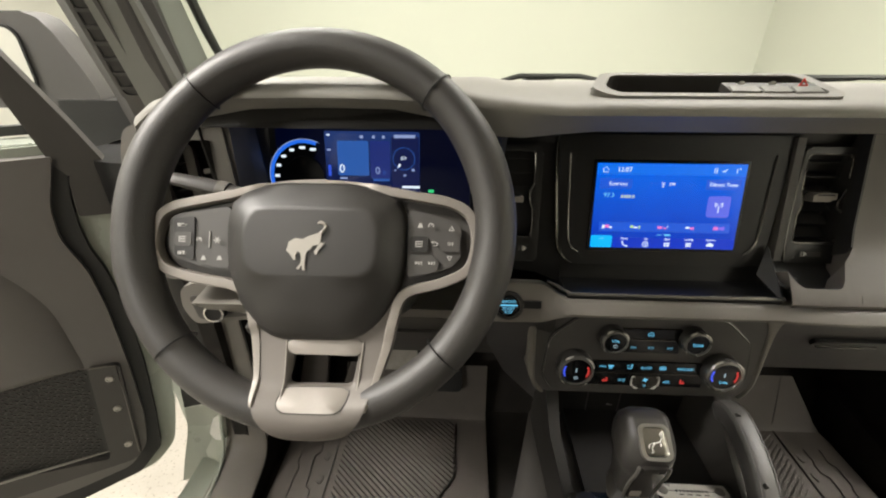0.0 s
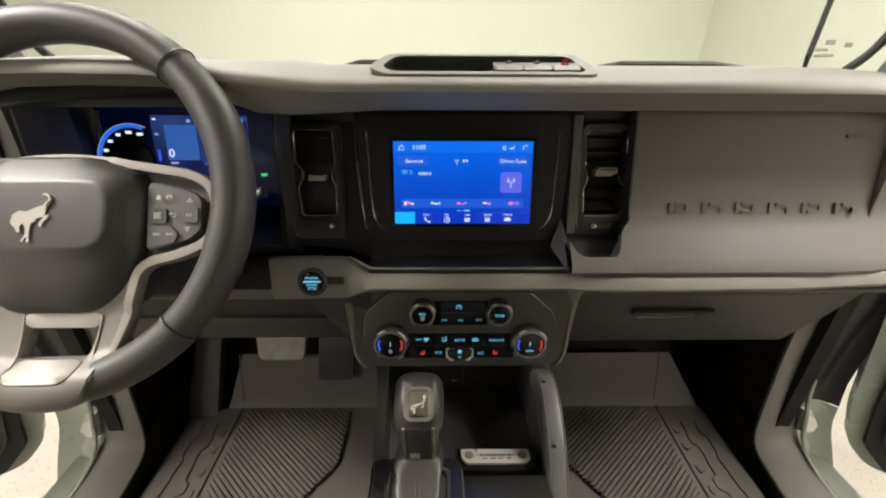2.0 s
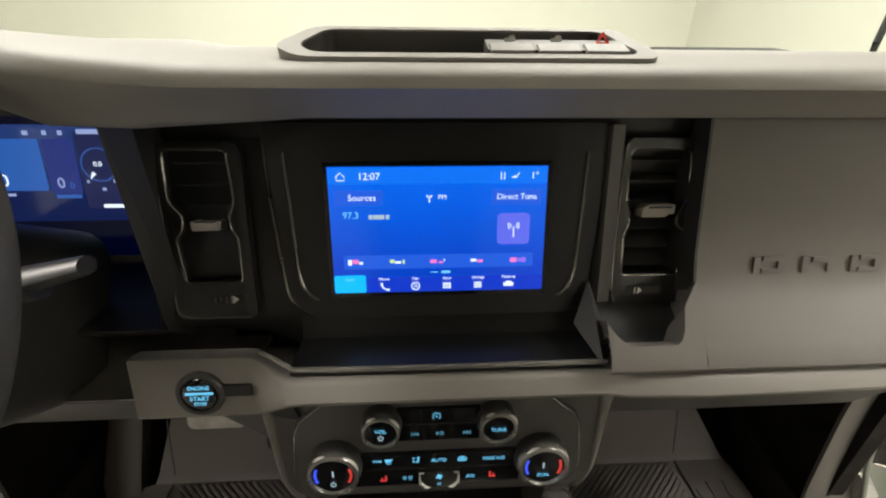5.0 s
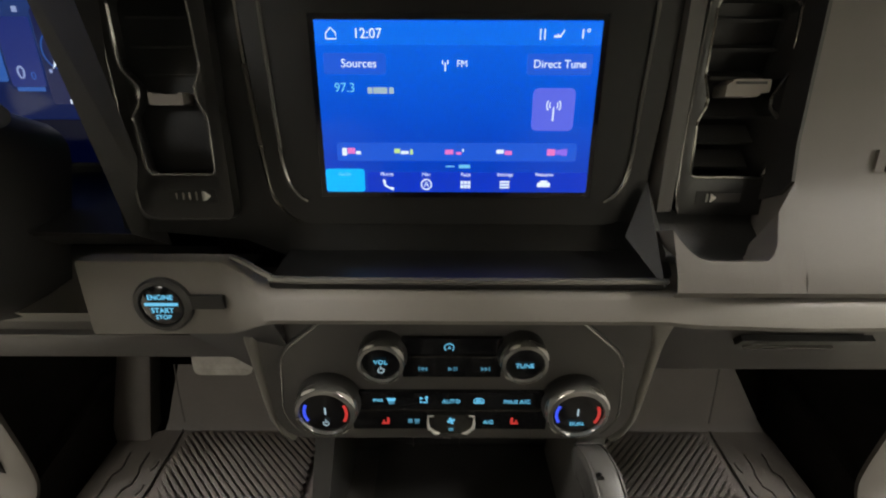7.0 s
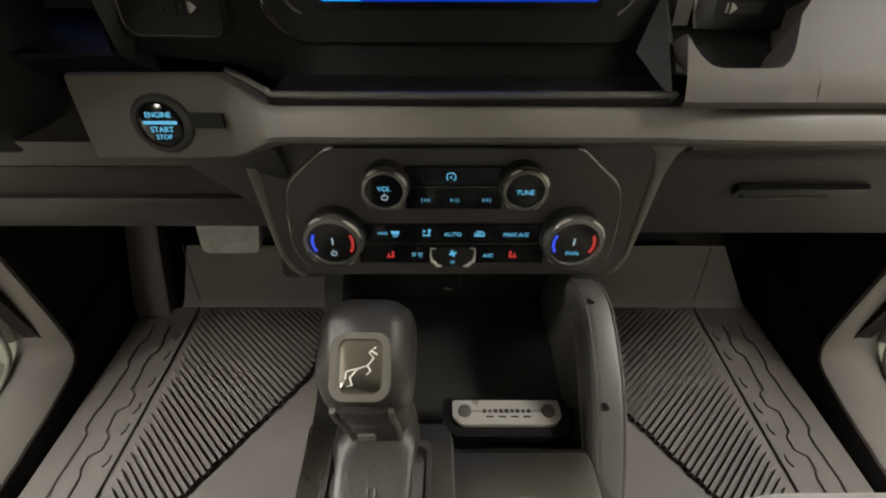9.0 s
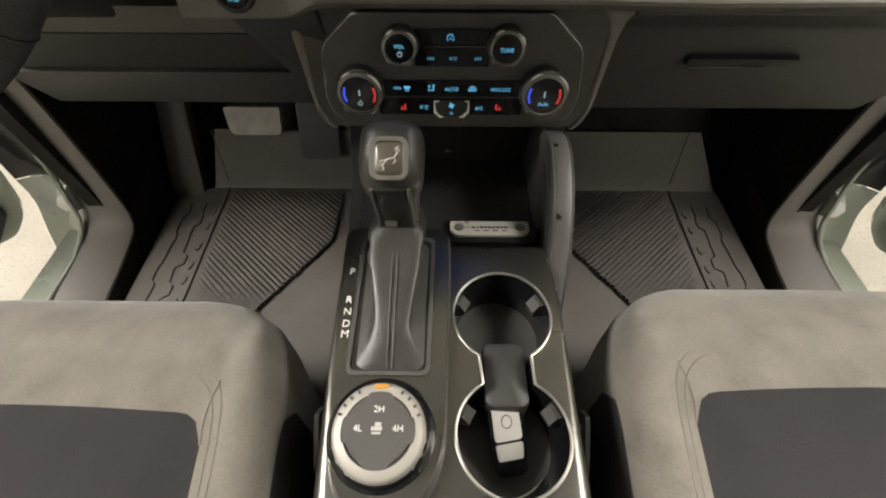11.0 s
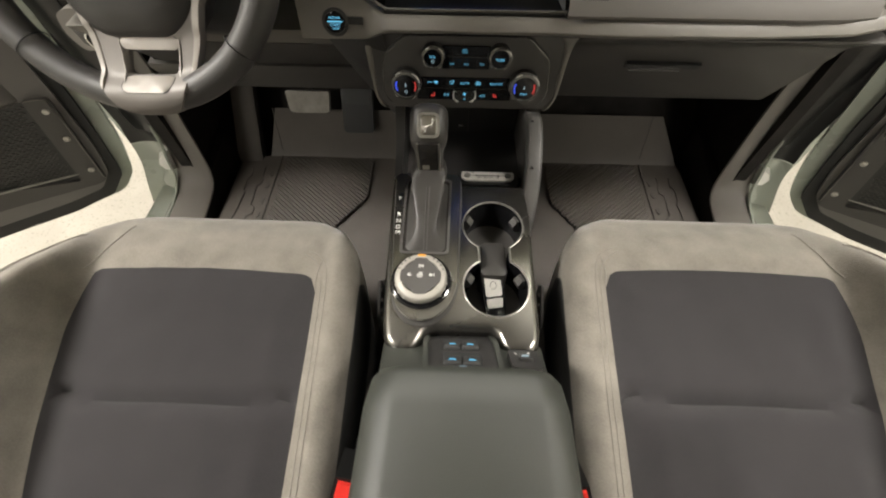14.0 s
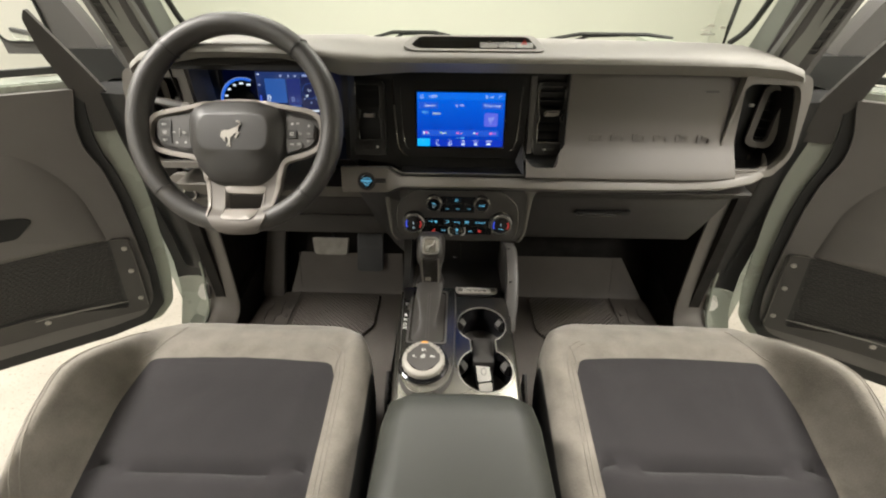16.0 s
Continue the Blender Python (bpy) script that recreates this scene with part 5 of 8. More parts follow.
def knob(x, y, r, big):
    m = CF @ Matrix.Translation((x, y, -0.002))
    bm = B()
    lathe(bm, [(r * 1.02, 0), (r * 1.02, 0.006), (r, 0.010), (r * 0.97, 0.012)], m, 40)
    k = part("knob", bm, DARK, climate, "black rotary knob")
    bm = B()
    lathe(bm, [(r * 0.985, 0.011), (r * 0.975, 0.0150), (r * 0.92, 0.0172), (r * 0.80, 0.0178), (r * 0.775, 0.0160), (r * 0.77, 0.011)], m, 40)
    part("grip", bm, LIP, k, "dark polished grip ring")
    # tapered bright arcs paint the light reflected in the grip ring
    for a0, a1, w in ((1.80, 2.35, 0.0013), (0.20, 1.10, 0.0015), (-1.15, -0.75, 0.0006), (3.75, 4.1, 0.0006)):
        bm = B()
        tube(bm, [m @ Vector((r * 0.955 * math.cos(a), r * 0.955 * math.sin(a), 0.0158)) for a in np.linspace(a0, a1, 12)], [w * math.sin(math.pi * (i + 0.6) / 12.2) for i in range(12)], 6)
        part("bright_edge", bm, BRIGHT, k, "bright arc painted as a reflection on the knob")
    bm = B()
    lathe(bm, [(r * 0.78, 0.012), (r * 0.775, 0.0152)], m, 40)
    part("face", bm, GLOSS, k)
    if big:
        for a0, mat in ((152, BLUE_GLOW), (-32, RED_GLOW)):
            bm = B()
            prism(bm, circle(r * 0.70, 11, 0, 0, a0, a0 + 58) + circle(r * 0.61, 11, 0, 0, a0, a0 + 58)[::-1], m, 0.0004, 0, 0.0154)
            part("arc_light", bm, mat, k)
        bm = B()
        box(bm, (0, 0.0015, 0.0156), (0.0012, 0.0060, 0.0004), 0, m)
        part("pointer", bm, ICE, k)
    return k


for x, y, r, big, word in ((-0.0515, 0.0225, 0.0172, False, "VOL"), (0.0483, 0.0228, 0.0172, False, "TUNE"), (-0.0946, -0.0215, 0.0236, True, ""), (0.0908, -0.0220, 0.0238, True, "DUAL")):
    k = knob(x, y, r, big)
    m = CF @ Matrix.Translation((x, y, 0.0144))
    if word:
        lettering(word, 0.0050 if not big else 0.0042, m @ Matrix.Translation((0, 0.002 if word == "VOL" else (-0.001 if not big else -0.0085), 0)), CYAN, k)
    if word in ("VOL", ""):
        bm = B()
        yy = -0.0045 if word else -0.009
        prism(bm, circle(0.0024, 14, 0, yy, 125, 415) + circle(0.0018, 14, 0, yy, 125, 415)[::-1], m, 0.0004)
        box(bm, (0, yy + 0.0020, 0.0002), (0.0007, 0.0026, 0.0004), 0, m)
        part("power_mark", bm, ICE, k)
for text, x, y, size, mat in (("AUTO", -0.002, -0.021, 0.0050, CYAN), ("MAX A/C", 0.048, -0.0213, 0.0050, CYAN), ("A/C", 0.027, -0.0415, 0.0050, CYAN), ("MAX", -0.0575, -0.0200, 0.0036, CYAN), ("A", -0.004, 0.0280, 0.0034, CYAN)):
    lettering(text, size, CF @ Matrix.Translation((x, y, 0.0023)), mat, climate)


def mark(x, y, boxes, mat, name="icon"):
    bm = B()
    for dx, dy, w, hh in boxes:
        box(bm, (x + dx, y + dy, 0.0023), (w, hh, 0.0004), 0, CF)
    part(name, bm, mat, climate)


def signs(shapes, mat, name="icon"):
    """One printed sign made of flat outlines on the panel's face."""
    bm = B()
    for outline_pts in shapes:
        prism(bm, outline_pts, CF @ Matrix.Translation((0, 0, 0.0021)), 0.0004)
    part(name, bm, mat, climate)


def arrow(x, y, w, h):
    """A flat triangle; w below zero points it the other way."""
    return [(x, y - h / 2), (x + w, y), (x, y + h / 2)]


def block_at(x, y, w, h):
    return [(x - w / 2, y - h / 2), (x + w / 2, y - h / 2), (x + w / 2, y + h / 2), (x - w / 2, y + h / 2)]


signs([arrow(-0.0225, 0.0095, -0.0024, 0.0036), arrow(-0.0198, 0.0095, -0.0024, 0.0036), block_at(-0.0258, 0.0095, 0.0008, 0.0036)], CYAN_DIM)
signs([arrow(-0.0045, 0.0095, 0.0030, 0.0036), block_at(-0.0002, 0.0095, 0.0008, 0.0036), block_at(0.0016, 0.0095, 0.0008, 0.0036)], CYAN_DIM)
signs([arrow(0.0195, 0.0095, 0.0024, 0.0036), arrow(0.0222, 0.0095, 0.0024, 0.0036), block_at(0.0255, 0.0095, 0.0008, 0.0036)], CYAN_DIM)
signs([circle(0.0036, 16, -0.004, 0.0282, -50, 230) + circle(0.0030, 16, -0.004, 0.0282, -50, 230)[::-1]], CYAN)
signs([[(-0.0512, -0.0180), (-0.0438, -0.0180), (-0.0452, -0.0208), (-0.0498, -0.0208)], block_at(-0.0490, -0.0224, 0.0007, 0.0020), block_at(-0.0475, -0.0224, 0.0007, 0.0020), block_at(-0.0460, -0.0224, 0.0007, 0.0020)], CYAN)
signs([circle(0.0012, 10, -0.0206, -0.0172), [(-0.0216, -0.0188), (-0.0200, -0.0188), (-0.0204, -0.0212), (-0.0232, -0.0212), (-0.0232, -0.0224), (-0.0198, -0.0224)], arrow(-0.0258, -0.0180, 0.0026, 0.0026), arrow(-0.0258, -0.0216, 0.0022, 0.0024)], CYAN)
signs([block_at(0.019, -0.0182, 0.0055, 0.0008), block_at(0.019, -0.0222, 0.0080, 0.0010), block_at(0.0154, -0.0205, 0.0008, 0.0030), block_at(0.0226, -0.0205, 0.0008, 0.0030), block_at(0.0195, -0.0202, 0.0036, 0.0009), arrow(0.0178, -0.0202, -0.0014, 0.0022)], CYAN)
mark(-0.052, -0.0405, [(-0.001, -0.002, 0.0055, 0.0016), (0.0014, 0.0005, 0.0018, 0.006), (-0.002, 0.0, 0.001, 0.003)], RED_GLOW)
mark(0.0465, -0.0405, [(0.001, -0.002, 0.0055, 0.0016), (-0.0014, 0.0005, 0.0018, 0.006), (0.002, 0.0, 0.001, 0.003)], RED_GLOW)
signs([[(-0.0305, -0.0385), (-0.0262, -0.0385), (-0.0268, -0.0412), (-0.0300, -0.0412)], block_at(-0.0295, -0.0424, 0.0006, 0.0014), block_at(-0.0284, -0.0424, 0.0006, 0.0014), block_at(-0.0273, -0.0424, 0.0006, 0.0014), block_at(-0.0335, -0.0402, 0.0034, 0.0036)], CYAN_DIM)
bm = B()
prism(bm, rounded([(-0.019, 0.009), (0.016, 0.009), (0.016, -0.003), (0.010, -0.010), (-0.013, -0.010), (-0.019, -0.003)], 0.002, 3), CF @ Matrix.Translation((-0.0005, -0.0405, 0.001)), 0.004, 0.001)
fan = part("fan_rocker", bm, SATIN, climate, "metallic fan rocker")
for s in (-1, 1):
    bm = B()
    tube(bm, [CF @ Vector((-0.002 + s * x, y, 0.0055)) for x, y in ((0.0135, -0.0322), (0.0175, -0.0325), (0.0178, -0.0385), (0.0172, -0.0445), (0.0120, -0.0498), (0.0085, -0.0500))], [0.0004, 0.0007, 0.0009, 0.0014, 0.0013, 0.0004], 6)
    part("bright_edge", bm, BRIGHT, fan)
    mark(-0.002 + s * 0.0095, -0.0365, [(0, 0, 0.0046, 0.0012), (0, 0.0008 * s, 0.0022, 0.0014)], CYAN)
bm = B()
for k in range(4):
    box(bm, (0.0016, 0, 0), (0.0028, 0.0016, 0.0004), 0, CF @ Matrix.Translation((-0.002, -0.037, 0.0056)) @ pose(0, 0, 0, 0, 0, 90 * k + 20))
part("fan_mark", bm, CYAN, fan)
bm = B()
box(bm, (-0.002, -0.0455, 0.0056), (0.0036, 0.0026, 0.0004), 0, CF)
part("fan_mark", bm, CYAN_DIM, fan)

# grey shoulders that wrap the panel and taper down its sides
for s in (-1, 1):
    bm = B()
    rows = []
    for y, xi, xo in ((0.060, 0.128, 0.190), (0.050, 0.134, 0.170), (0.041, 0.1415, 0.1605), (0.026, 0.1450, 0.1565), (0.0, 0.1440, 0.1540), (-0.030, 0.1425, 0.1515), (-0.050, 0.1405, 0.1490), (-0.064, 0.1340, 0.1430), (-0.070, 0.1280, 0.1370)):
        rows.append([CF @ Vector((s * x, y, z)) for x, z in ((xi, -0.014), (xi + 0.001, -0.0070), (xi + 0.003, -0.0055), (xo - 0.004, -0.0060), (xo - 0.001, -0.0085), (xo, -0.014), (xo + 0.002, -0.075), (xi, -0.075))])
    loft(bm, rows)
    part("stack_shoulder", bm, TRIM, dash, "grey shoulder beside the climate panel", 50)


# ---- starter button ----
starter = thing("starter_button", "round black starter button with blue backlit words", "button", (-0.19, -0.08, 1.17))
SM = LS @ Matrix.Translation((-0.187, 0.007, 0.0))
bm = B()
lathe(bm, [(0.0185, -0.004), (0.0185, 0.003), (0.017, 0.0045), (0.0145, 0.0045), (0.0135, 0.001)], SM, 36)
part("bezel", bm, DARK, starter)
bm = B()
lathe(bm, [(0.0138, 0.0), (0.0138, 0.0030), (0.0125, 0.0038)], SM, 36)
face = part("face", bm, GLOSS, starter)
lettering("ENGINE", 0.0046, SM @ Matrix.Translation((0, 0.0058, 0.0040)), CYAN, face)
bm = B()
box(bm, (0, 0.0012, 0.0040), (0.021, 0.0020, 0.0004), 0, SM)
part("bar", bm, CYAN, face)
lettering("START", 0.0050, SM @ Matrix.Translation((0, -0.0032, 0.0040)), CYAN, face)
lettering("STOP", 0.0042, SM @ Matrix.Translation((0, -0.0078, 0.0040)), CYAN, face)
bm = B()
box(bm, (0.028, 0.002, 0.001), (0.022, 0.009, 0.004), 0.0015, SM)
part("side_tab", bm, BLACK, starter)

# ---- instrument cluster ----
cluster = thing("instrument_cluster", "digital instrument cluster with a lit blue gauge", "instrument cluster", (-0.37, 0.12, 1.25))
KF = facing(-0.372, 0.115, 1.310, 12)
bm = B()
prism(bm, rounded([(-0.150, 0.070), (0.150, 0.072), (0.150, -0.10), (-0.150, -0.10)], 0.015, 4), KF, 0.01, 0.002, -0.012)
part("lens", bm, LENS, cluster, "dark blue glossy cluster lens")
bm = B()
hood_o = [(-0.165, 0.080), (0.160, 0.082), (0.160, -0.11), (-0.165, -0.11)]
n0 = add(bm, [(x * 1.0, y, -0.012) for x, y in hood_o], KF)
n1 = [bm.verts.new(p) for p in ((-0.545, -0.02, 1.372), (-0.205, -0.045, 1.376), (-0.225, -0.02, 1.20), (-0.535, -0.01, 1.20))]
n2 = [bm.verts.new(p) for p in ((-0.555, -0.01, 1.40), (-0.195, -0.03, 1.40), (-0.215, 0.0, 1.18), (-0.545, 0.0, 1.18))]
for i in range(4):
    j = (i + 1) % 4
    bm.faces.new((n0[i], n0[j], n1[j], n1[i]))
    bm.faces.new((n1[i], n1[j], n2[j], n2[i]))
part("hood_lining", bm, DARK, cluster, "dark hood lining")
bm = B()
prism(bm, rounded([(-0.0765, 0.0325), (0.0630, 0.0318), (0.0630, -0.062), (-0.0765, -0.062)], [0.003, 0.003, 0.004, 0.004], 3), KF, 0.0006)
pic = part("picture", bm, CLUSTER_BLUE, cluster, "blue display picture")
for x, y, w, hh, mat in ((-0.0350, -0.0060, 0.0460, 0.0500, CLUSTER_TILE), (0.0050, -0.0080, 0.0290, 0.0540, CLUSTER_DARK), (0.0420, -0.012, 0.0400, 0.074, NAVY_TILE)):
    bm = B()
    prism(bm, rrect(w, hh, 0.002, 2), KF @ Matrix.Translation((x, y, 0.001)), 0.0004)
    part("tile", bm, mat, pic)
for x, w in ((-0.0215, 0.0052), (-0.0040, 0.0040), (0.0105, 0.0040)):
    bm = B()
    box(bm, (x, 0.0245, 0.0016), (w, 0.0042, 0.0004), 0, KF)
    part("text_bar", bm, CLUSTER_PALE, pic)
bm = B()
box(bm, (0.0415, 0.0255, 0.0016), (0.031, 0.0046, 0.0004), 0, KF)
part("text_bar", bm, CLUSTER_PALE, pic)
for text, x, y, size, mat in (("0", -0.0520, -0.0215, 0.0175, PAPER), ("0", 0.0010, -0.0240, 0.0150, CLUSTER_PALE), ("0", 0.0110, -0.0265, 0.0090, CLUSTER_TILE), ("0.0", 0.0395, -0.0055, 0.0068, PAPER)):
    lettering(text, size, KF @ Matrix.Translation((x, y, 0.0016)), mat, pic)
for x, y, w, h2, mat in ((-0.0500, -0.0350, 0.0110, 0.0028, CLUSTER_PALE), (0.0060, -0.0370, 0.0240, 0.0034, CLUSTER_TILE), (0.0500, -0.0470, 0.0260, 0.0036, PAPER), (0.0270, -0.0225, 0.0022, 0.0030, CLUSTER_PALE), (0.0410, -0.0300, 0.0036, 0.0030, CLUSTER_PALE),
                         (0.0535, -0.0220, 0.0042, 0.0034, CLUSTER_PALE), (-0.0705, 0.0270, 0.0050, 0.0022, PAPER), (-0.0705, 0.0060, 0.0050, 0.0030, CLUSTER_PALE), (-0.0705, -0.0240, 0.0040, 0.0160, SCREEN_EDGE)):
    bm = B()
    box(bm, (x, y, 0.0016), (w, h2, 0.0004), 0, KF)
    part("text_bar", bm, mat, pic)
bm = B()
ring(bm, circle(0.0165, 28, 0.0400, -0.0060), circle(0.0156, 28, 0.0400, -0.0060), KF, 0.0004, 0.0014)
part("small_gauge", bm, CLUSTER_TILE, pic, "faint round gauge")
bm = B()
prism(bm, [(0.0300, -0.0205), (0.0330, -0.0125), (0.0362, -0.0150)], KF, 0.0004, 0, 0.0016)
part("needle", bm, PAPER, pic)
# round speed gauge beside the picture
GC = KF @ Matrix.Translation((-0.1085, -0.0325, 0.0008))
bm = B()
prism(bm, circle(0.0525, 40, 0, 0, 68, 215) + circle(0.0475, 40, 0, 0, 68, 215)[::-1], GC, 0.0008)
gauge = part("gauge_arc", bm, glow("gauge_blue", (0.02, 0.16, 0.85), 0.75), cluster, "bright blue gauge arc")
bm = B()
prism(bm, circle(0.0536, 40, 0, 0, 64, 215) + circle(0.0526, 40, 0, 0, 64, 215)[::-1], GC, 0.0010)
part("gauge_line", bm, CLUSTER_PALE, gauge)
bm = B()
prism(bm, circle(0.0473, 40, 0, 0, 60, 215) + circle(0.030, 40, 0, 0, 60, 215)[::-1], GC, 0.0004)
part("gauge_band", bm, BLACK, gauge)
bm = B()
lathe(bm, [(0.030, 0), (0.029, 0.003)], GC, 36)
part("gauge_hub", bm, BLACK, gauge)
for k in range(7):
    a = radians(70 + 22 * k)
    bm = B()
    box(bm, (0.0420 * math.cos(a), 0.0410 * math.sin(a), 0.001), (0.0088 if k < 2 else 0.0068, 0.0040, 0.0004), 0, GC)
    part("gauge_mark", bm, PAPER, gauge)
bm = B()
box(bm, (0.0800, -0.0525, 0.001), (0.0085, 0.0042, 0.0004), 0, KF)
part("ready_light", bm, GREEN_GLOW, cluster, "small green light")

# ---- steering wheel ----
wheel = thing("steering_wheel", "black leather steering wheel with silver spokes", "steering wheel", (-0.38, -0.1, 1.31))
WF = facing(-0.380, -0.145, 1.310, 30)
bm = B()
N = 96
rows = []
for k in range(N):
    a = 2 * math.pi * k / N
    ca, sa = math.cos(a), math.sin(a)
    grip = 0.0176 + 0.0016 * math.exp(-((abs(ca) - 0.93) / 0.12) ** 2) * (1 if sa > -0.3 else 0.4)
    ry = 0.1640 if sa > 0 else 0.1665
    c = Vector((0.1640 * ca, ry * sa, 0))
    out = Vector((ca, sa, 0))
    rows.append([WF @ (c + out * (grip * 0.98 * math.cos(t)) + Vector((0, 0, 1)) * (grip * 1.02 * math.sin(t))) for t in [2 * math.pi * j / 20 for j in range(20)]])
loft(bm, rows + [rows[0]], False)
bmesh.ops.remove_doubles(bm, verts=bm.verts[:], dist=1e-6)
part("rim", bm, LEATHER, wheel, "black leather rim")
for a in (48.5, 131.5, -43, 223):
    ca, sa = math.cos(radians(a)), math.sin(radians(a))
    c = Vector((0.164 * ca, 0.1635 * sa, 0))
    bm = B()
    tube(bm, [WF @ (c + Vector((ca, sa, 0)) * (0.0186 * math.cos(t)) + Vector((0, 0, 0.0190 * math.sin(t)))) for t in [2 * math.pi * j / 24 for j in range(24)]], 0.0008, 5, True)
    part("seam", bm, BLACK, wheel)
# airbag cover: soft-edged dome with a flatter face
hub = [(-0.079, 0.004), (-0.074, 0.026), (-0.040, 0.040), (0.044, 0.040), (0.080, 0.026), (0.086, 0.004), (0.084, -0.042), (0.070, -0.080), (0.044, -0.104), (-0.036, -0.104), (-0.062, -0.080), (-0.077, -0.042)]
hub = rounded(hub, 0.022, 4)
face = rounded([(-0.046, 0.013), (0.056, 0.013), (0.064, -0.004), (0.062, -0.034), (0.052, -0.045), (-0.042, -0.046), (-0.053, -0.035), (-0.055, -0.004)], 0.007, 4)


def blend(a, b, t):
    return [(x + (p - x) * t, y + (q - y) * t) for (x, y), (p, q) in zip(a, b)]


n_pts = 48


def resample(outline, n=n_pts):
    pts = [Vector((x, y, 0)) for x, y in outline]
    ang = sorted(((math.atan2(p.y + 0.028, p.x), p) for p in pts), key=lambda v: v[0])
    out = []
    for k in range(n):
        a = -math.pi + 2 * math.pi * (k + 0.5) / n
        d = Vector((math.cos(a), math.sin(a), 0))
        best = None
        for i in range(len(pts)):
            p, q = pts[i] - Vector((0, -0.028, 0)), pts[(i + 1) % len(pts)] - Vector((0, -0.028, 0))
            den = d.x * (q.y - p.y) - d.y * (q.x - p.x)
            if abs(den) < 1e-9:
                continue
            r = (p.x * (q.y - p.y) - p.y * (q.x - p.x)) / den
            u = (p.x * d.y - p.y * d.x) / den
            if r > 0 and -1e-6 <= u <= 1 + 1e-6:
                best = r if best is None else max(best, r)
        out.append((d.x * best, d.y * best - 0.028))
    return out


ho, hf = resample(hub), resample(face)
bm = B()
rings = []
for t, z in ((0.0, -0.050), (-0.02, -0.012), (0.04, -0.001), (0.16, 0.0055), (0.5, 0.0115), (0.90, 0.0172), (1.0, 0.0185), (1.12, 0.0188)):
    rings.append([WF @ Vector((x, y, z)) for x, y in (blend(ho, hf, t) if t <= 1 else [(x * 0.94, -0.017 + (y + 0.017) * 0.92) for x, y in hf])])
loft(bm, rings)
cover = part("airbag_cover", bm, HUB, wheel, "black airbag cover", 30)
# plain silver figure on the cover
bm = B()
figure = [(0.0146, -0.0077), (0.009, -0.0094), (0.0042, -0.0111), (-0.0006, -0.0137), (-0.0071, -0.013), (-0.0127, -0.0163), (-0.0145, -0.0236), (-0.0105, -0.0275), (-0.0083, -0.0315), (-0.006, -0.0311), (-0.0068, -0.0274), (-0.005, -0.0242),
          (-0.0025, -0.0257), (-0.0015, -0.0297), (-0.0017, -0.0337), (-0.0052, -0.0386), (-0.0035, -0.0397), (-0.0005, -0.0353), (-0.0003, -0.0401), (0.0019, -0.0403), (0.0016, -0.0344), (0.002, -0.028), (0.0031, -0.024), (0.0063, -0.0223),
          (0.0078, -0.0191), (0.0134, -0.0182), (0.0093, -0.0239), (0.0101, -0.0266), (0.0122, -0.0265), (0.0125, -0.0238), (0.0182, -0.0168), (0.0142, -0.0166), (0.0153, -0.0109)]
prism(bm, figure, WF @ Matrix.Translation((0, 0, 0.0186)), 0.0018, 0.0)
tube(bm, [WF @ Vector((x, y, 0.0200)) for x, y in ((0.0146, -0.0085), (0.0178, -0.0052), (0.0188, -0.0028), (0.0171, -0.0001), (0.0143, 0.0008), (0.0116, 0.0003))], [0.0018, 0.0014, 0.0013, 0.0014, 0.0015, 0.0007], 8)
part("emblem", bm, DIAL, cover, "plain silver emblem")
for x in (-0.050, 0.050):
    bm = B()
    box(bm, (x, -0.022, 0.0178), (0.010, 0.0028, 0.0008), 0.0002, WF)
    part("press_mark", bm, BLACK, cover)
def foot_height(y, x=0.0):
    """The foot plate's height: a shallow rise that then hugs the rim."""
    t = min(1.0, max(0.0, (-0.098 - y) / 0.07))
    base = -0.003 + 0.0180 * t ** 1.7
    mid = -0.1665 * math.sqrt(max(0.0, 1 - (x / 0.164) ** 2))
    hug = 0.0212 * math.sqrt(max(0.0, 1 - ((y - mid) / 0.0224) ** 2))
    return hug if y < mid else base + (max(base, hug) - base) * step01((-0.130 - y) / (-0.130 - mid))


# spokes: dark plates, moulded button pads with a few raised keys, silver band
PADS = {-1: [(-0.1335, 0.0040), (-0.1270, 0.0085), (-0.0760, 0.0165), (-0.0720, -0.0420), (-0.0900, -0.0420), (-0.1255, -0.0315), (-0.1325, -0.0240)],
        1: [(0.0860, 0.0165), (0.1220, 0.0085), (0.1335, 0.0020), (0.1345, -0.0250), (0.1260, -0.0345), (0.1050, -0.0420), (0.0860, -0.0465)]}
WHEEL_KEYS = {-1: ([(-0.1280, 0.0040), (-0.1090, 0.0065), (-0.1080, -0.0330), (-0.1260, -0.0290)], [(-0.1265, -0.0080), (-0.1105, -0.0080), (-0.1105, -0.0205), (-0.1260, -0.0205)],
             [(-0.1060, -0.0230), (-0.0760, -0.0230), (-0.0745, -0.0400), (-0.0890, -0.0395), (-0.1040, -0.0345)]),
        1: ([(0.0885, -0.0080), (0.1045, -0.0080), (0.1045, -0.0215), (0.0885, -0.0215)], [(0.1165, -0.0070), (0.1325, -0.0070), (0.1325, -0.0210), (0.1165, -0.0210)],
            [(0.0885, -0.0240), (0.1080, -0.0240), (0.1150, -0.0310), (0.1120, -0.0390), (0.0885, -0.0440)])}
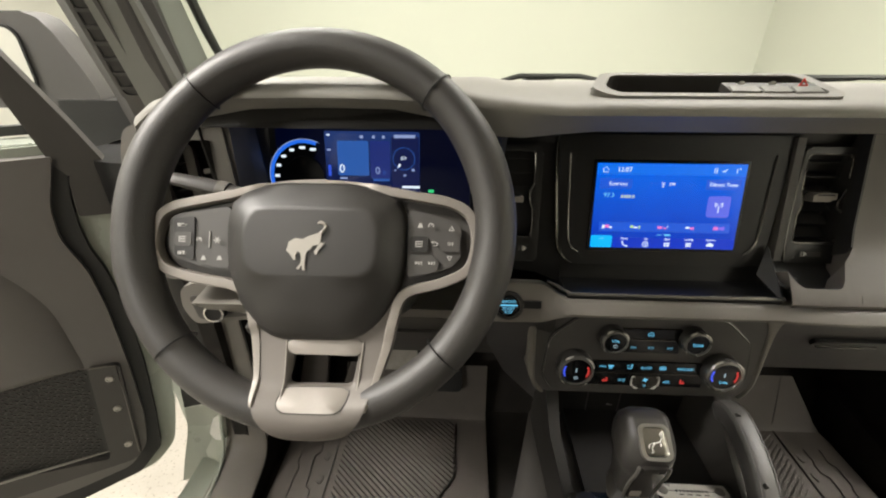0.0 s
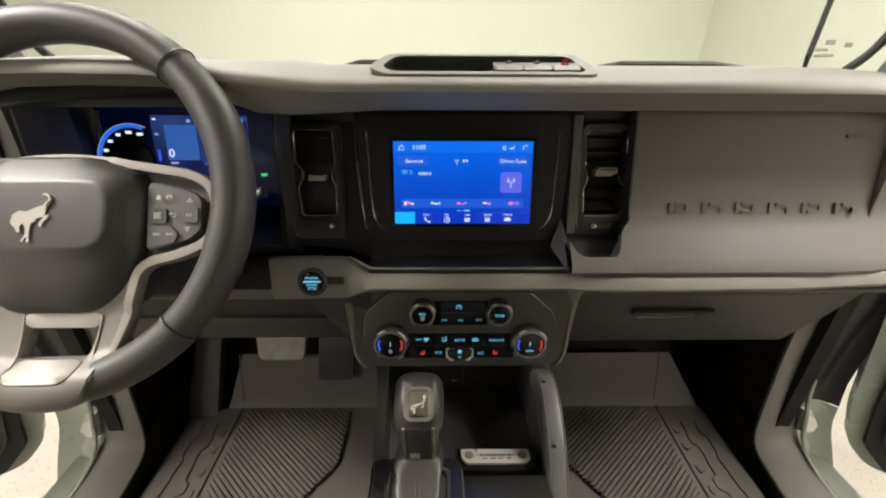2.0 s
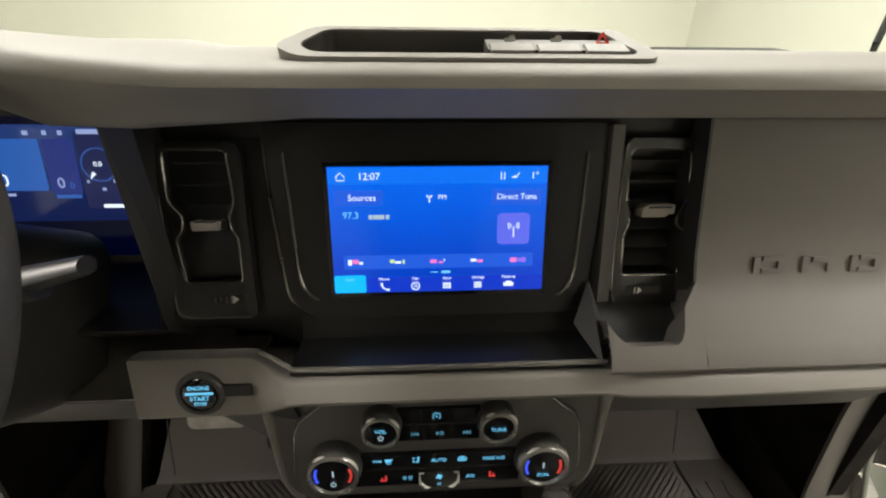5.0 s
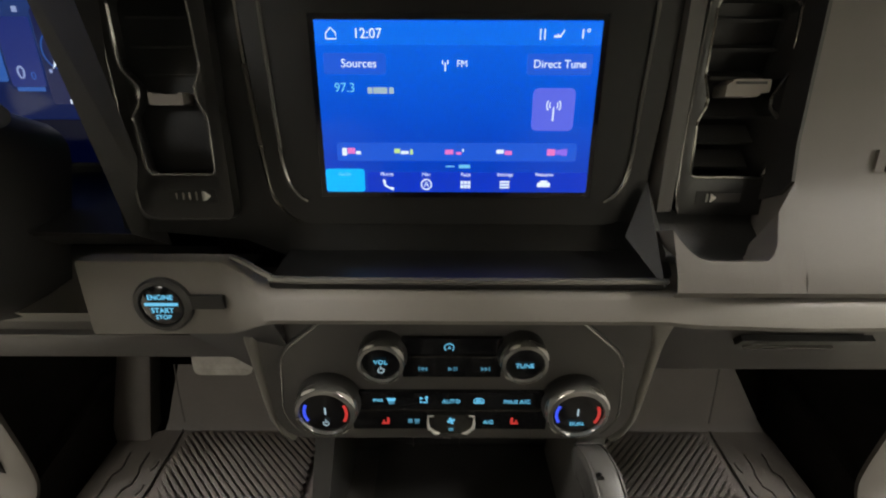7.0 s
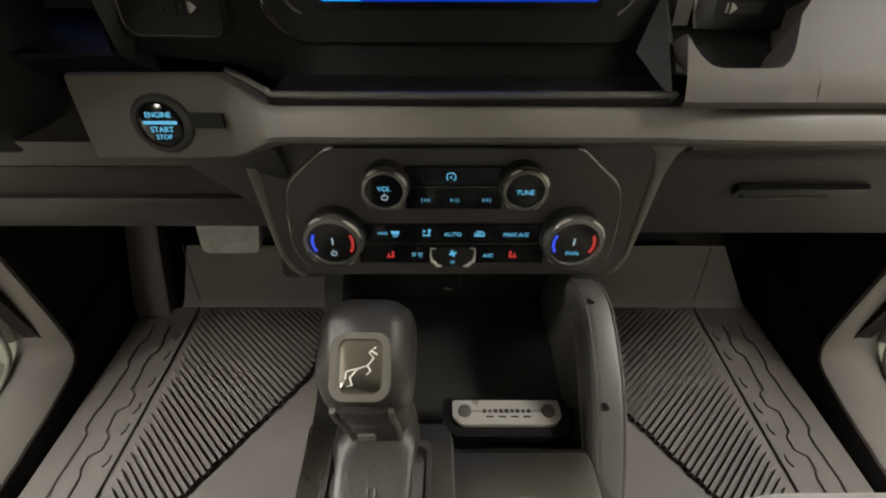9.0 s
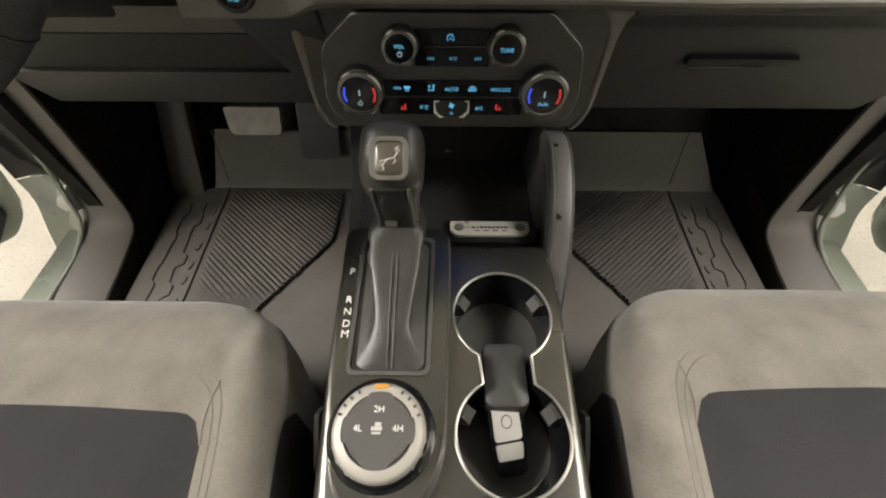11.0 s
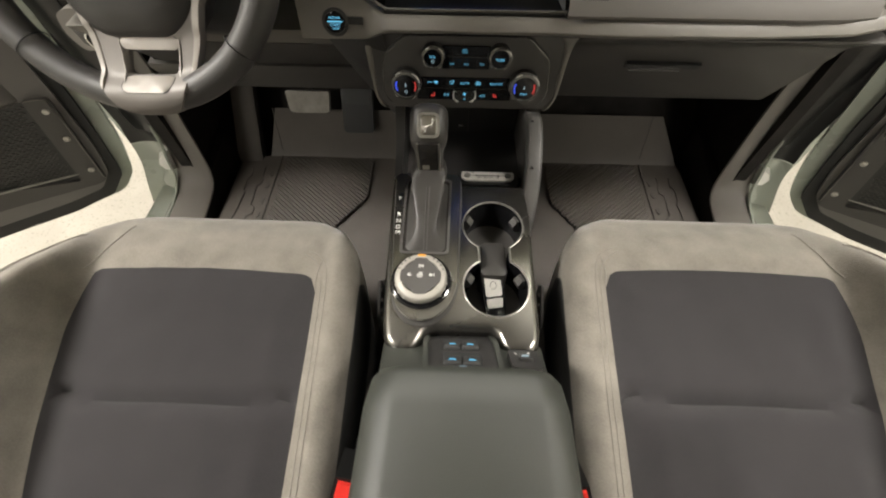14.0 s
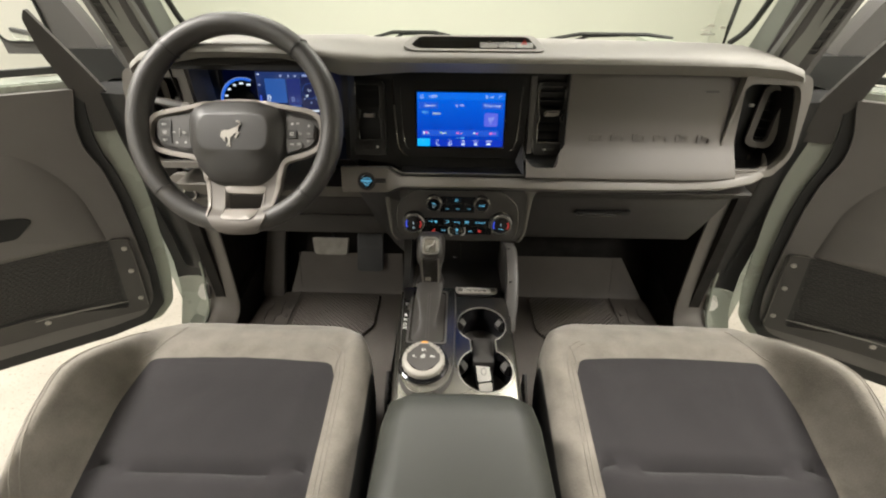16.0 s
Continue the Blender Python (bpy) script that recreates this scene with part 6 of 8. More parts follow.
MARKS = {-1: ((-0.1195, -0.0017, "SET+"), (-0.1188, -0.0145, "bars"), (-0.1182, -0.0273, "SET-"), (-0.1030, -0.0152, "dial"), (-0.0864, -0.0150, "star"), (-0.0980, -0.0315, "lane"), (-0.0834, -0.0312, "lane")),
         1: ((0.0974, 0.0014, "lane"), (0.1069, 0.0016, "dial"), (0.1252, -0.0006, "up"), (0.0966, -0.0147, "bars"), (0.1108, -0.0144, "back"), (0.1246, -0.0141, "ok"), (0.0963, -0.0316, "skip"), (0.1077, -0.0314, "skip"), (0.1238, -0.0268, "down"))}
BANDS = {-1: [(0.004, 0.0400), (-0.034, 0.0372), (-0.0761, 0.0275), (-0.1130, 0.0200), (-0.1311, 0.0155), (-0.1425, 0.0070), (-0.1475, -0.0080), (-0.1468, -0.0240), (-0.1351, -0.0410), (-0.1050, -0.0498), (-0.0720, -0.0550),
              (-0.0590, -0.0640), (-0.0528, -0.0790), (-0.0490, -0.1000), (-0.0455, -0.1220), (-0.0428, -0.1400), (-0.0412, -0.1500), (-0.0398, -0.1560)],
         1: [(0.004, 0.0400), (0.036, 0.0378), (0.0740, 0.0312), (0.1020, 0.0268), (0.1222, 0.0232), (0.1385, 0.0150), (0.1460, 0.0010), (0.1462, -0.0220), (0.1380, -0.0385), (0.1150, -0.0495), (0.0910, -0.0560),
             (0.0800, -0.0650), (0.0755, -0.0800), (0.0705, -0.1040), (0.0650, -0.1250), (0.0605, -0.1410), (0.0580, -0.1505), (0.0560, -0.1570)]}


def wheel_mark(kind, top):
    """A small printed sign on a button."""
    bm = B()
    if kind == "bars":
        for k in range(3):
            box(bm, (0, -0.0021 + 0.0021 * k, 0), (0.0062, 0.0010, 0.0003), 0, top)
        box(bm, (-0.0028, 0, 0), (0.0008, 0.0050, 0.0003), 0, top)
    elif kind == "star":
        for a in (0, 60, 120):
            box(bm, (0, 0, 0), (0.0066, 0.0009, 0.0003), 0, top @ pose(0, 0, 0, 0, 0, a))
    elif kind == "dial":
        prism(bm, circle(0.0026, 10, 0, 0, -30, 210) + circle(0.0018, 10, 0, 0, -30, 210)[::-1], top, 0.0003)
        box(bm, (0.0008, 0.0006, 0), (0.0024, 0.0007, 0.0003), 0, top @ pose(0, 0, 0, 0, 0, 40))
    elif kind in ("up", "down"):
        f = 1 if kind == "up" else -1
        ring(bm, [(-0.0026, -0.0020 * f), (0.0026, -0.0020 * f), (0, 0.0026 * f)], [(-0.0014, -0.0012 * f), (0.0014, -0.0012 * f), (0, 0.0012 * f)], top, 0.0003)
    elif kind == "back":
        tube(bm, [top @ Vector(p) for p in ((-0.0026, 0.0014, 0), (0.0012, 0.0014, 0), (0.0026, 0.0, 0), (0.0012, -0.0016, 0), (-0.0014, -0.0016, 0))], 0.00045, 5)
        prism(bm, [(-0.0036, 0.0014), (-0.0018, 0.0030), (-0.0018, -0.0002)], top, 0.0003)
    elif kind == "skip":
        for dx in (-0.0014, 0.0012):
            prism(bm, [(dx - 0.0012, -0.0018), (dx + 0.0012, 0), (dx - 0.0012, 0.0018)], top, 0.0003)
        box(bm, (0.0029, 0, 0), (0.0007, 0.0036, 0.0003), 0, top)
    elif kind == "ok":
        ring(bm, circle(0.0014, 10, -0.0014, 0), circle(0.0008, 10, -0.0014, 0), top, 0.0003)
        box(bm, (0.0016, 0, 0), (0.0010, 0.0028, 0.0003), 0, top)
    else:
        prism(bm, [(-0.0026, -0.0016), (0.0026, -0.0016), (0.0014, 0.0004), (0.0014, 0.0022), (-0.0014, 0.0022), (-0.0014, 0.0004)], top, 0.0003)
    return bm


for s in (-1, 1):
    bm = B()
    prism(bm, rounded([(s * x, y) for x, y in ((0.040, 0.036), (0.100, 0.026), (0.138, 0.014), (0.152, 0.010), (0.152, -0.034), (0.138, -0.042), (0.100, -0.051), (0.050, -0.066))], 0.006, 3), WF, 0.020, 0.004, -0.030)
    part("spoke", bm, CHARCOAL, wheel, "dark grey spoke plate")
    bm = B()
    prism(bm, rounded(PADS[s], 0.006, 4), WF, 0.010, 0.002, -0.011, 3)
    pod = part("button_pod", bm, PANEL, wheel, "dark moulded button pad")
    for n, key in enumerate(WHEEL_KEYS[s]):
        bm = B()
        prism(bm, rounded(key, 0.0025, 3), WF, 0.0026 if n != 0 or s > 0 else 0.0018, 0.0008, -0.0011)
        part("button", bm, PANEL if n else DARK, pod, "dark steering wheel button")
    for x, y, kind in MARKS[s]:
        top = WF @ Matrix.Translation((x, y, 0.0018))
        if kind.startswith("SET"):
            lettering(kind, 0.0044, top, WHITE_MARK, pod)
        else:
            part("mark", wheel_mark(kind, top), GREY_MARK, pod)
    if s < 0:
        bm = B()
        box(bm, (-0.0945, -0.0145, -0.0006), (0.0008, 0.0150, 0.0016), 0, WF)
        part("divider", bm, GREY_MARK, pod)
    # silver band: out along the top of the spoke, round its end, back and down the edge of the foot plate
    sm = smooth_path([(x, y, 0) for x, y in BANDS[s]], 5)
    rows = []
    for k, p in enumerate(sm):
        a, b = sm[max(0, k - 1)], sm[min(len(sm) - 1, k + 1)]
        side = Vector((-(b - a).y, (b - a).x, 0)).normalized()
        lift = -0.008 if p.y > 0.02 and abs(p.x) < 0.05 else (-0.001 if p.y > -0.095 else foot_height(p.y, p.x - 0.010) - 0.0006 - 0.0022 * max(0, min(1, (k - len(sm) + 12) / 11)))
        w = 0.0040 + 0.0006 * min(1, k / 20) - 0.0034 * max(0, min(1, (k - len(sm) + 22) / 21))
        rows.append([WF @ (p + side * (w * c) + Vector((0, 0, lift + 0.0022 * d))) for c, d in ((-1, -4.5), (-1, 0), (-0.8, 0.8), (0, 0.95), (0.8, 0.8), (1, 0), (1, -4.5))])
    bm = B()
    loft(bm, rows)
    part("silver_band", bm, SILVER, wheel, "silver spoke trim", 50)


def star(outline, cx, cy, n=64):
    """An outline resampled at even angles about a centre."""
    out = []
    for k in range(n):
        a = 2 * math.pi * (k + 0.5) / n
        dx, dy = math.cos(a), math.sin(a)
        best = 0.0
        for (x0, y0), (x1, y1) in zip(outline, outline[1:] + outline[:1]):
            px, py, ex, ey = x0 - cx, y0 - cy, x1 - x0, y1 - y0
            den = dx * ey - dy * ex
            if abs(den) > 1e-12:
                r, u = (px * ey - py * ex) / den, (px * dy - py * dx) / den
                if r > 0 and -1e-9 <= u <= 1 + 1e-9:
                    best = max(best, r)
        out.append((cx + dx * best, cy + dy * best))
    return out


# foot plate: one silver sheet from the hub down over the rim, with a window
f_out = star(rounded([(-0.055, -0.066), (0.077, -0.066), (0.0700, -0.104), (0.0600, -0.143), (0.0535, -0.163), (0.040, -0.1800), (0.024, -0.1845), (-0.010, -0.1845), (-0.026, -0.1790), (-0.0380, -0.162), (-0.0425, -0.143), (-0.0475, -0.112)],
                     [0.004, 0.004, 0.02, 0.02, 0.008, 0.008, 0.01, 0.01, 0.008, 0.008, 0.02, 0.02], 4), 0.013, -0.127)
f_in = star(rounded([(-0.0140, -0.1125), (0.0450, -0.1125), (0.0412, -0.1400), (-0.0172, -0.1410)], 0.006, 4), 0.013, -0.127)
bm = B()
rings = [[WF @ Vector((x, y, foot_height(y, x) - 0.016)) for x, y in f_out]]
for t in (0.0, 0.06, 0.25, 0.5, 0.75, 0.90, 1.0):
    loop = blend(f_out, f_in, t)
    rings.append([WF @ Vector((x, y, foot_height(y, x) - (0.0035 * (t - 0.90) / 0.10 if t > 0.9 else 0))) for x, y in loop])
rings.append([WF @ Vector((x, y, foot_height(y, x) - 0.011)) for x, y in f_in])
loft(bm, rings, False)
foot = part("foot_plate", bm, SHADED_SILVER, wheel, "silver lower spoke plate with a window, darkened for shade", 45)
bm = B()
tab = star(rounded([(-0.0185, -0.1415), (0.0420, -0.1405), (0.0390, -0.1535), (0.0320, -0.1590), (-0.0140, -0.1600), (-0.0210, -0.1545)], 0.005, 4), 0.0105, -0.150, 40)
loft(bm, [[WF @ Vector((0.0105 + (x - 0.0105) * k, -0.150 + (y + 0.150) * k, foot_height(-0.150 + (y + 0.150) * k, x) + dz)) for x, y in tab] for k, dz in ((1.0, -0.002), (0.985, 0.0002), (0.95, 0.0007), (0.4, 0.0007))])
part("foot_tab", bm, SILVER, foot, "satin tab below the window", 40)
bm = B()
bar_o = star(rounded([(-0.0205, -0.1010), (0.0505, -0.1010), (0.0500, -0.1120), (0.0450, -0.1150), (-0.0135, -0.1150), (-0.0190, -0.1120)], [0.005, 0.005, 0.003, 0.005, 0.005, 0.003], 4), 0.015, -0.108, 40)
loft(bm, [[WF @ Vector((0.015 + (x - 0.015) * k, -0.108 + (y + 0.108) * k, foot_height(y, x) + dz)) for x, y in bar_o] for k, dz in ((1.0, -0.003), (0.99, 0.0006), (0.95, 0.0012), (0.5, 0.0012))])
part("window_bar", bm, SILVER, foot, "satin bar above the window", 40)
for side in (-1, 1):
    bm = B()
    tube(bm, [WF @ Vector((0.0145 + side * hx, y, foot_height(y, 0) + 0.0006)) for hx, y in ((0.0345, -0.1030), (0.0335, -0.1200), (0.0325, -0.1380), (0.0320, -0.1520), (0.0270, -0.1590))], 0.0008, 6)
    part("window_edge", bm, SILVER, foot)
bm = B()
tube(bm, [WF @ Vector((x, y, foot_height(y, x) + 0.0001)) for x, y in tab], 0.0006, 5, True)
part("tab_joint", bm, CHARCOAL, foot, "dark joint round the tab")
bm = B()
loft(bm, [[WF @ Vector((x, y, z)) for x, y in rrect(w, w * 0.95, 0.03, 4, 0, -0.02)] for w, z in ((0.13, -0.04), (0.15, -0.07), (0.16, -0.13), (0.16, -0.20))])
column = part("column_shroud", bm, DARK, wheel, "dark steering column shroud")
for s in (-1, 1):
    bm = B()
    drop = 0.0 if s < 0 else 0.034
    tube(bm, [WF @ Vector((p[0] * (1.0 if s < 0 else 0.88), p[1] - drop, p[2] - drop * 0.4)) for p in ((s * 0.05, 0.030, -0.075), (s * 0.09, 0.036, -0.070), (s * 0.140, 0.047, -0.062), (s * 0.182, 0.055, -0.058))], [0.008, 0.0095, 0.0110, 0.0080], 10, False, 0.75)
    stalk = part("stalk", bm, CHARCOAL if s < 0 else DARK, wheel, "dark control stalk")
    bm = B()
    tube(bm, [WF @ Vector((p[0], p[1] - drop, p[2] - drop * 0.4)) for p in ((s * 0.118, 0.0421, -0.0656), (s * 0.128, 0.0443, -0.0640))], 0.0116, 12, False, 0.8)
    part("collar", bm, TRIM if s < 0 else DARK, stalk, "grey collar")

# ---- light switch panel ----
lights = thing("light_switch", "grey light switch panel with a chrome knob", "switch", (-0.60, 0.02, 1.06))
LF = facing(-0.593, 0.000, 1.1215, 6, 8)
bm = B()
prism(bm, rounded([(-0.050, 0.024), (-0.030, 0.032), (0.060, 0.016), (0.060, -0.030), (-0.040, -0.034), (-0.053, -0.006)], 0.010, 4), LF, 0.02, 0.004, -0.020, 3)
part("plate", bm, TRIM, lights, "grey switch plate")
bm = B()
prism(bm, rounded([(-0.040, 0.013), (0.050, 0.006), (0.050, -0.024), (-0.032, -0.026)], 0.008, 4), LF, 0.003, 0.001, -0.001)
part("inset", bm, CHARCOAL, lights)
bm = B()
lathe(bm, [(0.0148, 0), (0.0148, 0.010), (0.0125, 0.013)], LF @ Matrix.Translation((-0.004, -0.010, 0.002)), 28)
k = part("knob", bm, BLACK, lights)
bm = B()
lathe(bm, [(0.0138, 0.011), (0.0138, 0.0150), (0.0112, 0.0158), (0.0104, 0.012)], LF @ Matrix.Translation((-0.004, -0.010, 0.002)), 28)
part("chrome_ring", bm, CHROME, k, "chrome ring")
for n in range(3):
    bm = B()
    box(bm, (0.034, 0.000 - 0.009 * n, 0.0023), (0.010, 0.0026, 0.0004), 0, LF)
    part("mark", bm, GREY_MARK, lights)

# ---- pedals and footwell ----
pedal = thing("brake_pedal", "grey rubber-faced brake pedal", "pedal", (-0.39, 0.3, 0.8))
PM = pose(-0.3975, 0.262, 0.7925, 62)
bm = B()
prism(bm, rounded([(-0.057, 0.028), (0.057, 0.028), (0.053, -0.026), (-0.050, -0.026)], [0.006, 0.006, 0.014, 0.014], 5), PM, 0.014, 0.004, 0, 3)
pad = part("pad", bm, WORN, pedal, "worn pale grey pedal pad")
for k in range(4):
    bm = B()
    box(bm, (0, -0.018 + 0.012 * k, 0.0142), (0.088, 0.004, 0.0012), 0.0004, PM)
    part("rib", bm, WORN, pad)
bm = B()
tube(bm, [(-0.395, 0.270, 0.795), (-0.39, 0.33, 0.86), (-0.39, 0.40, 1.00)], [0.009, 0.010, 0.012], 8)
part("arm", bm, BLACK, pedal)
gas = thing("accelerator_pedal", "black hanging accelerator pedal", "pedal", (-0.25, 0.3, 0.7))
bm = B()
prism(bm, rrect(0.082, 0.15, 0.012, 4), pose(-0.277, 0.285, 0.772, 62), 0.014, 0.004)
pad = part("pad", bm, BLACK, gas)
bm = B()
box(bm, (0, 0.03, 0.0145), (0.066, 0.06, 0.001), 0.0004, pose(-0.277, 0.285, 0.772, 62))
part("grip", bm, RUBBER, pad)
bm = B()
tube(bm, [(-0.277, 0.31, 0.80), (-0.27, 0.37, 0.90), (-0.26, 0.42, 0.98)], 0.009, 8)
part("arm", bm, BLACK, gas)
rest = thing("foot_rest", "scuffed grey rubber foot rest beside the pedals", "foot rest", (-0.61, 0.26, 0.6))
bm = B()
loft(bm, [[(xl, y, z), (xl + 0.006, y - 0.004, z), (xr - 0.006, y - 0.004, z), (xr, y, z), (xr - 0.004, y + 0.04, z), (xl, y + 0.04, z)]
          for xl, xr, y, z in ((-0.648, -0.579, 0.228, 0.604), (-0.650, -0.578, 0.238, 0.630), (-0.640, -0.572, 0.262, 0.690), (-0.630, -0.567, 0.294, 0.760), (-0.622, -0.562, 0.320, 0.815), (-0.618, -0.560, 0.340, 0.850))])
foot_pad = part("pad", bm, MAT, rest, "scuffed dark grey foot pad")
rng = random.Random(9)
for k in range(5):
    z = 0.665 + 0.022 * k + rng.uniform(-0.006, 0.006)
    y = 0.228 + 0.45 * (z - 0.604) - 0.0042
    x = -0.584 + 0.10 * (z - 0.66) + rng.uniform(-0.006, 0.002)
    bm = B()
    tube(bm, [(x, y - 0.0015, z), (x - 0.002 + rng.uniform(-0.003, 0.003), y + 0.0020, z + 0.009), (x + rng.uniform(-0.003, 0.003), y + 0.0060, z + 0.017)], [0.0006, 0.0014, 0.0005], 5)
    part("scuff", bm, GREY_MARK, foot_pad, "pale scuff mark")


def floor_mat(s):
    """A moulded rubber mat: flat field with slanted ribs, a side border and an upturned toe."""
    mat = thing("floor_mat", "dark ribbed rubber floor mat", "floor mat", (s * 0.39, 0.1, 0.60), "floor mats")
    rng = random.Random(5)
    xi, xo = 0.175, 0.640
    bm = B()
    prof = [(-0.55, 0.606), (-0.20, 0.606), (0.10, 0.606), (0.225, 0.607), (0.245, 0.612), (0.255, 0.625), (0.272, 0.70), (0.285, 0.752)]
    reach = (lambda z: 0.640 if z < 0.609 else (0.560 - 0.35 * (z - 0.609) if s < 0 else 0.632 - 0.62 * (z - 0.609)))
    top = [[(s * x, y, z) for x in np.linspace(xi, reach(z), 8)] for y, z in prof]
    sheet(bm, top)
    sheet(bm, [[(p[0], p[1] + 0.002, p[2] - 0.010) for p in r] for r in top])
    part("sheet", bm, MAT, mat, "dark rubber sheet")
    # raised slanted ribs of the field, cut to its outline
    bm = B()
    slant = math.tan(radians(41))
    for k in range(-50, 80):
        samples = []
        for i in range(111):
            x = 0.250 + (0.506 - 0.250) * i / 110
            y = k * 0.0125 - 0.15 + (x - 0.250) * slant
            low = -0.16 + max(0.0, (0.425 - x)) * 1.42
            if low < y < 0.238:
                samples.append((x, y))
        if len(samples) < 4:
            continue
        (xa, ya), (xb, yb) = samples[0], samples[-1]
        d = Vector((xb - xa, yb - ya, 0)).normalized()
        w = Vector((-d.y, d.x, 0)) * 0.0029
        lower = [Vector((xa, ya, 0)) - w, Vector((xb, yb, 0)) - w, Vector((xb, yb, 0)) + w, Vector((xa, ya, 0)) + w]
        loft(bm, [[(s * p.x, p.y, 0.6055) for p in lower], [(s * (p.x + (0.0010 if i in (0, 3) else -0.0010)), p.y, 0.6165) for i, p in enumerate(lower)]])
    part("ribs", bm, MAT, mat, "raised slanted ribs", 38, "stuff")
    # frame lines and a skyline-like moulded border
    bm = B()
    tube(bm, [(s * 0.524, 0.252, 0.612), (s * 0.524, 0.10, 0.6085), (s * 0.524, -0.30, 0.6085)], 0.0022, 6)
    part("border_line", bm, MAT_MARK, mat)
    bm = B()
    tube(bm, [(s * 0.522, 0.2545, 0.625), (s * 0.520, 0.2715, 0.70), (s * 0.518, 0.2845, 0.752)], 0.0012, 6)
    part("border_line", bm, MAT_MARK, mat)
    for x0, amp in ((0.565, 0.010), (0.600, 0.006)):
        y, x, pts = 0.20, x0, []
        while y > -0.30:
            pts.append((s * x, y, 0.6075))
            step = rng.choice((0.012, 0.020, 0.03))
            y -= step
            pts.append((s * x, y, 0.6075))
            x = x0 + rng.uniform(-amp, amp)
            y -= 0.010
        bm = B()
        tube(bm, pts, 0.0018, 5)
        part("skyline", bm, MAT_MARK, mat)
    for k in range(9):
        y = 0.19 - 0.05 * k + rng.uniform(-0.01, 0.01)
        bm = B()
        prism(bm, [(0.536, y), (0.546, y + 0.004), (0.543, y - 0.008), (0.549, y - 0.013), (0.540, y - 0.019), (0.535, y - 0.010)] if s > 0 else [(-0.536, y), (-0.535, y - 0.010), (-0.540, y - 0.019), (-0.549, y - 0.013), (-0.543, y - 0.008), (-0.546, y + 0.004)], flat(0, 0, 0.606), 0.0025)
        part("moulded_mark", bm, MAT_MARK, mat)
    return mat


floor_mat(-1)
floor_mat(1)


# ---- seats ----
BASE = ((-0.205, 0.86), (-0.215, 0.905), (-0.23, 0.930), (-0.25, 0.948), (-0.28, 0.962), (-0.32, 0.968), (-0.36, 0.963), (-0.42, 0.951), (-0.52, 0.933), (-0.65, 0.912), (-0.80, 0.905), (-0.95, 0.905))


def base_height(y):
    for (y0, z0), (y1, z1) in zip(BASE, BASE[1:]):
        if y >= y1:
            return z0 + (z1 - z0) * (y0 - y) / (y0 - y1)
    return BASE[-1][1]


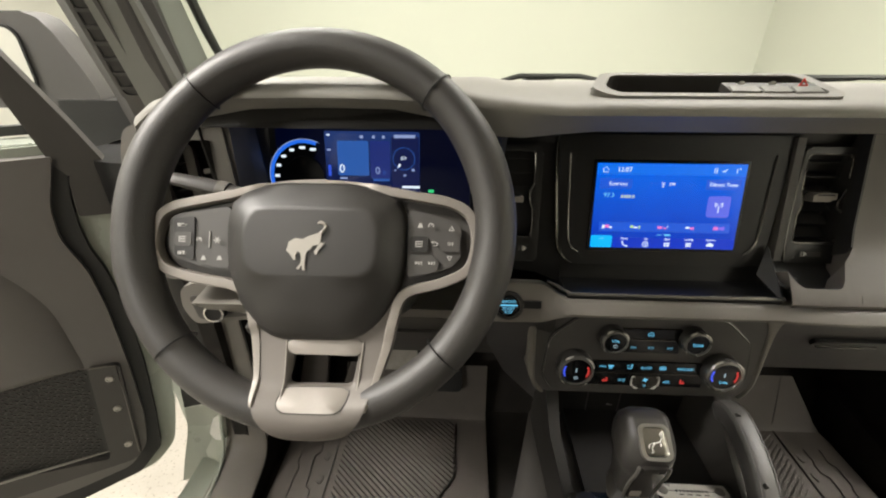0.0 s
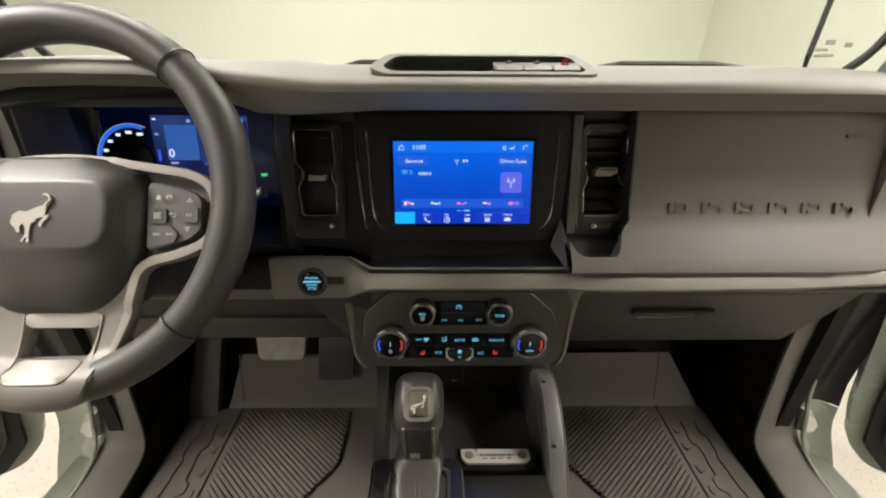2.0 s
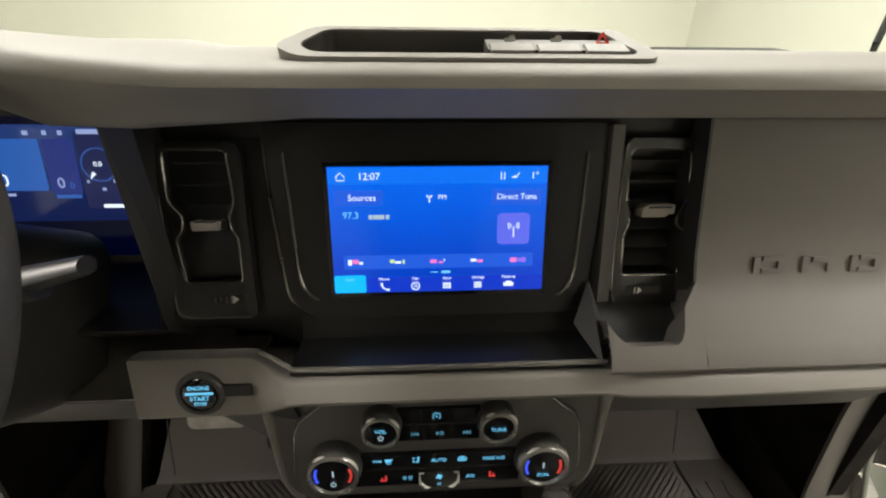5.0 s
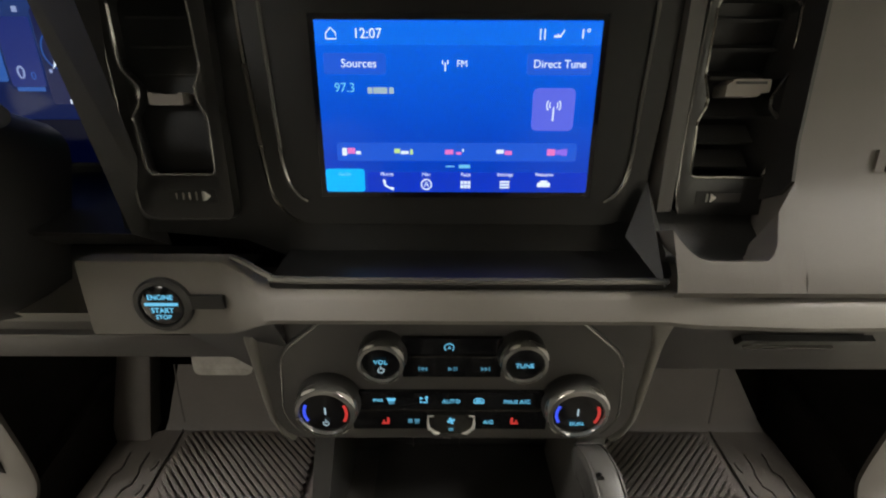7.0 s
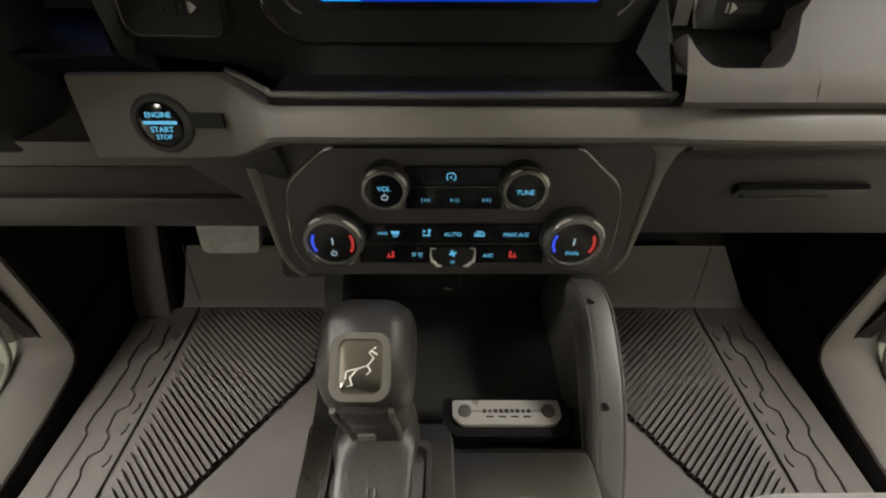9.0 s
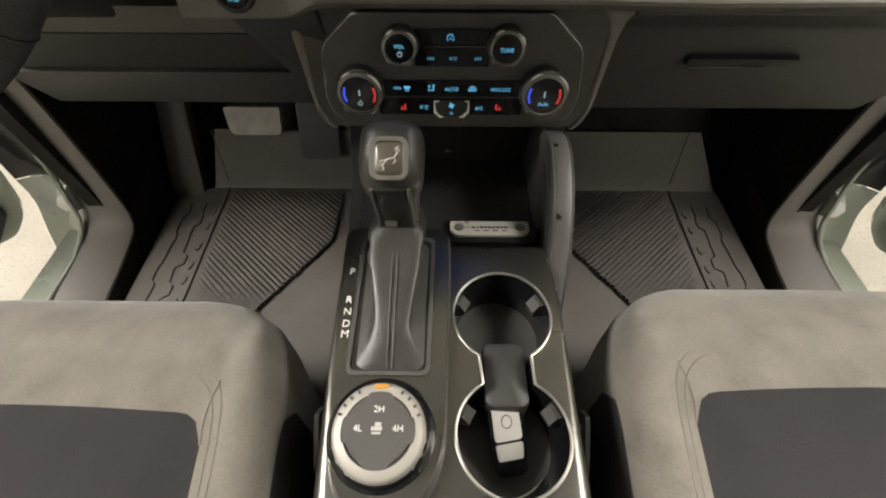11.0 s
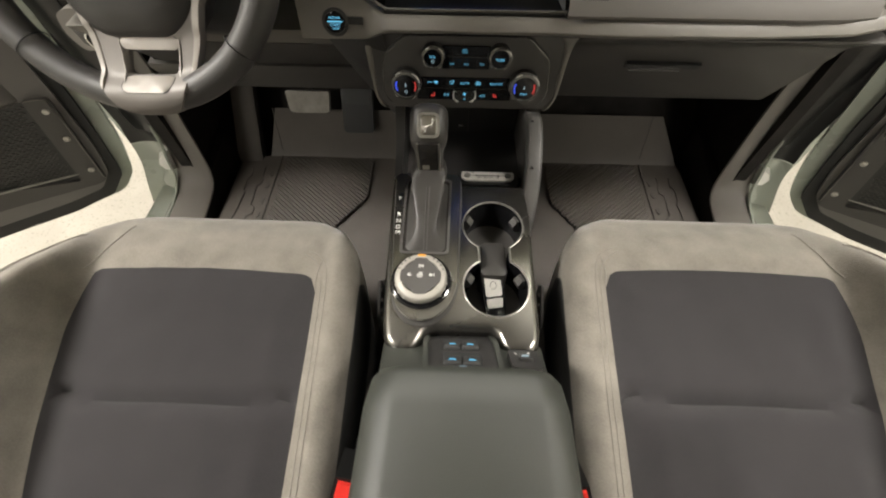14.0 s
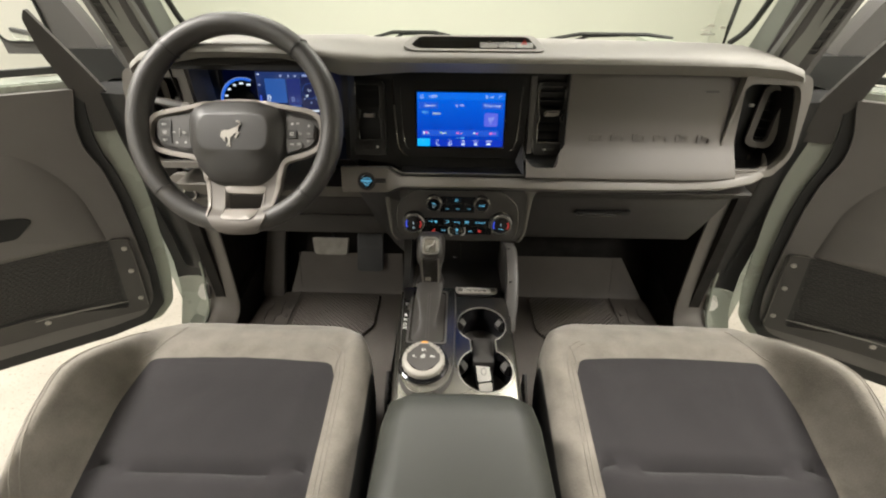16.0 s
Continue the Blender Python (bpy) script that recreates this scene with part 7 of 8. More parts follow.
def car_seat(s, dy):
    """A front seat; x is measured outwards from the car's middle."""
    seat = thing("car_seat", "grey cloth front seat with a dark woven insert", "car seat", (s * 0.39, -0.5 + dy, 0.62), "front seats")
    XI, XO, FRONT = 0.148, 0.635, -0.213

    def limits(y):
        i, o = XI, XO
        d = FRONT - y
        if d < 0.17:
            i += 0.115 - 0.115 * math.sqrt(max(0, 1 - ((0.17 - d) / 0.17) ** 2))
        if d < 0.27:
            o -= 0.148 - 0.148 * math.sqrt(max(0, 1 - ((0.27 - d) / 0.27) ** 2))
        return i, max(0.52, o - 1.10 * max(0.0, -0.36 - y) ** 2)

    def insert(y):
        k = step01((-0.34 - y) / 0.05)
        back = max(0.0, -0.36 - y)
        return 0.206, max(0.47, 0.5405 + 0.004 * k - 0.012 * (1 - step01((-0.345 - y) / 0.10)) - 0.45 * back ** 2)

    def front_line(x):
        xi, xo = 0.206, 0.5405
        r = 0.024
        y = -0.352 + 0.006 * math.sin((x - xi) / (xo - xi) * math.pi)
        if x < xi + r:
            q = (xi + r - max(x, xi)) / r
            y -= r * (1 - math.sqrt(max(0, 1 - q * q)))
        if x > xo - 0.012:
            q = (min(x, xo) - xo + 0.012) / 0.012
            y -= 0.006 * q * q
        return y

    def height(x, y, inner_face=True):
        i, o = limits(y)
        z = base_height(y)
        a, b = insert(y)
        crest = 0.086 * step01((-0.26 - y) / 0.19)
        t = (x - b) / 0.040
        if t > 0:
            z += crest * step01(min(t, 1))
        roll = (x - b - 0.034) / max(0.02, o - b - 0.034)
        if roll > 0:
            z -= (0.006 + 0.16 * crest) * min(1.0, roll) ** 2
        if x < a:
            z += 0.010 * step01((a - x) / 0.03)
        e = min(x - i, o - x, (FRONT - y) * 1.0 + 0.02)
        R = 0.040
        if x - i < R:
            z -= 0.9 * (R - math.sqrt(max(0, R * R - (R - max(0, x - i)) ** 2)))
        RO = 0.030
        if o - x < RO:
            z -= (0.9 + crest * 6) * (RO - math.sqrt(max(0, RO * RO - (RO - max(0, o - x)) ** 2)))
        if a < x < b and y < -0.352:
            edge = min(x - a, b - x, front_line(x) - y)
            z += 0.006 * step01(edge / 0.05)
            z -= 0.012 * step01(min(x - a, b - x) / 0.010) * math.exp(-((y + 0.517 + 0.010 * math.sin((x - a) / (b - a) * 3.14)) / 0.0065) ** 2)
        z += 0.0025 * noise.noise(Vector((x * 9 * s, y * 9, 3.0))) + 0.0012 * noise.noise(Vector((x * 31 * s, y * 23, 7.0)))
        return z

    nf, nb, na, ni, no = 22, 46, 10, 40, 16
    yb = -0.86

    def grid(u, v):
        """u counts columns from the inner side, v rows from the front."""
        if u <= na:
            cx = 0.206 * (u / na) + XI * (1 - u / na)
        elif u <= na + ni:
            cx = 0.206 + (0.5405 - 0.206) * (u - na) / ni
        else:
            cx = 0.5405 + (XO - 0.5405) * (u - na - ni) / no
        fl = front_line(cx)
        y = FRONT + (fl - FRONT) * (v / nf) ** 1.3 if v <= nf else fl + (yb - fl) * (v - nf) / nb
        i, o = limits(y)
        a, b = insert(y)
        a, b = max(a, i + 0.02), min(b, o - 0.02)
        if u <= na:
            x = i + (a - i) * (u / na)
        elif u <= na + ni:
            x = a + (b - a) * (u - na) / ni
        else:
            x = b + (o - b) * (u - na - ni) / no
        return x, y

    nu, nv = na + ni + no, nf + nb
    pts = [[Vector((*grid(u, v), 0)) for u in range(nu + 1)] for v in range(nv + 1)]
    for row in pts:
        for p in row:
            p.z = height(p.x, p.y)
    place = lambda p: (s * p.x, p.y + dy, p.z)
    bm = B()
    sheet(bm, [[place(p) for p in row] for row in pts])
    bm.verts.ensure_lookup_table()
    bm.faces.ensure_lookup_table()
    doomed = []
    n = 0
    for v in range(nv):
        for u in range(nu):
            if v >= nf and na <= u < na + ni:
                doomed.append(bm.faces[n])
            n += 1
    bmesh.ops.delete(bm, geom=doomed, context="FACES")
    # skirt down to the seat base
    edge = [pts[0][u] for u in range(nu + 1)] + [pts[v][nu] for v in range(1, nv + 1)]
    edge_in = [pts[v][0] for v in range(nv, 0, -1)]
    loop = edge_in + edge
    rows = []
    for drop, grow in ((0.0, 0.0), (0.03, 0.004), (0.09, 0.002), (0.20, -0.012), (0.27, -0.02)):
        rows.append([place(Vector((p.x + grow * (1 if p.x > 0.4 else -1) * (0.6 if p.y < -0.3 else 0.2), p.y + (grow if p.y > -0.30 else 0), max(0.66, min(p.z, 0.99) - drop) if drop else p.z))) for p in loop])
    sheet(bm, rows)
    bmesh.ops.remove_doubles(bm, verts=bm.verts[:], dist=1e-5)
    # the side towards the console is coloured black for its shade, along a clean line
    cut_at = 0.150
    bmesh.ops.bisect_plane(bm, geom=bm.verts[:] + bm.edges[:] + bm.faces[:], plane_co=(s * cut_at, 0, 0), plane_no=(1, 0, 0), dist=1e-5)
    shade_mesh = bm.copy()
    bmesh.ops.delete(bm, geom=[f for f in bm.faces if abs(f.calc_center_median().x) < cut_at], context="FACES")
    bmesh.ops.delete(shade_mesh, geom=[f for f in shade_mesh.faces if abs(f.calc_center_median().x) >= cut_at], context="FACES")
    bolster = part("cushion_bolster", bm, SUEDE, seat, "grey suede-like bolster", 60)
    part("side_shade", shade_mesh, RUBBER, seat, "cushion side, blackened for the shade by the console", 60)
    bm = B()
    sheet(bm, [[place(pts[v][u]) for u in range(na, na + ni + 1)] for v in range(nf, nv + 1)])
    part("cushion_insert", bm, CLOTH, seat, "dark woven seat insert", 60)

    def on_top(x, y, lift=0.0004):
        return (s * x, y + dy, height(x, y) + lift)

    seams = [
        [on_top(0.235 - 0.035 * math.sin(t), -0.324 - 0.045 * (1 - math.cos(t)) + 0.004) for t in np.linspace(0.1, 1.5, 9)] + [on_top(0.1985 - 0.006 * k / 20, -0.372 - 0.46 * k / 20) for k in range(21)],
        [on_top(0.229 - 0.037 * math.sin(t), -0.318 - 0.047 * (1 - math.cos(t)) + 0.004) for t in np.linspace(0.1, 1.5, 9)] + [on_top(0.1905 - 0.006 * k / 20, -0.372 - 0.46 * k / 20) for k in range(21)],
        [on_top(0.206 + 0.010 * t - 0.014 * t * t, -0.375 + 0.050 * t) for t in np.linspace(0, 1, 8)],
        [on_top(0.5405 - 0.030 * t, -0.356 + 0.085 * t) for t in np.linspace(0, 1, 10)],
        [on_top(limits(-0.30 - 0.52 * t)[1] - 0.034, -0.30 - 0.52 * t) for t in np.linspace(0, 1, 40)],
        [on_top(limits(-0.30 - 0.52 * t)[1] - 0.028, -0.30 - 0.52 * t) for t in np.linspace(0, 1, 40)],
    ]
    for line in seams:
        bm = B()
        tube(bm, line, 0.0009, 5)
        part("seam", bm, SEAM, bolster)
    # backrest behind, base rails below
    bm = B()
    rows = []
    for z, y, w, t in ((0.86, -0.78, 0.235, 0.09), (0.95, -0.83, 0.25, 0.11), (1.10, -0.89, 0.25, 0.12), (1.30, -0.96, 0.235, 0.11), (1.45, -1.01, 0.20, 0.09), (1.50, -1.04, 0.16, 0.06)):
        rows.append([(s * 0.395 + dx * w, y + dy + dd * t, z) for dx, dd in ((-1, -0.4), (-0.95, 0.35), (-0.6, 0.30), (-0.45, 0.15), (0.45, 0.15), (0.6, 0.30), (0.95, 0.35), (1, -0.4), (0.7, -0.8), (-0.7, -0.8))])
    loft(bm, rows)
    soften(bm, bm.faces[:], 0.02, 3)
    part("backrest", bm, SUEDE, seat, "grey cloth backrest")
    bm = B()
    box(bm, (s * 0.395, -0.55 + dy, 0.66), (0.40, 0.55, 0.08), 0.02)
    part("base", bm, BLACK, seat, "black seat base")
    bm = B()
    box(bm, (s * 0.168, -0.56 + dy, 0.755), (0.02, 0.38, 0.19), 0.006)
    part("side_cover", bm, BLACK, seat, "black side cover")
    return seat


car_seat(-1, 0.0)
car_seat(1, 0.022)

def belt_buckle(s):
    """A belt buckle standing between seat and console."""
    buckle = thing("seat_belt_buckle", "black seat belt buckle with red release button", "belt buckle", (s * 0.12, -0.6, 0.70), "belt buckles")
    m = pose(s * 0.119, -0.600, 0.962 if s < 0 else 0.974, 28, -s * 12, s * 8)
    bm = B()
    box(bm, (0, 0, 0), (0.030, 0.024, 0.070), 0.006, m, 3)
    casing = part("casing", bm, BLACK, buckle, "black buckle casing")
    bm = B()
    box(bm, (0, -0.001, 0.0370), (0.022, 0.020, 0.010), 0.003, m, 2)
    part("button", bm, RED, casing, "red release button")
    bm = B()
    tube(bm, [m @ Vector((0, 0, -0.03)), m @ Vector((0, -0.02, -0.13)), m @ Vector((0, -0.05, -0.27))], 0.010, 8, False, 0.5)
    part("stalk", bm, BLACK, buckle, "black buckle stalk")


belt_buckle(-1)
belt_buckle(1)


def seat_bracket(s):
    """A punched steel bracket between seat and console."""
    bracket = thing("seat_bracket", "black punched bracket plate beside the console", "bracket", (s * 0.12, -0.36, 0.66), "seat brackets")
    bm = B()
    prism(bm, rounded([(-0.385, 0.66), (-0.340, 0.66), (-0.335, 0.925), (-0.345, 0.940), (-0.385, 0.912), (-0.393, 0.895)], 0.004, 3), Matrix(((0, 0, 1, s * 0.1215), (1, 0, 0, 0), (0, 1, 0, 0), (0, 0, 0, 1))), 0.004, 0.001, -0.002)
    sheet_part = part("plate", bm, DARK, bracket, "black bracket plate")
    for y, z in ((-0.350, 0.922), (-0.362, 0.912), (-0.374, 0.902), (-0.384, 0.892)):
        bm = B()
        lathe(bm, [(0.0030, 0), (0.0028, 0.0016), (0.0016, 0.0008)], pose(s * 0.1215, y, z, 0, -90 * s) @ Matrix.Translation((0, 0, 0.0016)), 12)
        part("hole_rim", bm, GREY_MARK, sheet_part, "pale rim of a punched hole")


seat_bracket(-1)
seat_bracket(1)

# ---- centre console ----
console = thing("centre_console", "dark centre console with gear panel and cup holders", "centre console", (0, -0.3, 0.6))
# side walls and lower body
bm = B()
rings = []
for y, w, zt in ((0.02, 0.125, 0.93), (-0.06, 0.122, 0.93), (-0.14, 0.118, 0.925), (-0.22, 0.112, 0.93), (-0.30, 0.108, 0.93), (-0.42, 0.100, 0.92), (-0.46, 0.100, 0.95), (-0.52, 0.098, 1.02), (-0.60, 0.096, 1.04), (-0.95, 0.096, 1.04)):
    rings.append([(-w - 0.012, y, 0.60), (w + 0.012, y, 0.60), (w, y, zt - 0.03), (w - 0.012, y, zt - 0.012), (-w + 0.012, y, zt - 0.012), (-w, y, zt - 0.03)])
loft(bm, rings)
soften(bm, bm.faces[:], 0.004, 2, 40)
part("console_body", bm, CHARCOAL, console, "charcoal console body")
# open bin below the climate panel
bm = B()
box(bm, (0, 0.010, 0.985), (0.225, 0.01, 0.16), 0.002)
part("bin_back", bm, DARK, console, "glossy black bin back")
bm = B()
box(bm, (0.02, -0.065, 0.921), (0.19, 0.15, 0.012), 0.003)
part("bin_floor", bm, DARK, console, "black bin floor")
bm = B()
along_x(bm, rounded([(-0.135, 0.925), (-0.143, 0.957), (-0.150, 0.957), (-0.160, 0.92)], 0.003, 2), -0.005, 0.100, 0.002)
part("bin_lip", bm, BLACK, console)
for x in (-0.040, 0.010):
    bm = B()
    box(bm, (x, 0.004, 0.945), (0.0012, 0.004, 0.07), 0.0004)
    part("bin_line", bm, CHARCOAL, console)
bm = B()
box(bm, (-0.004, 0.0035, 0.941), (0.009, 0.001, 0.0014), 0)
box(bm, (-0.007, 0.0035, 0.943), (0.003, 0.001, 0.0014), 0)
part("usb_mark", bm, GREY_MARK, console)
# left rail and padded grab bar
bm = B()
loft(bm, [[(-0.125, 0.01, 0.90), (-0.102, 0.01, 0.90), (-0.102, 0.0, 1.05), (-0.123, 0.0, 1.05)], [(-0.122, -0.08, 0.90), (-0.102, -0.08, 0.90), (-0.104, -0.085, 0.975), (-0.118, -0.085, 0.975)], [(-0.118, -0.16, 0.90), (-0.100, -0.16, 0.90), (-0.102, -0.17, 0.962), (-0.114, -0.17, 0.962)], [(-0.112, -0.24, 0.90), (-0.098, -0.24, 0.90), (-0.100, -0.24, 0.965), (-0.109, -0.24, 0.965)]])
soften(bm, bm.faces[:], 0.005, 3)
part("side_rail", bm, DARK, console, "dark console rail")
bm = B()
loft(bm, [[(0.100, 0.0, 0.90), (0.128, 0.0, 0.90), (0.130, -0.005, 1.06), (0.104, -0.005, 1.06)], [(0.102, -0.08, 0.89), (0.124, -0.08, 0.89), (0.126, -0.09, 1.000), (0.104, -0.09, 1.000)], [(0.100, -0.17, 0.89), (0.120, -0.17, 0.89), (0.120, -0.18, 0.945), (0.102, -0.18, 0.945)], [(0.098, -0.24, 0.89), (0.114, -0.24, 0.89), (0.112, -0.24, 0.925), (0.100, -0.24, 0.925)]])
soften(bm, bm.faces[:], 0.005, 3)
part("side_rail", bm, CHARCOAL, console, "dark console rail")
grab = smooth_path([(0.108, -0.060, 1.010), (0.112, -0.075, 1.024), (0.115, -0.100, 1.022), (0.114, -0.150, 1.000), (0.110, -0.200, 0.962), (0.106, -0.240, 0.935)], 5)
bm = B()
rows = []
for k, p in enumerate(grab):
    a, b = grab[max(0, k - 1)], grab[min(len(grab) - 1, k + 1)]
    d = (b - a).normalized()
    up = Vector((1, 0, 0)).cross(d)
    up = up if up.z > 0 else -up
    grow = math.sin(min(1.0, (k + 1) / 5) * 1.57) * (1 - 0.35 * max(0, (k - 19) / 7))
    rows.append([p + Vector((1, 0, 0)) * (x * grow) + up * (y * grow - 0.004) for x, y in rrect(0.0255, 0.030, 0.007, 4)])
loft(bm, rows)
bar = part("grab_bar", bm, PANEL, console, "padded dark grey grab bar", 50)
for side in (-1, 1):
    bm = B()
    line = []
    for k, p in enumerate(grab):
        a, b = grab[max(0, k - 1)], grab[min(len(grab) - 1, k + 1)]
        up = Vector((1, 0, 0)).cross((b - a).normalized())
        up = up if up.z > 0 else -up
        grow = math.sin(min(1.0, (k + 1) / 5) * 1.57) * (1 - 0.35 * max(0, (k - 19) / 7))
        line.append(p + Vector((side * 0.0100 * grow, 0, 0)) + up * (0.0142 * grow - 0.004))
    tube(bm, line, 0.0012, 6)
    part("bar_edge", bm, CHARCOAL, bar, "thin raised edge line of the bar")
for k in (8, 16):
    bm = B()
    tube(bm, [(grab[k].x - 0.005, grab[k].y - 0.004, grab[k].z + 0.0095), (grab[k].x - 0.005, grab[k].y - 0.0075, grab[k].z + 0.0105)], 0.0026, 8)
    part("bar_bolt", bm, BLACK, bar)

# one moulded top plate with real cup openings
CUPS = ((0.0460, -0.2640, 0.0455), (0.0475, -0.3680, 0.0455))
PLATE_Z = 0.978
outline = [(-0.113, -0.165), (-0.010, -0.165), (-0.004, -0.184), (0.099, -0.184), (0.103, -0.24), (0.1035, -0.43), (0.101, -0.448), (0.091, -0.463), (0.061, -0.463), (0.052, -0.454), (0.046, -0.438), (0.040, -0.432), (-0.038, -0.432),
           (-0.047, -0.439), (-0.053, -0.454), (-0.061, -0.463), (-0.086, -0.463), (-0.099, -0.450), (-0.104, -0.42), (-0.109, -0.30)]
cup_edge = []
for cx, cy, r, a0, a1 in ((CUPS[0][0], CUPS[0][1], CUPS[0][2], -60, 240), (CUPS[1][0], CUPS[1][1], CUPS[1][2], 119, 421)):
    cup_edge += [(cx + r * math.cos(radians(a)), cy + r * math.sin(radians(a))) for a in np.linspace(a0, a1, 41)]
e_pts = [Vector(p) for p in cup_edge]
mid = Vector((0.0470, -0.3150))


def offset(loop, d):
    """A closed outline moved inwards by a distance for each point."""
    out = []
    for k, p in enumerate(loop):
        a, b = Vector(loop[k - 1]), Vector(loop[(k + 1) % len(loop)])
        e = (b - a).normalized()
        out.append((p[0] - e.y * d[k], p[1] + e.x * d[k]))
    return out


plate_edge = rounded(outline, [0.006, 0.006, 0.006, 0.006, 0.02, 0.014, 0.014, 0.014, 0.014, 0.010, 0.010, 0.006, 0.006, 0.010, 0.010, 0.014, 0.014, 0.014, 0.014, 0.02], 6)
if sum(a[0] * b[1] - b[0] * a[1] for a, b in zip(plate_edge, plate_edge[1:] + plate_edge[:1])) < 0:
    plate_edge = plate_edge[::-1]
bm = B()
round_of = [0.005 + 0.007 * step01((-0.36 - y) / 0.06) for x, y in plate_edge]
rings = [[(x, y, PLATE_Z - 0.045) for x, y in plate_edge]]
for j in range(8):
    a = math.pi / 2 * j / 7
    loop = offset(plate_edge, [r * (1 - math.cos(a)) for r in round_of])
    rings.append([(x, y, PLATE_Z - r * (1 - math.sin(a))) for (x, y), r in zip(loop, round_of)])
rim_rows = loft(bm, rings, False)
cup_verts = [bm.verts.new((p.x, p.y, PLATE_Z)) for p in e_pts]
edges = []
for vs in (rim_rows[-1], cup_verts):
    for a, b in zip(vs, vs[1:] + vs[:1]):
        edges.append(bm.edges.get((a, b)) or bm.edges.new((a, b)))
bmesh.ops.triangle_fill(bm, use_beauty=True, edges=edges)
bmesh.ops.recalc_face_normals(bm, faces=bm.faces[:])
part("top_plate", bm, SATIN, console, "dark satin top plate with two cup openings")
bm = B()
tube(bm, [(p.x, p.y, PLATE_Z - 0.0006) for p in e_pts], 0.0014, 8, True)
part("cup_rim", bm, RIM, console, "satin silver rim round the cup holders")
bm = B()
loft(bm, [[(mid.x + (p.x - mid.x) * k, p.y if k == 1 else mid.y + (p.y - mid.y) * (1 - (1 - k) * 0.5), z) for p in e_pts] for k, z in ((1, PLATE_Z - 0.002), (0.97, 0.93), (0.93, 0.895))], False)
f = [bm.verts.new((mid.x + (p.x - mid.x) * 0.95, mid.y + (p.y - mid.y) * 0.98, 0.896)) for p in e_pts]
bm.faces.new(f)
part("cup_well", bm, GLOSS, console, "glossy black cup wells")
bm = B()
loft(bm, [[(0.0465 + x * k, -0.3160 + y * k2, z) for x, y in rrect(0.040, 0.060, 0.008, 4)] for k, k2, z in ((1.0, 1.05, 0.900), (1.0, 1.03, 0.945), (0.98, 0.98, 0.9610), (0.92, 0.93, 0.9655), (0.80, 0.85, 0.9668))])
part("cup_divider", bm, HUB, console, "black rubber cup divider")
for cx, cy, r in CUPS:
    for a in (28, 152):
        bm = B()
        m = pose(cx, cy, 0.946) @ pose(0, 0, 0, 0, 0, a)
        loft(bm, [[m @ Vector((r + 0.002 - d, w, z)) for d, w in ((0, -wd), (dep, -wd * 0.7), (dep, wd * 0.7), (0, wd))] for z, dep, wd in ((-0.004, 0.004, 0.008), (0.004, 0.011, 0.009), (0.014, 0.013, 0.009), (0.022, 0.006, 0.008))])
        soften(bm, bm.faces[:], 0.002, 2)
        part("cup_finger", bm, CHARCOAL, console, "dark rubber cup finger")
# bright clip that holds the rear cup liner
bm = B()
tube(bm, [(CUPS[1][0] + 0.0395 * math.cos(radians(a)), CUPS[1][1] + 0.0395 * math.sin(radians(a)), 0.916) for a in np.linspace(205, 325, 20)], 0.0016, 6)
part("liner_clip", bm, CHROME, console, "bright edge of the cup liner")

# raised gear island that rounds off behind the dial
island = rounded([(-0.1065, -0.172), (-0.0045, -0.172), (-0.0035, -0.22), (-0.0070, -0.372), (-0.014, -0.400), (-0.034, -0.4215), (-0.056, -0.4265), (-0.074, -0.4205), (-0.090, -0.400), (-0.0945, -0.372), (-0.1045, -0.22)],
                 [0.010, 0.010, 0.02, 0.014, 0.014, 0.012, 0.012, 0.012, 0.014, 0.014, 0.02], 4)
bm = B()
loft(bm, [[(-0.053 + (x + 0.053) * k, y - dy * step01((-0.33 - y) / 0.06), z) for x, y in island] for k, dy, z in ((1.05, 0.006, 0.950), (1.045, 0.0055, 0.9780), (1.036, 0.0045, 0.9795), (1.024, 0.0020, 0.9820), (1.014, -0.0010, 0.9850), (1.006, -0.0040, 0.9872))])
part("island_wall", bm, PANEL, console, "dark satin wall of the gear island")
bm = B()
prism(bm, island, flat(0, 0, 0.976), 0.0128, 0.0035, 0.0, 4)
gp = part("gear_panel", bm, SATIN, console, "satin grey gear island")
# silver tube paints the highlight on the island's edge
bm = B()
tube(bm, [(x, y, 0.9868) for x, y in [(-0.053 + (px - 0.053 + 0.106) * 0.985, py) for px, py in island] if y < -0.19], 0.0009, 6)
part("panel_highlight", bm, RIM, console, "thin highlight line painted round the gear island")
boot_o = rounded([(-0.0905, -0.184), (-0.0175, -0.184), (-0.0190, -0.326), (-0.0895, -0.326)], 0.008, 4)
boot_i = rounded([(-0.0870, -0.188), (-0.0210, -0.188), (-0.0225, -0.3225), (-0.0860, -0.3225)], 0.006, 4)
bm = B()
ring(bm, boot_o, boot_i, flat(0, 0, 0.9840), 0.0064)
soften(bm, bm.faces[:], 0.0012, 2, 50)
part("boot_frame", bm, PANEL, console, "dark boot frame")
# black sheet on the island paints the shade of a deep boot opening
bm = B()
prism(bm, boot_i, flat(0, 0, 0.9870), 0.0022)
part("boot_shade", bm, CARPET, console, "black sheet for the deep shade round the boot")
for text, y, x in (("P", -0.2253, -0.0968), ("R", -0.2560, -0.0958), ("N", -0.2682, -0.0954), ("D", -0.2800, -0.0950), ("M", -0.2898, -0.0947)):
    lettering(text, 0.0098, flat(x, y, 0.9892), WHITE_MARK, gp)

# raised terrain dial
dial = thing("terrain_dial", "round silver terrain dial with black centre and white letters", "dial", (-0.055, -0.368, 0.98))
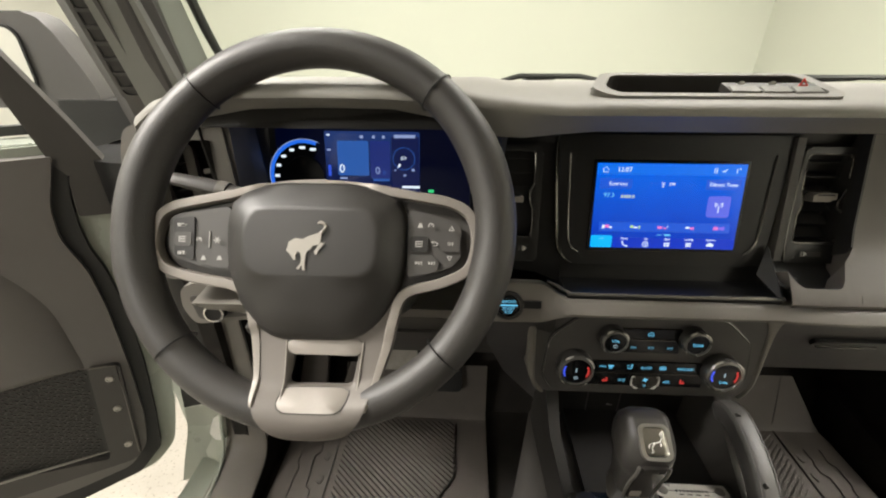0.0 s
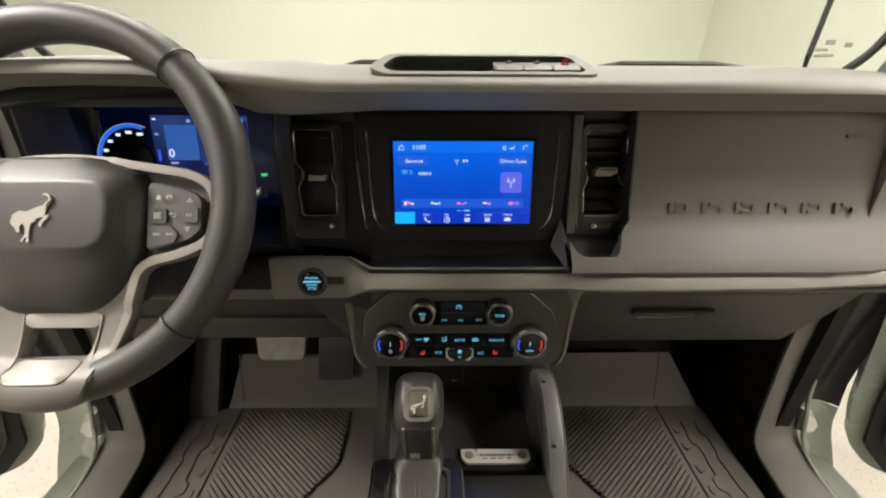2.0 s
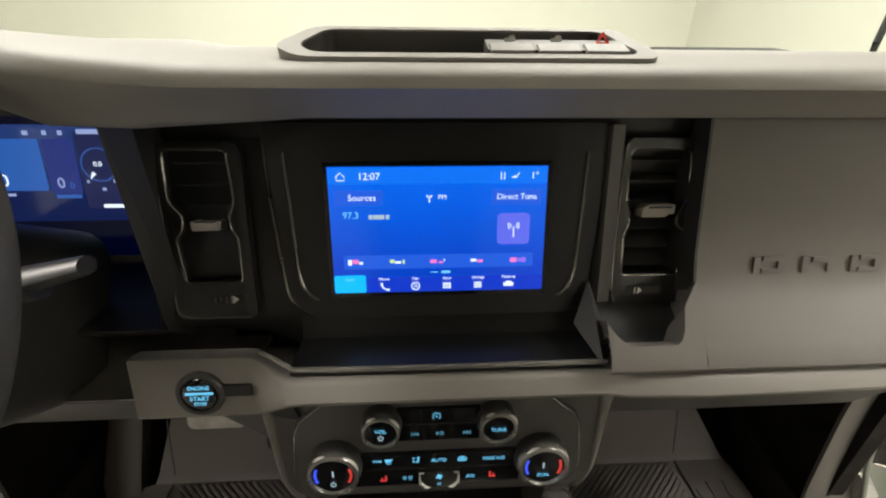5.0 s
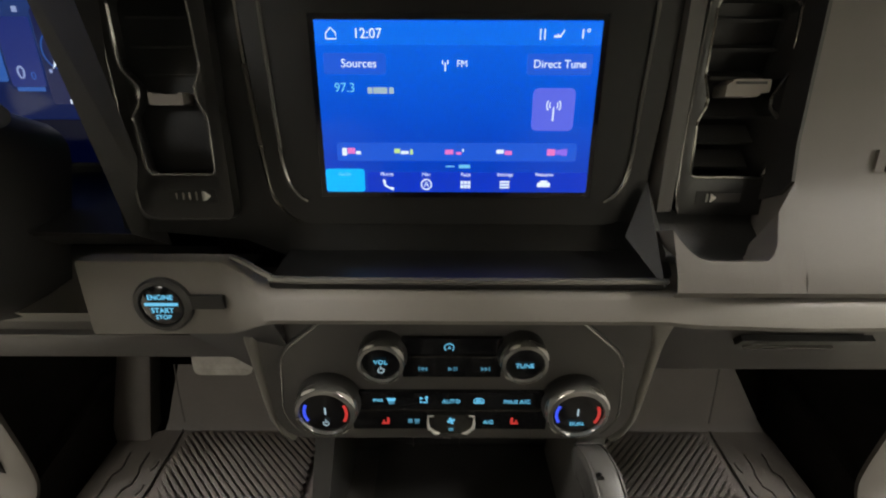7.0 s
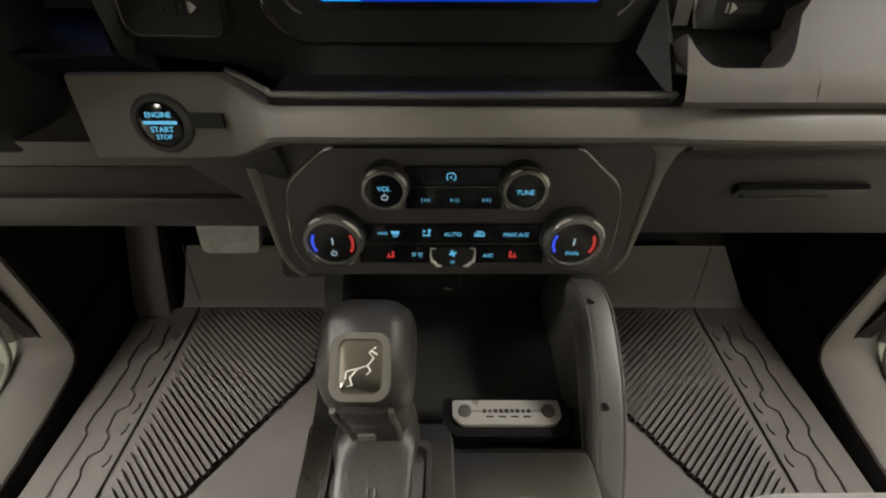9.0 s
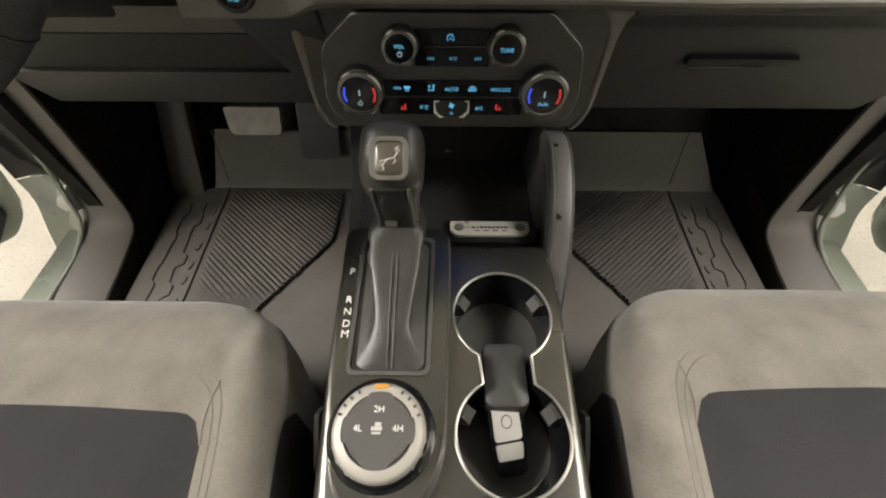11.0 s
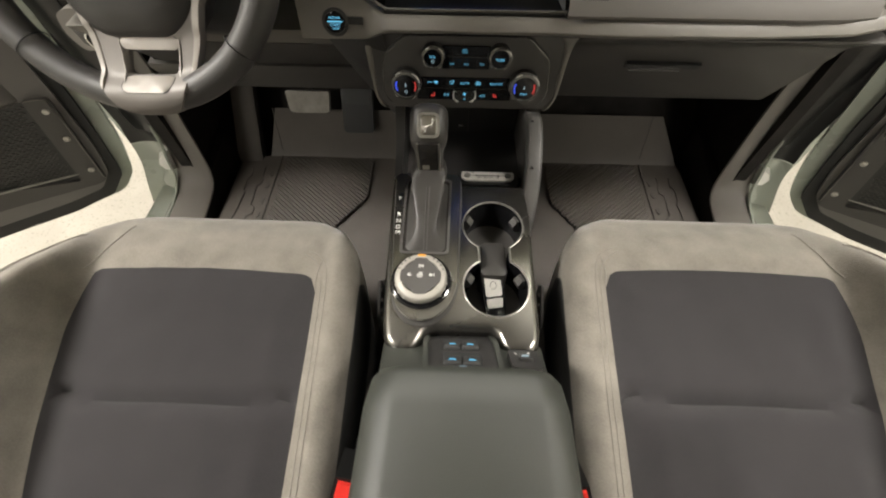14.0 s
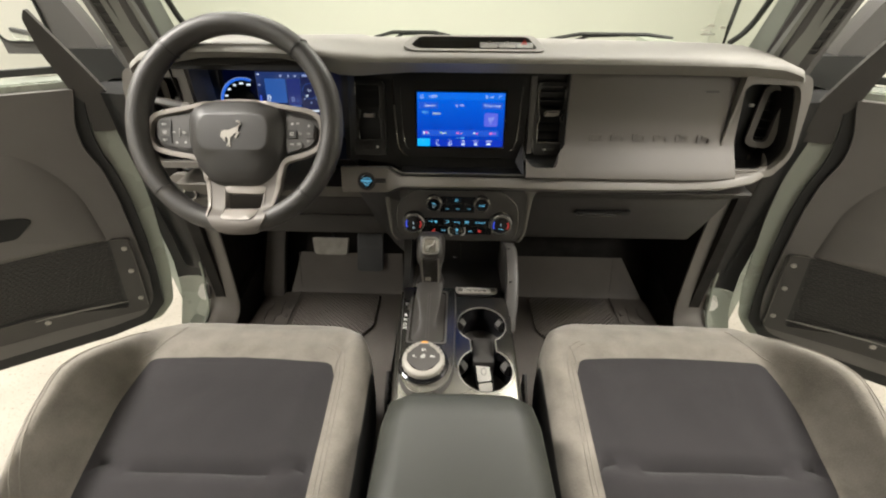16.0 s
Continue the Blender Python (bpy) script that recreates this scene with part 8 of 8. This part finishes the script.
DM = flat(-0.055, -0.370, 0.984, 4) @ Matrix.Diagonal((0.94, 0.94, 0.94, 1.0))
bm = B()
lathe(bm, [(0.0450, -0.020), (0.0445, 0.0050), (0.0430, 0.0085), (0.0400, 0.0100), (0.0395, 0.0125), (0.0385, 0.0140)], DM, 56)
part("base", bm, GLOSS, dial, "glossy black dial base")
bm = B()
lathe(bm, [(0.0372, 0.011), (0.0370, 0.0185), (0.0358, 0.0222), (0.0335, 0.0238), (0.0275, 0.0246), (0.0262, 0.0205)], DM, 56)
part("ring", bm, DIAL, dial, "champagne silver dial ring")
bm = B()
lobes = []
for k in range(96):
    a = 360 * k / 96
    near = min(abs((a - c + 180) % 360 - 180) for c in (0, 90, 180, 270))
    r = 0.0258 + 0.0030 * step01((24 - near) / 6)
    lobes.append((r * math.cos(radians(a)), r * math.sin(radians(a)) * (0.96 if a > 180 else 1)))
prism(bm, lobes, DM, 0.0040, 0.0006, 0.0212)
dc = part("centre", bm, CHARCOAL, dial, "dark grey dial centre")
for text, x, y, size in (("2H", 0, 0.0150, 0.0070), ("4L", -0.0155, 0.001, 0.0070), ("4H", 0.0155, 0.001, 0.0070)):
    lettering(text, size, DM @ Matrix.Translation((x, y, 0.0262)), WHITE_MARK, dc)
bm = B()
box(bm, (-0.001, 0.001, 0.0262), (0.0085, 0.0028, 0.0003), 0, DM)
box(bm, (0.000, 0.0040, 0.0262), (0.0050, 0.0030, 0.0003), 0, DM)
box(bm, (-0.001, -0.0022, 0.0262), (0.0070, 0.0016, 0.0003), 0, DM)
part("car_mark", bm, GREY_MARK, dc)
bm = B()
box(bm, (0, 0.0330, 0.0240), (0.011, 0.0032, 0.002), 0.0006, DM)
part("amber_mark", bm, AMBER, dial, "amber lit mark")
for k in range(12):
    a = radians(20 + 140 * k / 11)
    if 70 < math.degrees(a) < 110:
        continue
    bm = B()
    box(bm, (0.0330, 0, 0.0249), (0.0030, 0.0022, 0.0004), 0, DM @ pose(0, 0, 0, 0, 0, math.degrees(a)))
    part("tick", bm, CHARCOAL, dial)
for a in (198, 215, 232, 318, 335, 350):
    bm = B()
    box(bm, (0.0372, 0, 0.0135), (0.0016, 0.0030, 0.0040), 0.0004, DM @ pose(0, 0, 0, 0, 0, a))
    part("notch", bm, STEEL, dial)

# ---- gear lever ----
lever = thing("gear_lever", "black gear lever with silver-edged badge and leather boot", "gear lever", (-0.052, -0.26, 0.99))
bm = B()
rings = []
for z, rear, front, wx, r in ((0.9885, -0.3235, -0.192, 0.060, 0.006), (0.9900, -0.3205, -0.192, 0.054, 0.010), (0.9920, -0.3150, -0.191, 0.045, 0.013), (0.9945, -0.3070, -0.190, 0.0365, 0.013), (0.9975, -0.2970, -0.189, 0.0315, 0.012),
                              (1.0005, -0.2860, -0.188, 0.0315, 0.012), (1.0035, -0.2740, -0.187, 0.0350, 0.012), (1.0065, -0.2610, -0.186, 0.0395, 0.013), (1.0095, -0.2480, -0.184, 0.0435, 0.013), (1.0125, -0.2350, -0.182, 0.0480, 0.013),
                              (1.0155, -0.2230, -0.178, 0.0520, 0.013), (1.0180, -0.2130, -0.172, 0.0535, 0.012), (1.0205, -0.2070, -0.166, 0.0490, 0.011), (1.0230, -0.2020, -0.162, 0.0410, 0.010), (1.0260, -0.1975, -0.160, 0.0345, 0.009)):
    wy, cy = front - rear, (front + rear) / 2
    fold = 0.0014 if 0.996 < z < 1.017 else 0.0004
    row = []
    for x, y in rrect(wx, wy, r, 7):
        crease = math.sin(y * 130 + z * 900) * math.sin(x * 95 + 1.3) + 0.8 * noise.noise(Vector((x * 60, y * 45, z * 160)))
        row.append((-0.0530 + x * (1 + fold * crease / 0.014), cy + y, z + fold * 0.8 * crease))
    rings.append(row)
loft(bm, rings)
part("boot", bm, BOOT, lever, "creased black leather boot", 80)
for side in (-1, 1):
    bm = B()
    line = []
    for z, y in ((0.9905, -0.3200), (0.9925, -0.3150), (0.9950, -0.3070), (0.9980, -0.2970), (1.0010, -0.2860), (1.0040, -0.2740), (1.0070, -0.2610), (1.0100, -0.2480), (1.0130, -0.2350), (1.0158, -0.2230)):
        line.append((-0.0530 + side * 0.0022, y - 0.0004, z + 0.0004))
    tube(bm, line, 0.0007, 5)
    part("boot_seam", bm, CHARCOAL, lever, "raised boot seam")
# knob: a slim neck that swells into a head with a sloping top
bm = B()
rings = []
for z, wx, wy, cy, shear, r in ((1.018, 0.0385, 0.036, -0.1780, 0.0, 0.009), (1.030, 0.0395, 0.037, -0.1780, 0.0, 0.010), (1.044, 0.0410, 0.040, -0.1785, 0.0, 0.011), (1.056, 0.0430, 0.044, -0.1785, 0.0, 0.012),
                                (1.0635, 0.0455, 0.050, -0.1780, 0.02, 0.014), (1.071, 0.0505, 0.056, -0.1770, 0.06, 0.016), (1.081, 0.0530, 0.060, -0.1765, 0.12, 0.018), (1.092, 0.0535, 0.0605, -0.1765, 0.25, 0.019),
                                (1.1005, 0.0520, 0.0580, -0.1768, 0.40, 0.019), (1.1075, 0.0475, 0.0515, -0.1785, 0.54, 0.018), (1.1125, 0.0400, 0.0430, -0.1810, 0.63, 0.016), (1.1150, 0.0300, 0.0330, -0.1830, 0.68, 0.012)):
    rings.append([(-0.0520 + x, cy + y, z + shear * y - (15.0 * shear / 0.4 * y * y if y > 0 else 0)) for x, y in rrect(wx, wy, r, 7)])
loft(bm, rings)
kn = part("knob", bm, KNOB, lever, "black gear knob", 60)
# sloping badge on the head
KB = Matrix.Translation((-0.0515, -0.1955, 1.1068)) @ pose(0, 0, 0, 35.5)
bm = B()
ring(bm, rrect(0.0306, 0.0335, 0.0080, 6), rrect(0.0226, 0.0270, 0.0050, 6), KB, 0.0042, -0.0025)
soften(bm, bm.faces[:], 0.0012, 3, 50)
part("badge_frame", bm, RIM, kn, "satin silver badge frame")
bm = B()
loft(bm, [[KB @ Vector((x * k, y * k, z)) for x, y in rrect(0.0226, 0.0270, 0.0050, 6)] for k, z in ((1.0, -0.0025), (1.0, 0.0002), (0.9, 0.0006), (0.7, 0.0011), (0.45, 0.0015), (0.15, 0.0017))])
bd = part("badge", bm, BADGE, kn, "mirror-like grey badge")
bm = B()
for pts in ([(0.0085, 0.0105), (0.0050, 0.0075), (0.0075, 0.0045), (0.0040, 0.0005), (-0.0010, -0.0010), (-0.0055, -0.0060)], [(0.0055, 0.0090), (0.0095, 0.0065)], [(-0.0010, -0.0010), (-0.0075, -0.0025), (-0.0080, -0.0065)],
            [(0.0040, 0.0005), (0.0060, -0.0020), (0.0035, -0.0045)], [(-0.0055, -0.0060), (-0.0040, -0.0100), (-0.0065, -0.0105)]):
    tube(bm, [KB @ Vector((x * 0.9, y * 0.9, 0.0016)) for x, y in pts], 0.00042, 6)
part("badge_figure", bm, WHITE_MARK, bd, "plain silver line figure")
# glossy insert down the face of the neck, in a satin frame
FACE = ((1.0230, 0.0132, -0.1975), (1.0340, 0.0136, -0.1985), (1.0460, 0.0138, -0.2005), (1.0580, 0.0138, -0.2030), (1.0680, 0.0137, -0.2065), (1.0780, 0.0136, -0.2085), (1.0860, 0.0136, -0.2090))
bm = B()
loft(bm, [[(-0.0520 - w, y + 0.004, z), (-0.0520 - w, y + 0.0004, z), (-0.0520 - w * 0.8, y - 0.0012, z), (-0.0520 + w * 0.8, y - 0.0012, z), (-0.0520 + w, y + 0.0004, z), (-0.0520 + w, y + 0.004, z)] for z, w, y in FACE])
insert_part = part("button_insert", bm, INSERT, kn, "glossy smoked insert", 30)
for side in (-1, 1):
    bm = B()
    tube(bm, [(-0.0520 + side * (w + 0.0016), y + 0.0006, z) for z, w, y in FACE], 0.0017, 8)
    part("neck_frame", bm, RIM, kn, "satin frame of the neck")
bm = B()
tube(bm, [(-0.0520 + x, -0.1972, 1.0238) for x in (-0.0135, 0.0, 0.0135)], 0.0017, 8)
part("neck_frame", bm, KNOB, kn, "lower edge of the neck frame")
# pale patch paints the reflection low on the glossy insert
bm = B()
loft(bm, [[(-0.0570 - w, y, z), (-0.0570 + w, y, z), (-0.0570 + w, y - 0.0008, z), (-0.0570 - w, y - 0.0008, z)] for z, w, y in ((1.0275, 0.0050, -0.1990), (1.0320, 0.0056, -0.1994), (1.0370, 0.0052, -0.2001))])
part("painted_glint", bm, DIAL, insert_part, "pale patch painted as a glint on the insert")

# ---- small plate on the bin lip ----
plate = thing("name_plate", "small brushed metal plate with two screws", "plate", (0.042, -0.152, 0.96))
PL = flat(0.0420, -0.1530, 0.9640, -8)
bm = B()
prism(bm, rounded([(-0.044, 0.011), (0.044, 0.011), (0.044, -0.004), (0.037, -0.011), (-0.037, -0.011), (-0.044, -0.004)], 0.003, 3), PL, 0.003, 0.0008)
pb = part("sheet", bm, BRIGHT, plate)
for x in (-0.034, 0.034):
    bm = B()
    lathe(bm, [(0.0058, 0.002), (0.0054, 0.0044), (0.003, 0.005)], PL @ Matrix.Translation((x, 0.001, 0)), 16)
    part("screw", bm, RIM, pb, "round screw head")
bm = B()
box(bm, (0, 0.001, 0.0031), (0.056, 0.0006, 0.0003), 0, PL)
part("groove", bm, DARK, pb, "dark engraved line")
for k, w in enumerate((0.0024, 0.0016, 0.0030, 0.0028, 0.0032, 0.0024, 0.0030, 0.0022, 0.0028)):
    bm = B()
    box(bm, (-0.018 + 0.0045 * k, 0.001, 0.0033), (w, 0.0030, 0.0004), 0, PL)
    part("text_bar", bm, DARK, pb)
for k in range(4):
    bm = B()
    box(bm, (-0.014 + 0.010 * k, -0.0042, 0.0033), (0.006, 0.0010, 0.0003), 0, PL)
    part("text_bar", bm, SATIN, pb)
bm = B()
prism(bm, rounded([(-0.052, 0.016), (0.052, 0.016), (0.052, -0.008), (0.042, -0.019), (-0.042, -0.019), (-0.052, -0.008)], 0.006, 3), PL, 0.006, 0.002, -0.0065)
part("backing", bm, BLACK, plate, "black plate backing")

# ---- key fob in the rear cup ----
fob = thing("key_fob", "silver and black car key fob standing in the cup holder", "key", (0.045, -0.36, 0.90))
FM_ = pose(0.0475, -0.3590, 0.939, 34, 0, 10) @ Matrix.Diagonal((0.74, 0.92, 1.0, 1.0))
bm = B()
prism(bm, rounded([(-0.019, 0.038), (0.019, 0.038), (0.021, 0.0), (0.018, -0.038), (-0.018, -0.038), (-0.021, 0.0)], 0.008, 4), FM_, 0.013, 0.003, -0.007, 3)
fb = part("shell", bm, GLOSS, fob, "black fob shell")
bm = B()
prism(bm, rounded([(-0.0155, 0.034), (0.0155, 0.034), (0.0165, -0.004), (-0.0165, -0.004)], 0.005, 4), FM_, 0.0025, 0.0008, 0.0055)
part("face", bm, BRIGHT, fb, "silver fob face")
bm = B()
prism(bm, rounded([(-0.0165, -0.007), (0.0165, -0.007), (0.015, -0.022), (-0.015, -0.022)], 0.003, 4), FM_, 0.0025, 0.0008, 0.0055)
part("button", bm, BRIGHT, fb, "silver fob button")
bm = B()
ring(bm, circle(0.0065, 20, 0, 0.014), circle(0.0056, 20, 0, 0.014), FM_, 0.0006, 0.0078)
part("round_mark", bm, CHARCOAL, fb)

# ---- rear console with window switches, armrest ----
rear = [(-0.439, 0.946), (-0.4487, 0.9623), (-0.5247, 1.0583), (-0.56, 1.08), (-0.95, 1.08), (-0.95, 0.90), (-0.434, 0.90)]
bm = B()
loft(bm, [[(x * (1 if y > -0.5 else 0.84), y, z) for y, z in rear] for x in (-0.100, -0.094, 0.098, 0.104)])
soften(bm, bm.faces[:], 0.006, 3)
part("rear_body", bm, VINYL, console, "dark green-grey rear console")
SW = pose(0.000, -0.4913, 1.0226, -51.8)
sp = thing("window_switch_panel", "black window switch panel with pale blue marks", "switch panel", (0, -0.48, 1.0))
bm = B()
frame_out = rounded([(-0.045, 0.099), (0.043, 0.101), (0.047, 0.06), (0.043, -0.050), (-0.040, -0.052), (-0.048, 0.06)], [0.010, 0.010, 0.01, 0.006, 0.006, 0.01], 4)
frame_in = [(x * 0.87, (y - 0.024) * 0.93 + 0.024) for x, y in frame_out]
ring(bm, frame_out, frame_in, SW, 0.018, -0.011)
soften(bm, bm.faces[:], 0.0025, 3, 50)
part("raised_frame", bm, VINYL, sp, "raised dark frame")
bm = B()
prism(bm, frame_in, SW, 0.015, 0.001, -0.011)
part("plate", bm, DARK, sp, "matt black plate")
for y0, y1, x0, x1 in ((0.0335, 0.078, -0.0240, 0.0215), (-0.0185, 0.0240, -0.0215, 0.0230)):
    bm = B()
    prism(bm, rounded([(x0, y1), (x1, y1), (x1, y0), (x0, y0)], 0.003, 3), SW, 0.0008, 0, 0.0038)
    part("well", bm, RUBBER, sp, "black finger well")
    for x in (-0.0108, 0.0108):
        bm = B()
        m = SW @ Matrix.Translation((x, (y0 + y1) / 2 - 0.009, 0.0042))
        loft(bm, [[m @ Vector((a, b, z)) for a, b in rrect(w, h2, 0.003, 3, 0, c)] for w, h2, c, z in ((0.0208, 0.026, 0, 0), (0.0205, 0.0245, -0.001, 0.003), (0.0195, 0.0180, -0.003, 0.0052), (0.017, 0.013, -0.004, 0.0056))])
        b = part("switch", bm, RUBBER, sp, "black rocker switch")
        bm = B()
        prism(bm, [(-0.0040, -0.0022), (0.0040, -0.0022), (0.0038, 0.0004), (0.0018, 0.0024), (-0.0026, 0.0024), (-0.0038, 0.0004)], SW @ Matrix.Translation((x, (y0 + y1) / 2 - 0.0165, 0.0100)), 0.0003)
        part("mark", bm, CYAN, b, "pale blue window mark")
bm = B()
prism(bm, rrect(0.048, 0.0105, 0.002, 3), SW @ Matrix.Translation((0.0003, -0.0300, 0.0035)), 0.0045, 0.0015)
b = part("lock_switch", bm, DARK, sp)
bm = B()
prism(bm, [(-0.0045, -0.003), (0.0045, -0.003), (0.0045, 0.0032), (-0.0022, 0.0032), (-0.0045, 0.001)], SW @ Matrix.Translation((0.0, -0.0310, 0.0081)), 0.0003)
part("mark", bm, ICE, b)
ms = thing("mirror_switch", "small black mirror switch marked L and R", "switch", (0.075, -0.49, 1.0))
MS = SW @ Matrix.Translation((0.073, 0.0105, 0.0))
bm = B()
prism(bm, rounded([(-0.017, 0.0285), (0.017, 0.0285), (0.0145, -0.026), (0.008, -0.029), (-0.014, -0.029), (-0.0185, -0.022)], 0.004, 4), MS, 0.015, 0.002, -0.010)
mp = part("plate", bm, DARK, ms)
bm = B()
prism(bm, rrect(0.0165, 0.0165, 0.003, 3), MS @ Matrix.Translation((-0.001, -0.004, 0.005)), 0.004, 0.0015)
mk = part("pad", bm, DARK, ms)
for text, x in (("L", -0.009), ("R", 0.006)):
    lettering(text, 0.0075, MS @ Matrix.Translation((x, 0.0150, 0.0054)), WHITE_MARK, mp)
bm = B()
prism(bm, [(-0.0045, -0.002), (0.003, -0.003), (0.0045, 0.001), (0.001, 0.003), (-0.0045, 0.002)], MS @ Matrix.Translation((-0.001, -0.003, 0.0092)), 0.0003)
part("mark", bm, ICE, mk)
rest_arm = thing("armrest", "grey-green vinyl console armrest", "armrest", (0, -0.7, 1.08))
bm = B()
rings = []
for y, w, zt in ((-0.522, 0.072, 1.108), (-0.526, 0.078, 1.124), (-0.535, 0.083, 1.131), (-0.56, 0.087, 1.134), (-0.66, 0.090, 1.134), (-0.80, 0.091, 1.133), (-0.92, 0.091, 1.130)):
    k = 0.020
    rings.append([(0.001 - w, y, 1.072), (0.001 + w, y, 1.072), (0.001 + w, y, zt - k), (0.001 + w - 0.004, y, zt - k + 0.008), (0.001 + w - 0.021, y, zt - 0.001), (0.001 + w - 0.028, y, zt), (0.001, y, zt + 0.001), (0.001 - w + 0.028, y, zt), (0.001 - w + 0.021, y, zt - 0.001), (0.001 - w + 0.004, y, zt - k + 0.008), (0.001 - w, y, zt - k)])
loft(bm, rings)
part("lid", bm, VINYL, rest_arm, "grey-green vinyl lid", 50)
bm = B()
box(bm, (0.001, -0.72, 1.071), (0.168, 0.38, 0.006), 0.002)
part("gasket", bm, BLACK, rest_arm)
